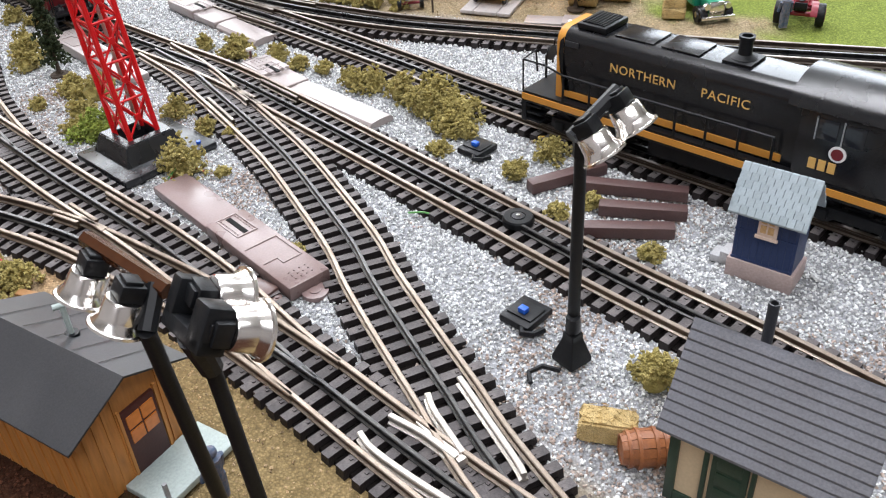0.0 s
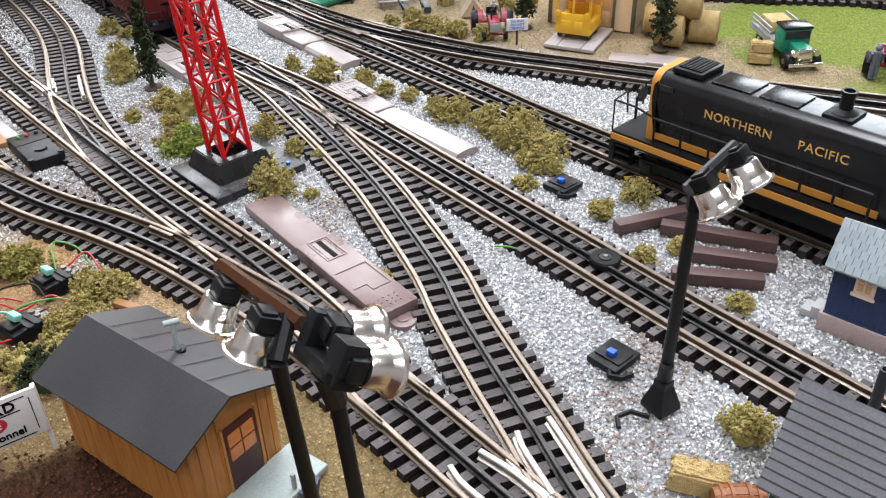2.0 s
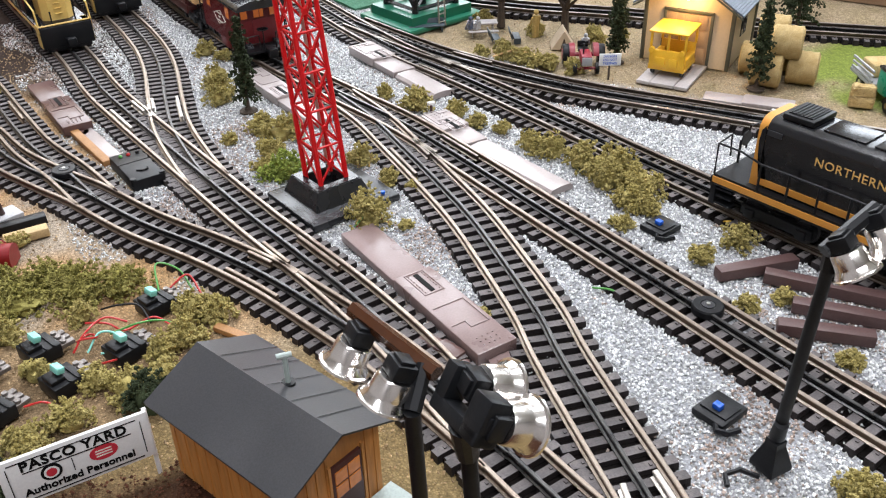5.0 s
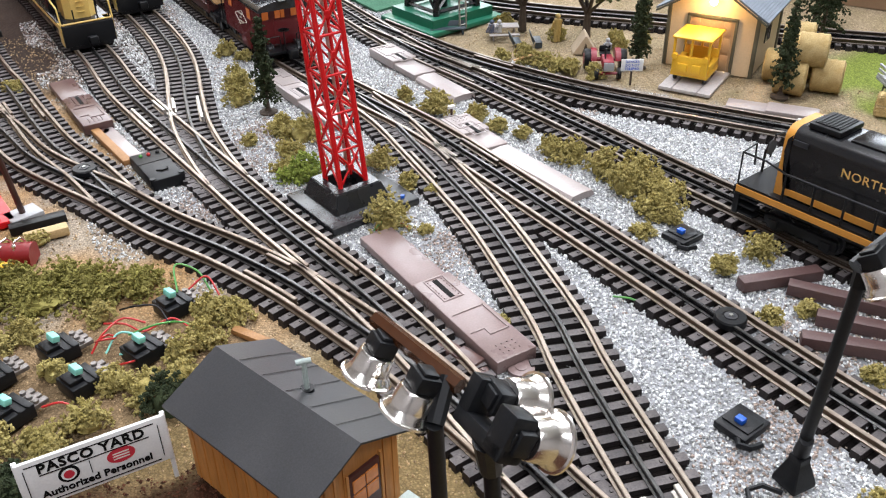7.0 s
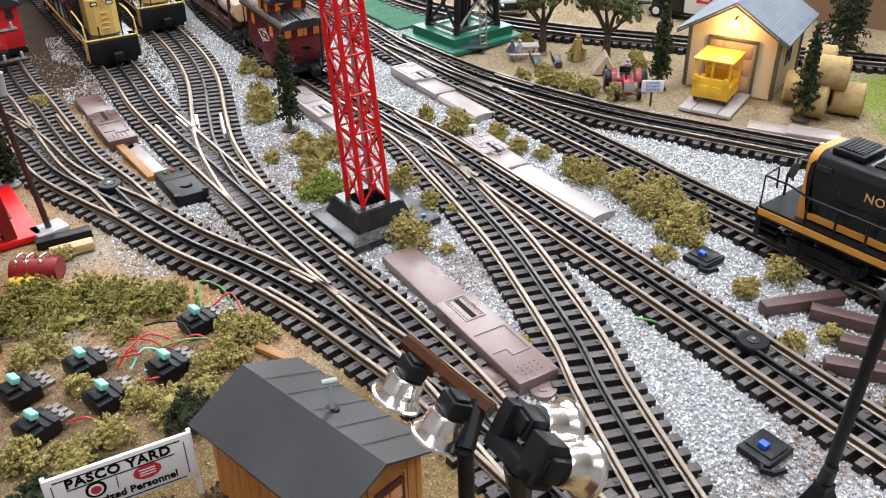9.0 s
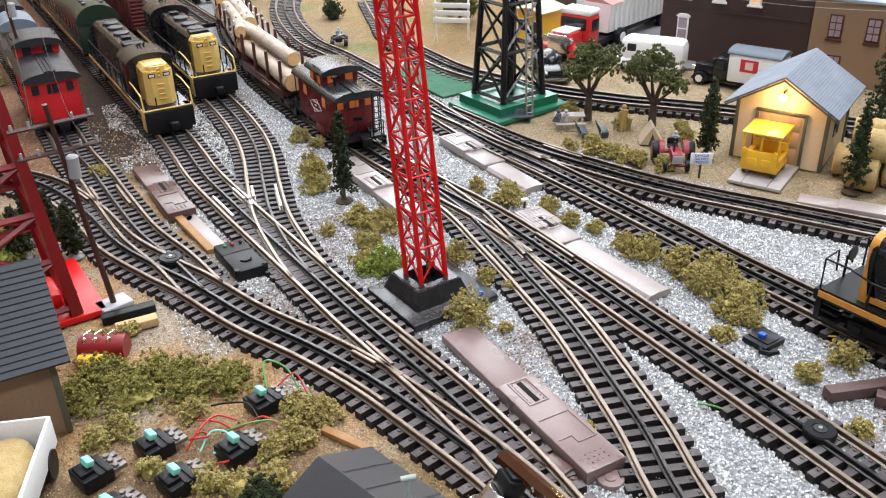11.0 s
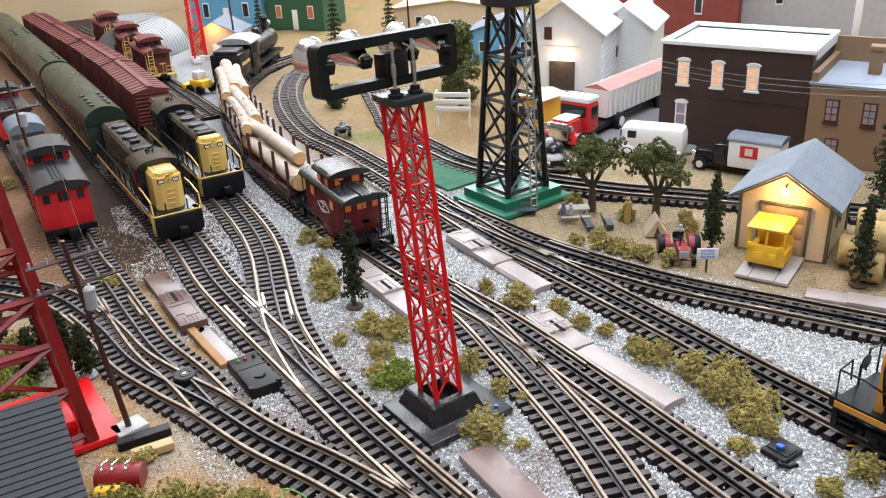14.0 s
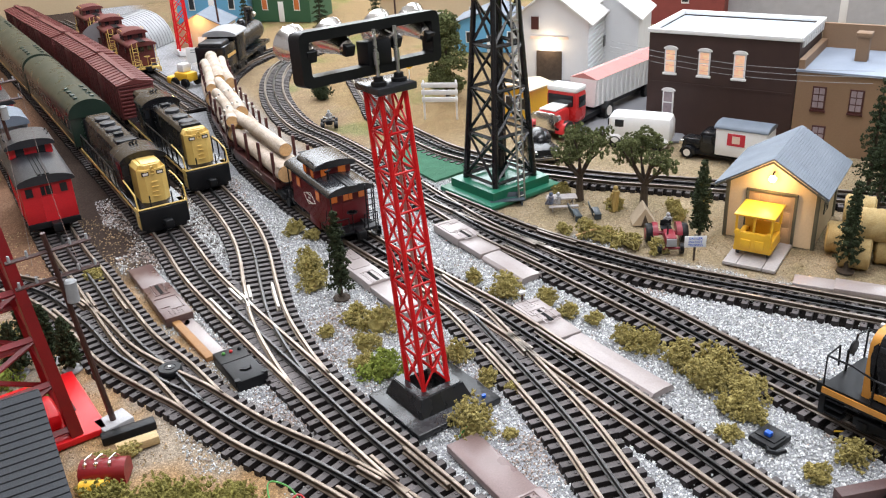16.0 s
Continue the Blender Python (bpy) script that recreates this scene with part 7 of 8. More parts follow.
def picnic():
    th = thing("picnic_table", pose(.775, 1.195, 0, 0, 0, -25), "pale wooden picnic table with benches", "table")
    part("tabletop", mesh(box(-.018, .018, -.008, .008, .0135, .0150, .0003)), mat_plank, th)
    for s in (-1, 1):
        part("bench", mesh(box(-.018, .018, s * .015 - .003, s * .015 + .003, .007, .0082, .0003)), mat_plank, th)
        part("leg", mesh(rod((s * .013, -.013, 0), (s * .013, .004, .0135), .0008, seg=6), rod((s * .013, .013, 0), (s * .013, -.004, .0135), .0008, seg=6)), mat_plank, th)
    for x, y, w in ((.772, 1.158, 70), (.795, 1.150, 65)):
        b = thing("lawn_bench", pose(x, y, 0, 0, 0, w), "dark slate-blue slatted lawn bench", "bench", "lawn benches")
        part("seat", mesh(box(-.012, .012, -.004, .004, .006, .0072, .0003)), mat_bench, b)
        part("backrest", mesh(box(-.012, .012, .004, .0052, .0072, .017, .0003, pose(0, 0, 0, -14))), mat_bench, b)
        for s in (-1, 1):
            part("leg", mesh(box(s * .010 - .0008, s * .010 + .0008, -.004, .004, 0, .006)), mat_bench, b)
    b = thing("lawn_bench", pose(.722, 1.238, 0, 0, 0, -20), "dark slate-blue slatted lawn bench", "bench", "lawn benches")
    part("seat", mesh(box(-.022, .022, -.005, .005, .006, .0075, .0004)), mat_bench, b)
    part("backrest", mesh(box(-.022, .022, .005, .0062, .007, .016, .0004, pose(0, 0, 0, -20))), mat_bench, b)
    for s in (-1, 1):
        part("leg", mesh(box(s * .018 - .001, s * .018 + .001, -.005, .005, 0, .006)), mat_bench, b)
    t = thing("tent", pose(.832, 1.108, 0, 0, 0, -30), "small tan canvas ridge tent", "tent")
    part("canvas", mesh(slab([(-.014, 0), (.014, 0), (.0006, .021), (-.0006, .021)], -.014, .014, ALONG)), mat("canvas", (.46, .37, .26), .9, 0, .2, 60, 800, .2), t)
    part("flap", mesh(slab([(-.004, 0), (.005, 0), (.0, .014)], -.0146, -.0141, ALONG)), TRUNK, t)
    tagged(part("hose", mesh(tube(glide([(.735, 1.105, .006), (.758, 1.095, .012), (.775, 1.07, .008), (.778, 1.05, .002)], .003), .0012)), LOG_END), "tan hose lying over the bushes", "hose")


mat_bench = mat("dark_slate_blue", (.035, .050, .062), .5, 0, .2, 60, 800, .1)
picnic()


# ---- black tower on a green base ----
def water_tower():
    th = thing("lattice_tower", pose(.742, 1.292, 0, 0, 0, 12), "tall black lattice tower with ladder on a green base", "tower")
    part("base", mesh(box(-.060, .060, -.052, .052, 0, .007, .0025), slab([(-.048, -.042), (.048, -.042), (.048, .042), (-.048, .042)], .007, .018)), GREEN_BASE, th, "green moulded base")
    z0, z1 = .018, .256
    def corner(k, z):
        s = (z - z0) / (z1 - z0)
        h = .033 + (.019 - .033) * s
        sx, sy = ((-1, -1), (1, -1), (1, 1), (-1, 1))[k % 4]
        return Vector((sx * h, sy * h * .88, z))
    for k in range(4):
        part("leg", mesh(rod(corner(k, z0), corner(k, z1), .0042, .0034, 8)), BLACK_PAINT, th)
    zs = [z0 + .004, .080, .138, .192, .246]
    for za, zb in zip(zs, zs[1:]):
        for k in range(4):
            bm = bmesh.new()
            rod(corner(k, za), corner(k + 1, zb), .0021, seg=4)(bm)
            rod(corner(k + 1, za), corner(k, zb), .0021, seg=4)(bm)
            rod(corner(k, za), corner(k + 1, za), .0026, seg=4)(bm)
            part("brace", bm, BLACK_PAINT, th)
    part("riser_pipe", mesh(rod((0, 0, z0), (0, 0, z1), .007, seg=16)), BLACK_PAINT, th)
    part("deck", mesh(lathe([(.030, .252), (.036, .254), (.037, .264), (.030, .266)], 20)), GREY_BLACK, th)
    for k in range(10):
        a = k * .628
        part("rail_post", mesh(rod((.036 * math.cos(a), .036 * math.sin(a), .262), (.036 * math.cos(a), .036 * math.sin(a), .29), .001, seg=6)), BLACK_PAINT, th)
    part("tank", mesh(lathe([(.030, .266), (.030, .34), (.002, .365)], 24)), GREEN_BASE, th)
    lad = part("ladder", mesh(rod((-.016, -.054, .004), (-.005, -.031, .256), .0012, seg=6), rod((-.006, -.054, .004), (.005, -.031, .256), .0012, seg=6)), STEEL, th, "pale grey ladder")
    for k in range(26):
        s = (k + .5) / 26
        part("rung", mesh(rod(Vector((-.016, -.054, .004)).lerp(Vector((-.005, -.031, .256)), s), Vector((-.006, -.054, .004)).lerp(Vector((.005, -.031, .256)), s), .0008, seg=6)), STEEL, lad)


water_tower()
ROAD_MAT = ROAD
tagged(part("grass_mat", mesh(slab([(.665, 1.50), (.68, 1.36), (.76, 1.38), (.735, 1.52)], 0, .003)), mat("teal_turf", (.03, .13, .07), .95, 0, .4, 90, 900, .8)), "teal green turf mat beside the tower", "turf", kind="structure")


# ---- left side: red lattice gantry, pole, shingled building ----
def gantry():
    th = thing("lattice_gantry", pose(.140, 1.035, 0, 0, 0, 10), "dark red steel lattice tower on a bright red base", "gantry")
    part("base_plate", mesh(box(-.075, .064, -.052, .056, 0, .006, .0015)), RED, th, "bright red base plate")
    part("motor_cover", mesh(box(-.02, .036, -.034, .006, .006, .022, .006)), RED, th)
    part("label_plate", mesh(box(.040, .050, -.012, .018, .006, .0066)), BLACK, th, "black and white data label")
    for k in range(6):
        part("label_bar", mesh(box(.0415, .0485, -.010 + .0045 * k, -.0075 + .0045 * k, .0066, .0069)), OFFWHITE, th)
    def corner(k, z):
        s = z / .30
        sx, sy = ((-1, -1), (1, -1), (1, 1), (-1, 1))[k % 4]
        return Vector((-.005 + sx * (.046 - .024 * s), -.006 + sy * (.040 - .020 * s), z))
    for k in range(4):
        a, b = corner(k, .006), corner(k, .30)
        part("leg", mesh(rod(a, b, .0066, .0045, 4)), mat_dark_red, th)
    zs = (.012, .055, .095, .135, .175, .215, .255)
    for za, zb in zip(zs, zs[1:]):
        for k in range(4):
            bm = bmesh.new()
            rod(corner(k, za), corner(k + 1, za), .0030, seg=4)(bm)
            rod(corner(k, za), corner(k + 1, zb), .0024, seg=4)(bm)
            part("brace", bm, mat_dark_red, th)


mat_dark_red = mat("dark_red_enamel", (0.22, 0.007, 0.011), .36, 0, .2, 60, 900, .05)
gantry()


def line_pole(x, y, lean, top, label):
    th = thing("utility_pole", pose(x, y, 0), label, "utility pole", "utility poles")
    part("foot", mesh(box(-.013, .013, -.010, .010, 0, .006, .0008, pose(0, 0, 0, 0, 0, 20))), CONCRETE, th)
    tip = Vector((lean[0], lean[1], top))
    part("pole", mesh(rod((0, 0, .004), tip, .0026, .0018, 10)), mat_pole, th)
    for k, s in enumerate((.80, .92)):
        c = tip * s
        d = Vector((.97, .24, 0)) * .030
        part("cross_arm", mesh(rod(c - d, c + d, .0016, seg=4)), mat_pole, th)
        for t in (-.9, -.5, .5, .9):
            part("insulator", mesh(rod(c + d * t, c + d * t + Vector((0, 0, .005)), .0012, .0009, 8)), GREY, th)
    part("transformer", mesh(rod(tip * .68 + Vector((.004, -.002, 0)), tip * .68 + Vector((.0045, -.002, .016)), .0045, seg=14), rod(tip * .68 + Vector((.0045, -.002, .016)), tip * .68 + Vector((.0045, -.002, .0175)), .0050, .003, 14)), GREY, th)
    return th


mat_pole = mat("brown_plastic_pole", (0.055, 0.022, 0.018), .4, 0, .2, 80, 900, .06)
line_pole(.217, 1.003, (-.015, -.024), .185, "brown line pole with cross arms and grey transformer")
line_pole(.185, 1.560, (-.012, -.01), .19, "brown line pole with cross arms and grey transformer")
line_pole(.640, 2.42, (-.004, -.004), .20, "brown line pole with cross arms and grey transformer")
line_pole(1.03, 2.30, (-.004, -.004), .20, "brown line pole with cross arms and grey transformer")
for k in range(2):
    a, b = Vector((.175 + .03 * k, 1.54, .175)), Vector((.190 + .03 * k, .985, .160))
    pts = [a.lerp(b, i / 14) - Vector((0, 0, .045 * math.sin(math.pi * i / 14))) for i in range(15)]
    tagged(part("line_wire", mesh(tube(pts, .00022, 5)), mat_pole), "thin slack line wire between poles", "wire", "line wires")
for k in range(3):
    a, b = Vector((1.01, 1.43, .135 - .008 * k)), Vector((1.18, 1.10, .128 - .008 * k))
    pts = [a.lerp(b, i / 10) - Vector((0, 0, .012 * math.sin(math.pi * i / 10))) for i in range(11)]
    tagged(part("line_wire", mesh(tube(pts, .0003, 5)), GREY), "thin pale line wire before the building", "wire", "line wires")


def left_building():
    th = thing("freight_house", pose(.080, .905, 0, 0, 0, 95), "brown building with dark grey shingle roof", "building")
    gable_house(th, .120, .175, .058, .100, .010, TAN_WALL, mat_shingle_dark, roof_t=.0015)
    for side in (-1, 1):
        for k in range(16):
            t = (k + .3) / 16
            part("shingle_course", mesh(slab([(side * .07 * t, .1016 - .042 * t), (side * .07 * (t + .058), .1016 - .042 * (t + .058)), (side * .07 * (t + .058), .1026 - .042 * (t + .058)), (side * .07 * t, .1019 - .042 * t)], -.0972, .0972, ALONG)), mat_shingle_dark, th)
    for sx in (-1, 1):
        part("corner_board", mesh(box(sx * .0602 - .002, sx * .0602 + .002, -.0885, -.0845, 0, .062, .0003)), mat_trim_olive, th)


left_building()


def left_clutter():
    th = thing("winch", pose(.203, .936, 0, 0, 0, -22), "dark red toy winch box with chromed fittings", "winch")
    part("body", mesh(slab([(-.010, 0), (.010, 0), (.010, .008)] + [(.010 * math.cos(radians(a)), .008 + .008 * math.sin(radians(a))) for a in range(20, 170, 20)] + [(-.010, .008)], -.017, .017, SIDEWAYS)), mat_dark_red, th)
    part("tank", mesh(rod((-.014, -.016, .005), (.006, -.016, .005), .0052, seg=16)), YELLOW, th)
    for x in (-.012, -.004, .006):
        part("fitting", mesh(tube([(x, -.006, .013), (x, -.002, .019), (x + .003, .004, .019), (x + .004, .008, .014)], .0008), ball((x, -.004, .0165), .0018)), CHROME, th)
    for a, b, m, n in (((.205, .982), (.247, .985), BLACK, "black plastic bar lying on sand"), ((.214, .962), (.246, .964), mat_plank_tan, "pale raw timber block lying on sand")):
        p, q = Vector((*a, 0)), Vector((*b, 0))
        d = q - p
        tagged(part("timber_block", mesh(box(-d.length / 2, d.length / 2, -.005, .005, 0, .007, .0006)), m), n, "block", "loose blocks").matrix_world = Matrix.Translation((p + q) / 2) @ pose(0, 0, 0, 0, 0, math.degrees(math.atan2(d.y, d.x)))
    t = thing("dump_truck", pose(.130, .782, 0, 0, 0, 165), "white toy dump truck with a sand load", "truck")
    part("cab", mesh(box(-.021, .021, .030, .062, .010, .046, .005)), WHITE, t)
    part("windscreen", mesh(box(-.017, .017, .0615, .0632, .028, .040, .001)), GLASS_DARK, t)
    part("chassis", mesh(box(-.015, .015, -.05, .06, .007, .012)), BLACK, t)
    for s in (-1, 1):
        part("bed_side", mesh(box(s * .021 - .0012, s * .021 + .0012, -.052, .028, .013, .034, .0006)), WHITE, t)
        for y in (-.034, .046):
            part("wheel", mesh(lathe([(.003, -.004), (.0095, -.004), (.0102, 0), (.0095, .004), (.003, .004)], 20, Matrix.Translation((s * .019, y, .0102)) @ pose(0, 0, 0, 0, 90, 0))), BLACK, t)
    part("tailgate", mesh(box(-.021, .021, -.0525, -.0505, .013, .034, .0006)), WHITE, t)
    part("headboard", mesh(box(-.021, .021, .0275, .0295, .013, .038, .0006)), WHITE, t)
    part("sand_load", mesh(ball((0, -.012, .020), .02, 3, (.95, 1.8, .75))), HAY, t)


mat_plank_tan = mat("raw_timber", (.50, .36, .18), .7, 0, .25, 60, 700, .2)
left_clutter()
cover(((.862, .906), (.915, .838), .024), TAUPE_PLATE, "dusty taupe cover plate beside the siding", slot=False, h=.006)


# ---- town behind ----
def town_block():
    a, b = Vector((1.050, 1.385, 0)), Vector((1.160, 1.205, 0))
    d = (b - a).normalized()
    yaw = math.degrees(math.atan2(d.y, d.x))
    w = (b - a).length
    m = Matrix.Translation((a + b) / 2) @ pose(0, 0, 0, 0, 0, yaw)
    th = thing("brick_building", m, "two-storey dark brown building with arched lit windows", "building", "town buildings")
    h, depth = .150, .150
    part("front_wall", mesh(box(-w / 2, w / 2, 0, .003, 0, h)), BROWN_BRICK, th)
    part("back_wall", mesh(box(-w / 2, w / 2, depth - .003, depth, 0, h)), BROWN_BRICK, th)
    for s in (-1, 1):
        part("side_wall", mesh(box(s * w / 2 - (.003 if s > 0 else 0), s * w / 2 + (0 if s > 0 else .003), .003, depth - .003, 0, h)), BROWN_BRICK, th)
    part("roof", mesh(box(-w / 2 + .003, w / 2 - .003, .003, depth - .003, h - .006, h - .002)), PALE_ROOF, th)
    for y0, y1, x0, x1 in ((-.003, .004, -w / 2 - .003, w / 2 + .003), (depth - .004, depth + .003, -w / 2 - .003, w / 2 + .003), (.004, depth - .004, -w / 2 - .003, -w / 2 + .004), (.004, depth - .004, w / 2 - .004, w / 2 + .003)):
        part("cornice", mesh(box(x0, x1, y0, y1, h, h + .006, .001)), WHITE, th)
    part("ledge", mesh(box(-w / 2 + .004, w / 2 - .004, -.0012, 0, .0765, .079)), BROWN_BRICK, th)
    for k in range(9):
        part("cornice_bracket", mesh(box(w / 2, w / 2 + .003, .012 + .015 * k, .020 + .015 * k, h - .010, h, .0006)), WHITE, th)
    for x, z, lit in ((-.072, .092, 1), (-.022, .092, 1), (.028, .092, 1), (-.072, .030, 0)):
        wdw = part("window", mesh(box(x - .0085, x + .0085, -.002, .0, z, z + .036, .0005), box(x - .0105, x + .0105, -.0035, 0, z - .002, z + .001, .0005), slab([(x + .0105 * math.cos(radians(t)), z + .036 + .0045 * math.sin(radians(t))) for t in range(0, 181, 20)], 0, .0035, UPRIGHT)), WHITE, th, "white arched window frame")
        for j in range(2):
            part("pane", mesh(box(x - .0062, x + .0062, -.0026, -.0018, z + .003 + j * .0165, z + .0175 + j * .0165)), GLASS_PALE if lit else mat_pane_mauve, wdw)
    # tan neighbour
    m2 = m @ pose(w / 2 + .088, -.006, 0)
    t2 = thing("brick_building", m2, "tan two-storey building with slate roof and chimney", "building", "town buildings")
    part("wall", mesh(box(-.086, .25, 0, .15, 0, .112)), TAN_WALL, t2)
    part("roof", mesh(slab([(-.088, -.003), (.252, -.003), (.252, .153), (-.088, .153)], .112, .115)), SLATE_ROOF, t2)
    part("chimney", mesh(box(-.028, -.012, .070, .086, .115, .150, .0008), box(-.030, -.010, .068, .088, .148, .154, .0008)), TAN_WALL, t2)
    part("parapet", mesh(box(-.086, -.078, .0, .15, .115, .128), box(-.086, .25, .146, .153, .115, .150)), TAN_WALL, t2)
    for x, z in ((-.055, .062), (-.008, .062), (.045, .062), (.10, .062), (-.050, .008)):
        wdw = part("window", mesh(box(x - .009, x + .009, -.0015, .0, z, z + .032, .0004), box(x - .010, x + .010, -.003, 0, z - .003, z, .0004)), MAROON_DARK, t2)
        for i in range(2):
            for j in range(3):
                part("pane", mesh(box(x - .0072 + i * .0075, x - .0008 + i * .0075, -.0021, -.0014, z + .003 + j * .0095, z + .011 + j * .0095)), mat_pane_mauve, wdw)


PALE_ROOF = mat("pale_blue_flat_roof", (.62, .70, .76), .6, 0, .1, 20, 600, .05)
SLATE_ROOF = mat("slate_blue_roof", (.27, .32, .40), .5, 0, .15, 20, 600, .05)
mat_pane_mauve = mat("dull_pane", (.30, .24, .26), .2, 0, .2, 60, 300, 0)
town_block()
tagged(part("road", mesh(slab([(.90, 1.60), (.93, 1.49), (1.02, 1.33), (1.07, 1.30), (1.10, 1.40), (1.30, 1.62), (1.15, 1.78)], 0, .0025)), ROAD), "grey model street between buildings", "road", kind="structure")


def barn():
    th = thing("white_barn", pose(1.175, 1.800, 0, 0, 0, -48), "white clapboard barn with a lit lamp over its door", "barn", "town buildings")
    gable_house(th, .145, .22, .105, .165, .010, WHITE_BOARD, WHITE, roof_t=.003)
    for k in range(12):
        part("clapboard", mesh(box(-.0745, -.0725, -.11, .11, .004 + .0085 * k, .0055 + .0085 * k)), WHITE_BOARD, th)
        part("clapboard", mesh(box(.0725, .0745, -.11, .11, .004 + .0085 * k, .0055 + .0085 * k)), WHITE_BOARD, th)
    part("doorway", mesh(box(-.024, .024, -.1125, -.1095, .0, .056)), TRUNK, th, "dark open doorway")
    part("loft_hatch", mesh(box(-.034, -.020, -.1125, -.1095, .095, .118)), MAROON_DARK, th)
    part("name_bar", mesh(box(-.036, .036, -.1122, -.1096, .078, .083)), mat_pink_light, th)
    part("lamp", mesh(ball((0, -.1145, .068), .003)), BULB, th)
    part("window", mesh(box(.0742, .0756, .010, .024, .040, .060)), GLASS_DARK, th)
    p = pose(1.175, 1.800, 0, 0, 0, -48) @ Vector((0, -.124, .068))
    point_lamp("barn_bulb_light", p, .10, (1, .75, .5), .004)
    wing = thing("barn_wing", pose(1.30, 1.80, 0, 0, 0, -48), "white clapboard barn wing", "barn", "town buildings")
    gable_house(wing, .11, .14, .090, .135, .008, WHITE_BOARD, WHITE, roof_t=.003)


WHITE_BOARD = mat("white_clapboard", (.66, .68, .70), .6, 0, .1, 40, 600, .08)
barn()


def truck_body(name, m, label, body, cab, cab_len=.03, length=.06, h=.04, box_label="", dark=False, box_mat=None, group="town vehicles"):
    th = thing(name, m, label, "truck", group)
    part("chassis", mesh(box(-.012, .012, -length, .036, .006, .010)), BLACK, th)
    part("cab", mesh(box(-.0145, .0145, -.004, .014, .008, .034, .004)), cab, th)
    part("hood", mesh(box(-.010, .010, .014, .036, .009, .023, .004)), cab, th)
    part("grille", mesh(box(-.009, .009, .0355, .0372, .008, .022, .001)), CHROME, th)
    part("windscreen", mesh(box(-.0115, .0115, .0135, .0148, .022, .031, .001)), GLASS_DARK, th)
    for s in (-1, 1):
        part("fender", mesh(slab([(.027 + .0095 * math.cos(radians(a)), .006 + .0085 * math.sin(radians(a))) for a in range(0, 181, 20)], s * .0125 - .0035, s * .0125 + .0035, SIDEWAYS)), cab, th)
        part("side_window", mesh(box(s * .0146 - .0004, s * .0146 + .0004, .0, .010, .021, .030, .0003)), GLASS_DARK, th)
        part("headlamp", mesh(rod((s * .0105, .034, .018), (s * .0105, .038, .018), .0028)), CHROME, th)
        for y in (.027, -length * .72):
            w = part("wheel", mesh(lathe([(.002, -.0028), (.0068, -.0028), (.0075, 0), (.0068, .0028), (.002, .0028)], 18, Matrix.Translation((s * .0140, y, .0075)) @ pose(0, 0, 0, 0, 90, 0))), BLACK, th)
            part("hubcap", mesh(rod((s * .0166, y, .0075), (s * .0172, y, .0075), .0042, seg=14)), OFFWHITE, w)
    if name == "semi_truck":
        part("cab_top", mesh(box(-.0140, .0140, -.0035, .0135, .0325, .0375, .002)), WHITE, th)
        part("hood_top", mesh(box(-.0075, .0075, .014, .034, .0225, .0240, .0006)), WHITE, th)
    if box_mat:
        part("cargo_box", mesh(box(-.017, .017, -length, -.005, .010, h, .0012)), box_mat, th)
        part("box_roof", mesh(slab([(-.018, h - .001)] + [(-x, z) for x, z in arch(.018, h, h + .005)] + [(.018, h - .001)], -length - .001, -.003, ALONG)), SLATE, th)
        for s in (-1, 1):
            part("picture_panel", mesh(box(s * .0172 - .0004, s * .0172 + .0004, -length * .62, -length * .30, h * .55, h * .88)), SIGN_RED, th, "faded red picture panel")
            part("picture_spot", mesh(box(s * .0175 - .0004, s * .0175 + .0004, -length * .53, -length * .39, h * .62, h * .82)), mat_pink_light, th)
    return th


truck_body("delivery_truck", pose(1.050, 1.232, 0, 0, 0, 29) @ Matrix.Scale(1.2, 4), "black vintage delivery truck with a white box body", None, BLACK_PAINT, box_mat=WHITE, length=.062, h=.042)
red_truck = truck_body("semi_truck", pose(.965, 1.465, 0, 0, 0, 115) @ Matrix.Scale(1.9, 4), "red and white semi truck towing a trailer", None, mat("truck_red", (.55, .03, .03), .3, 0, .1, 60, 900, .03), length=.05)


def trailer():
    th = thing("semi_trailer", pose(1.105, 1.528, 0, 0, 0, 113) @ Matrix.Scale(1.3, 4), "long white ribbed trailer with a faded red top", "trailer")
    part("body", mesh(slab([(-.016, .018), (.016, .018), (.019, .052), (-.019, .052)], -.09, .085, ALONG)), WHITE, th)
    part("cover", mesh(slab([(-.0195, .052), (.0195, .052), (0, .0585)], -.09, .085, ALONG)), mat("faded_red", (.50, .22, .20), .6, 0, .1, 60, 900, .05), th)
    for k in range(16):
        for s in (-1, 1):
            part("rib", mesh(box(s * .0185 - .0012, s * .0185 + .0012, -.085 + .011 * k, -.083 + .011 * k, .020, .052)), WHITE, th)
    for y in (-.062, -.044, .05, .066):
        for s in (-1, 1):
            part("wheel", mesh(lathe([(.002, -.003), (.008, -.003), (.0085, 0), (.008, .003), (.002, .003)], 18, Matrix.Translation((s * .0145, y, .0085)) @ pose(0, 0, 0, 0, 90, 0))), BLACK, th)
    part("axle_frame", mesh(box(-.010, .010, -.08, .08, .010, .018)), BLACK, th)


trailer()


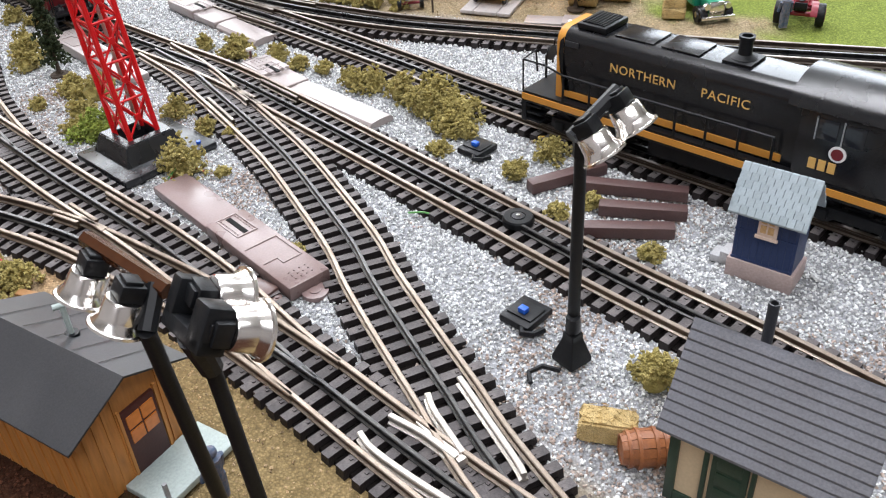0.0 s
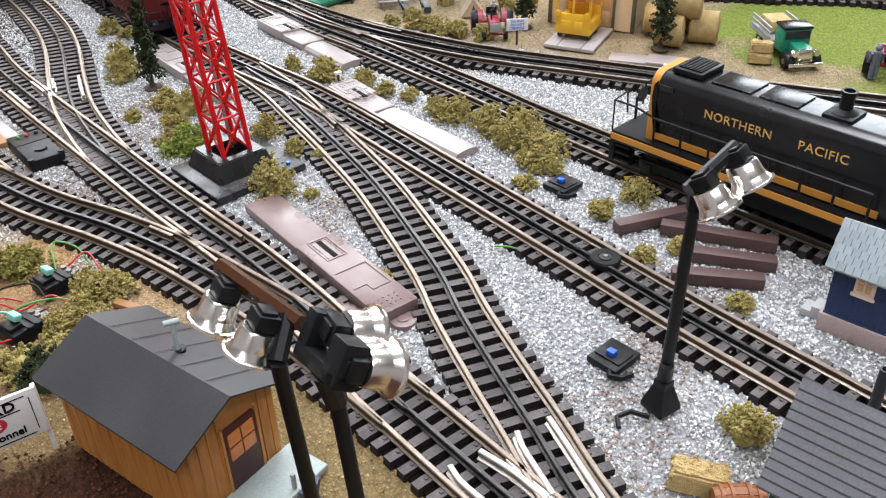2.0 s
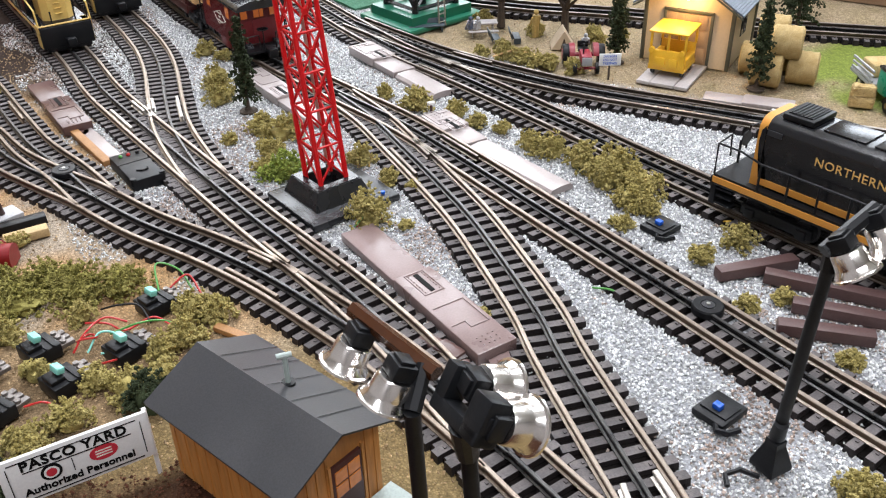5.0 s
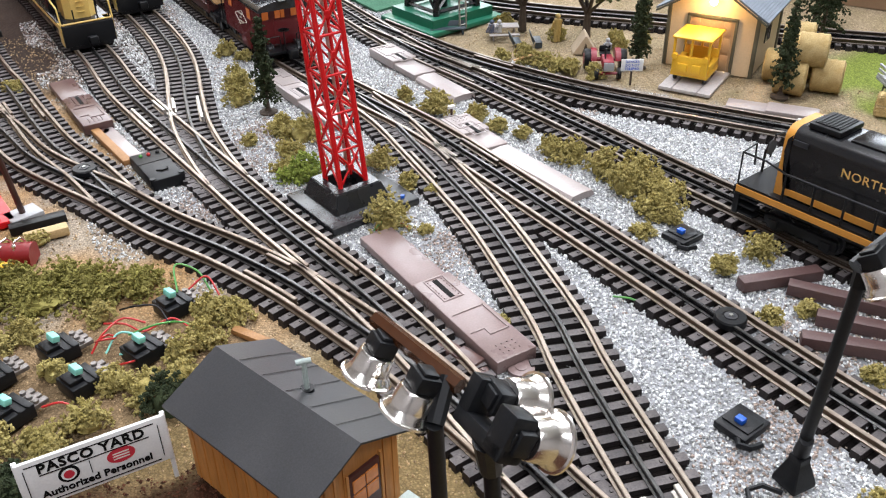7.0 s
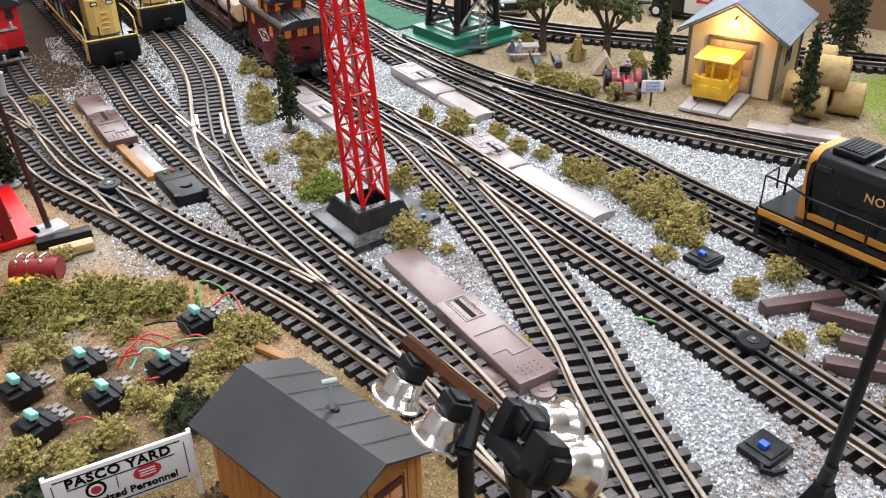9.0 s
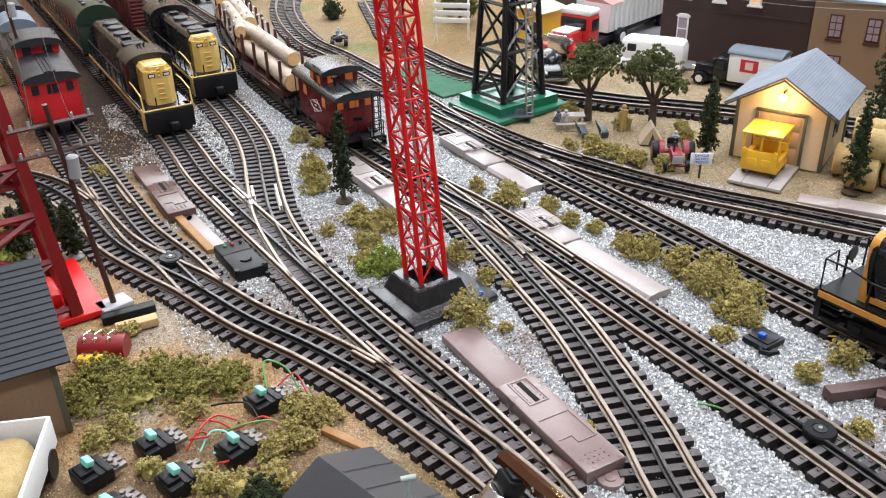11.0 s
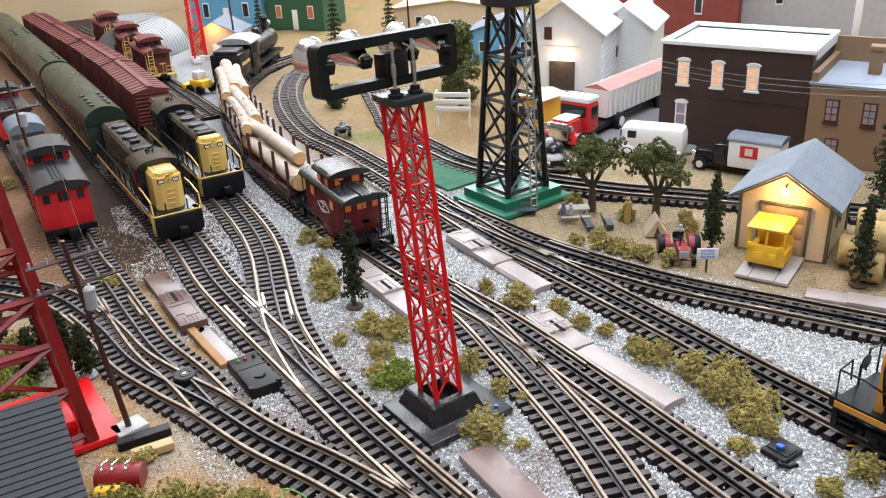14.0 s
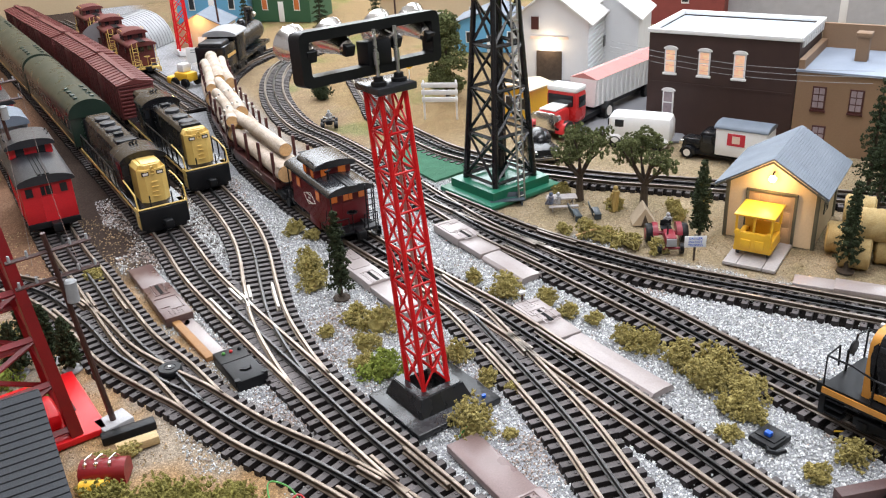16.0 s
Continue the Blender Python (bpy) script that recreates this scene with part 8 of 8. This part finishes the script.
def rounded_car(x, y, yaw, material, label, van=False):
    th = thing("car", pose(x, y, 0, 0, 0, yaw) @ Matrix.Scale(1.35, 4), label, "car", "town vehicles")
    if van:
        part("body", mesh(box(-.015, .015, -.036, .032, .006, .036, .007)), material, th)
        part("windscreen", mesh(box(-.0120, .0120, .0310, .0324, .023, .031, .001)), GLASS_DARK, th)
        part("side_window", mesh(box(-.0153, .0153, .014, .024, .023, .031, .001)), GLASS_DARK, th)
    else:
        part("body", mesh(box(-.0135, .0135, -.036, .036, .005, .017, .005)), material, th)
        part("cabin", mesh(ball((0, -.006, .015), .0135, 3, (.95, 1.5, .95))), material, th)
        part("window_band", mesh(box(-.0118, .0118, -.018, .008, .018, .023, .002)), GLASS_DARK, th)
    for s in (-1, 1):
        for yy in (.023, -.023):
            part("fender", mesh(ball((s * .0125, yy, .009), .009, 2, (.5, 1.2, .9))), material, th)
            part("wheel", mesh(rod((s * .012, yy, .0065), (s * .0165, yy, .0065), .0065, seg=16)), BLACK, th)
        part("headlamp", mesh(ball((s * .010, .034, .013), .0022)), CHROME, th)
    part("bumper", mesh(box(-.014, .014, .036, .038, .006, .009, .0006)), CHROME, th)


rounded_car(1.000, 1.335, 40, WHITE, "white toy panel van", True)
rounded_car(.858, 1.382, 160, BLACK_PAINT, "glossy black rounded vintage toy car")


def kiosk(x, y, yaw, w, d, h, wall, roof, label, name="small_house", lit=False, ridge=.03, group="far town houses"):
    th = thing(name, pose(x, y, 0, 0, 0, yaw), label, "house", group)
    gable_house(th, w, d, h, h + ridge, .006, wall, roof, roof_t=.002)
    for k in (-.28, .28):
        wd = part("window", mesh(box(k * w - .009, k * w + .009, -d / 2 - .0012, -d / 2, h * .35, h * .75, .0004)), WHITE, th)
        part("pane", mesh(box(k * w - .007, k * w + .007, -d / 2 - .0018, -d / 2 - .001, h * .38, h * .72)), GLASS_WARM if lit else GLASS_DARK, wd)
    part("door", mesh(box(-.008, .008, -d / 2 - .0012, -d / 2, 0, h * .62, .0004)), WHITE, th)
    return th


BLUE_WALL = mat("bright_blue_wall", (.12, .36, .58), .5, 0, .1, 30, 700, .05)
GREEN_WALL = mat("green_wall", (.03, .10, .05), .5, 0, .1, 30, 700, .05)
kiosk(.945, 1.560, -70, .05, .055, .050, YELLOW, CREAM_WALL, "small yellow shop house", ridge=.006)
kiosk(.622, 2.480, -30, .11, .10, .055, CREAM_WALL, SLATE, "tan shed with blue-grey roof and warm lamp", lit=True)
kiosk(.735, 2.83, -35, .20, .12, .10, BLUE_WALL, SLATE, "blue house with grey roof", ridge=.05)
kiosk(.905, 2.72, -45, .17, .13, .085, GREEN_WALL, GREEN_WALL, "dark green house with white windows", ridge=.05, lit=True)
kiosk(1.19, 2.36, -40, .30, .13, .07, CREAM_WALL, CREAM_WALL, "long tan shed building", ridge=.02)
kiosk(1.16, 2.05, -40, .16, .12, .06, BLUE_WALL, SLATE, "low blue shed with grey roof", ridge=.03)
kiosk(1.62, 2.12, -50, .40, .20, .14, mat("brick_red", (.24, .05, .04), .7, 0, .25, 40, 700, .2), BROWN_BRICK, "long red brick building", ridge=.02)
kiosk(1.95, 1.80, -55, .60, .20, .18, CONCRETE, CONCRETE, "long grey stone building", ridge=.01)
point_lamp("far_shed_light", (.585, 2.415, .075), .10, (1, .6, .25), .004)


def quonset():
    th = thing("quonset_hut", pose(.451, 2.60, 0, 0, 0, -40) @ Matrix.Scale(.85, 4), "grey corrugated half-round metal hut", "hut", "far town houses")
    prof = [(.09 * math.cos(radians(a)), .09 * math.sin(radians(a))) for a in range(0, 181, 10)]
    part("shell", mesh(slab(prof, -.10, .10, ALONG)), GREY, th)
    for k in range(14):
        part("corrugation", mesh(slab([(x * 1.015, z * 1.015) for x, z in prof] + [(x, z) for x, z in prof[::-1]], -.097 + .0145 * k, -.092 + .0145 * k, ALONG)), GREY, th)
    part("doorway", mesh(box(-.02, .02, -.1012, -.0995, 0, .05)), TRUNK, th)


quonset()


def small_red_tower():
    th = thing("radio_tower", pose(.556, 2.43, 0), "far red lattice light tower", "light tower")
    part("foot", mesh(box(-.018, .018, -.018, .018, 0, .012, .002)), WHITE, th)
    for sx in (-1, 1):
        for sy in (-1, 1):
            part("leg", mesh(rod((sx * .014, sy * .014, .01), (sx * .010, sy * .010, .27), .0022, seg=6)), RED, th)
    for k in range(9):
        z = .02 + .027 * k
        for s in (-1, 1):
            part("brace", mesh(rod((-.014, s * .014, z), (.013, s * .013, z + .027), .0013, seg=5), rod((.014, s * .014, z), (-.013, s * .013, z + .027), .0013, seg=5), rod((s * .014, -.014, z), (s * .013, .013, z + .027), .0013, seg=5)), RED, th)


small_red_tower()


def far_clutter():
    th = thing("yard_board", pose(.560, 2.262, 0, 0, 0, -25), "white notice board with faint lettering", "sign")
    part("board", mesh(box(-.032, .032, -.001, .001, .012, .045, .0005)), WHITE, th)
    for s in (-1, 1):
        part("post", mesh(box(s * .028 - .0015, s * .028 + .0015, .001, .004, 0, .045)), WHITE, th)
    for k in range(2):
        part("letter_bar", mesh(box(-.022, .022, -.0016, -.0009, .034 + .005 * k, .036 + .005 * k)), GREY, th)
    part("emblem", mesh(rod((0, -.0008, .024), (0, -.0016, .024), .006, seg=16)), GREY_BLACK, th)
    ld = thing("wheel_loader", pose(.500, 2.130, 0, 0, 0, 30), "yellow and white toy wheel loader", "loader")
    part("body", mesh(box(-.014, .014, -.02, .02, .010, .028, .004)), YELLOW, ld)
    part("cabin", mesh(box(-.010, .010, -.006, .012, .028, .044, .002)), WHITE, ld)
    part("bucket", mesh(box(-.018, .018, .026, .040, .004, .018, .003)), YELLOW, ld)
    for s in (-1, 1):
        for y in (-.013, .016):
            part("wheel", mesh(rod((s * .012, y, .009), (s * .019, y, .009), .009, seg=16)), BLACK, ld)
    bd = thing("billboard", pose(.815, 1.62, 0, 0, 0, -35), "white slatted roadside billboard frame", "sign")
    for k in range(3):
        part("slat", mesh(box(-.030, .030, -.001, .001, .030 + .012 * k, .038 + .012 * k, .0004)), WHITE, bd)
    for s in (-1, 1):
        part("post", mesh(box(s * .027 - .0015, s * .027 + .0015, .001, .004, 0, .066, .0004)), WHITE, bd)
    av = thing("quad_bike", pose(.645, 1.69, 0, 0, 0, 160), "black toy quad bike on sand", "quad bike")
    part("body", mesh(box(-.006, .006, -.012, .014, .007, .014, .002), box(-.010, .010, -.016, -.006, .012, .0145, .0008), box(-.010, .010, .006, .014, .012, .0145, .0008)), BLACK, av)
    part("handlebar", mesh(tube([(-.009, .004, .019), (0, .007, .017), (.009, .004, .019)], .0007), rod((0, .008, .012), (0, .007, .017), .001)), STEEL, av)
    for s in (-1, 1):
        for y in (-.011, .011):
            part("wheel", mesh(rod((s * .008, y, .006), (s * .014, y, .006), .006, seg=14)), BLACK, av)
    figurine(.645, 1.688, .014, 160, PALE, .026, True)
    x = thing("crossing_sign", pose(.873, 1.876, 0, 0, 0, -25), "yellow round railroad crossing sign", "sign")
    part("post", mesh(rod((0, 0, 0), (0, 0, .035), .001)), WHITE, x)
    part("disc", mesh(rod((0, -.002, .036), (0, -.001, .036), .009, seg=20)), YELLOW, x)
    part("cross_bar", mesh(box(-.008, .008, -.0026, -.0019, .0353, .0367, 0, pose(0, 0, .0, 0, 0, 0))), BLACK, x)
    for x0, y0 in ((.497, 1.055), (.601, .998)):
        s = thing("ground_signal", pose(x0, y0, 0), "tiny white-topped ground marker post", "marker", "marker posts")
        part("post", mesh(rod((0, 0, 0), (0, 0, .017), .0012)), mat_pole, s)
        part("cap", mesh(box(-.0035, .0035, -.002, .002, .017, .020, .0008)), WHITE, s)


far_clutter()
wire([(.703, .712, .002), (.716, .700, .003), (.722, .688, .003), (.712, .684, .002)], YELLOW, "yellow")
wire([(.452, .842, .006), (.463, .846, .010), (.472, .842, .006)], WIRE_GREEN, "green")
wire([(.455, .846, .003), (.470, .849, .007), (.480, .840, .002)], WIRE_RED, "red")
wire([(.563, .690, .002), (.570, .680, .004), (.575, .672, .002)], WIRE_GREEN, "green")


# ---- switch details: bright frogs and guard rails ----
def rail_line(key, s):
    line, out = LINES[key], []
    for i, p in enumerate(line):
        d = (line[min(i + 1, len(line) - 1)] - line[max(i - 1, 0)]).normalized()
        out.append(p + Vector((d.y, -d.x, 0)) * s * GAUGE / 2)
    return out


def stretch(line, centre, half):
    return [p for p in line if (p - centre).length < half]


def frog(a, b, metal):
    best = None
    for sa in (-1, 1):
        for sb in (-1, 1):
            la, lb = rail_line(a, sa), rail_line(b, sb)
            B = np.array([(q.x, q.y) for q in lb])
            for i, p in enumerate(la):
                dist = np.hypot(B[:, 0] - p.x, B[:, 1] - p.y)
                j = int(dist.argmin())
                ga = (LINES[a][i] - LINES[b][min(j, len(LINES[b]) - 1)]).length
                if dist[j] < .0022 and .030 < ga + .012 and sa != sb and (best is None or dist[j] < best[0]):
                    best = (dist[j], p, la, lb, sa, sb)
    if not best:
        return
    _, c, la, lb, sa, sb = best
    th = thing("switch_frog", Matrix.Identity(4), "worn metal switch frog with guard rails", "switch frog", "switch frogs")
    for line in (la, lb):
        seg = stretch(line, c, .017)
        if len(seg) > 2:
            bm = bmesh.new()
            sweep(bm, seg, 0, [(x * 1.12, h) for x, h in PROFILE], TIE_TOP + .0003)
            part("frog_rail", bm, metal, th)
    for key, s in ((a, -sa), (b, -sb)):
        line = LINES[key]
        seg = stretch(line, c, .034)
        if len(seg) > 4:
            bm = bmesh.new()
            sweep(bm, seg, s * (GAUGE / 2 - .0052), PROFILE, TIE_TOP)
            part("guard_rail", bm, metal, th)
    for key, s in ((a, sa), (b, sb)):
        line = LINES[key]
        seg = [p for p in line if .016 < (p - c).length < .040 and p.y > c.y]
        if len(seg) > 3:
            bm = bmesh.new()
            sweep(bm, seg, s * (GAUGE / 2 - .0040), PROFILE, TIE_TOP)
            part("wing_rail", bm, metal, th)


for a, b, metal in (("T5", "T5B", FROG), ("T5", "T7", RAIL_TAN), ("T1", "T8", RAIL_OLD), ("T2", "T3", RAIL_OLD), ("T6", "T7", RAIL_TAN)):
    frog(a, b, metal)


def near_frog():
    """The wide bright frog where the branch leaves the near track, with its wing and guard rails."""
    th = thing("switch_frog", Matrix.Identity(4), "bright bare metal switch frog with flared guard rails", "switch frog", "switch frogs")
    part("frog_plate", mesh(slab([(.4535, .524), (.4490, .522), (.4495, .488), (.4550, .488)], TIE_TOP - .001, RAIL_TOP - .0008)), FROG, th)
    for name, ctrl in (("wing_rail", [(.4415, .534), (.4445, .524), (.4475, .512), (.4505, .489)]), ("wing_rail", [(.4650, .534), (.4610, .524), (.4585, .512), (.4540, .489)]),
                       ("guard_rail", [(.4850, .533), (.4826, .522), (.4775, .500), (.4705, .470), (.4672, .461)]), ("guard_rail", [(.4235, .534), (.4225, .522), (.4260, .500), (.4320, .474), (.4350, .466)])):
        bm = bmesh.new()
        sweep(bm, glide(ctrl), 0, [(x * 1.1, h) for x, h in PROFILE], TIE_TOP + .0003)
        part(name, bm, FROG, th)


near_frog()


# ---- ballast: loose crushed stones ----
def ballast():
    rng = np.random.default_rng(11)
    n = 255000
    x, y = rng.uniform(.26, .93, n), rng.uniform(.34, 1.55, n)
    keep = rng.random(n) < np.clip(1.35 - .55 * (y - .4), .45, 1)
    x, y = x[keep], y[keep]
    share = np.array([zone(a, b)[0] * (1 - .6 * (a < .42 and b > .83) * smooth(-.1, .35, fbm(a * 13 + 3, b * 13))) for a, b in zip(x, y)])
    off = np.array([near_track(a, b) for a, b in zip(x, y)])
    stone = (rng.random(len(x)) > share * 1.15) & ((off > .0262) | (rng.random(len(x)) < .06))
    x, y = x[stone], y[stone]
    base = np.array([(1, 0, 0), (-1, 0, 0), (0, 1, 0), (0, -1, 0), (0, 0, 1), (0, 0, -1)], float)
    tri = np.array([(0, 2, 4), (2, 1, 4), (1, 3, 4), (3, 0, 4), (2, 0, 5), (1, 2, 5), (3, 1, 5), (0, 3, 5)])
    m = len(x)
    r = rng.uniform(.00055, .00145, m)
    v = base[None] * rng.uniform(.6, 1.3, (m, 6, 1)) * r[:, None, None]
    a, b = rng.uniform(0, 6.28, m), rng.uniform(-.9, .9, m)
    ca, sa, cb, sb = np.cos(a), np.sin(a), np.cos(b), np.sin(b)
    vx = v[:, :, 0] * ca[:, None] - v[:, :, 1] * sa[:, None]
    vy = v[:, :, 0] * sa[:, None] + v[:, :, 1] * ca[:, None]
    vy, vz = vy * cb[:, None] - v[:, :, 2] * sb[:, None], vy * sb[:, None] + v[:, :, 2] * cb[:, None]
    z = np.array([-0.0015 + 0.0022 * fbm(p * 20, q * 20) for p, q in zip(x, y)]) + rng.uniform(.0, .0012, m)
    pts = np.stack([vx + x[:, None], vy + y[:, None], vz + z[:, None]], -1)
    rust = (np.array([fbm(p * 9 + 4, q * 9) for p, q in zip(x, y)]) + rng.normal(0, .25, m)) > np.where(x < .45, .30, np.where(y < .62, .24, .66))
    for name, pick, material, label in (("ballast_stones", ~rust, STONE, "loose grey and white crushed stone ballast"), ("rusty_ballast", rust, STONE_RUST, "loose rust-brown crushed stone ballast")):
        p = pts[pick]
        me = bpy.data.meshes.new(name)
        me.from_pydata(p.reshape(-1, 3).tolist(), [], (tri[None] + (np.arange(len(p)) * 6)[:, None, None]).reshape(-1, 3).tolist())
        me.materials.append(material)
        tagged(new(name, me), label, "ballast", kind="stuff")
    # sand and earth grit
    n = 36000
    x, y = np.where(rng.random(n) < .55, rng.uniform(.05, .45, n), rng.uniform(.45, 1.15, n)), rng.uniform(.45, 1.5, n)
    z3 = np.array([zone(p, q) for p, q in zip(x, y)])
    pick = (z3[:, 0] > .6) & (z3[:, 1] < .4) & (z3[:, 2] < .35)
    x, y = x[pick], y[pick]
    m = len(x)
    r = rng.uniform(.0004, .0011, m)
    v = base[None] * rng.uniform(.6, 1.3, (m, 6, 1)) * r[:, None, None]
    z = np.array([-0.0015 + 0.0022 * fbm(p * 20, q * 20) for p, q in zip(x, y)]) + .0003
    p = v + np.stack([x, y, z], -1)[:, None, :]
    me = bpy.data.meshes.new("sandy_grit")
    me.from_pydata(p.reshape(-1, 3).tolist(), [], (tri[None] + (np.arange(m) * 6)[:, None, None]).reshape(-1, 3).tolist())
    grit = me
    n = 9000
    x, y = rng.uniform(.12, .36, n), rng.uniform(.45, .74, n)
    pick = np.array([zone(p, q)[2] > .4 for p, q in zip(x, y)])
    x, y = x[pick], y[pick]
    v = base[None] * rng.uniform(.6, 1.3, (len(x), 6, 1)) * rng.uniform(.0004, .0013, len(x))[:, None, None]
    p = v + np.stack([x, y, np.full(len(x), .0004)], -1)[:, None, :]
    me = bpy.data.meshes.new("soil_crumbs")
    me.from_pydata(p.reshape(-1, 3).tolist(), [], (tri[None] + (np.arange(len(x)) * 6)[:, None, None]).reshape(-1, 3).tolist())
    me.materials.append(mat("red_brown_soil", (.085, .035, .02), .95, 0, .3, 300, 2500, .3, per_island=.6, spec=.15))
    tagged(new("soil_crumbs", me), "loose dark red-brown soil crumbs", "soil", kind="stuff")
    me = grit
    me.materials.append(mat("grit", (.42, .30, .17), .9, 0, .3, 300, 2500, .3, per_island=.5))
    tagged(new("sandy_grit", me), "loose tan and brown scenic grit", "grit", kind="stuff")


ballast()
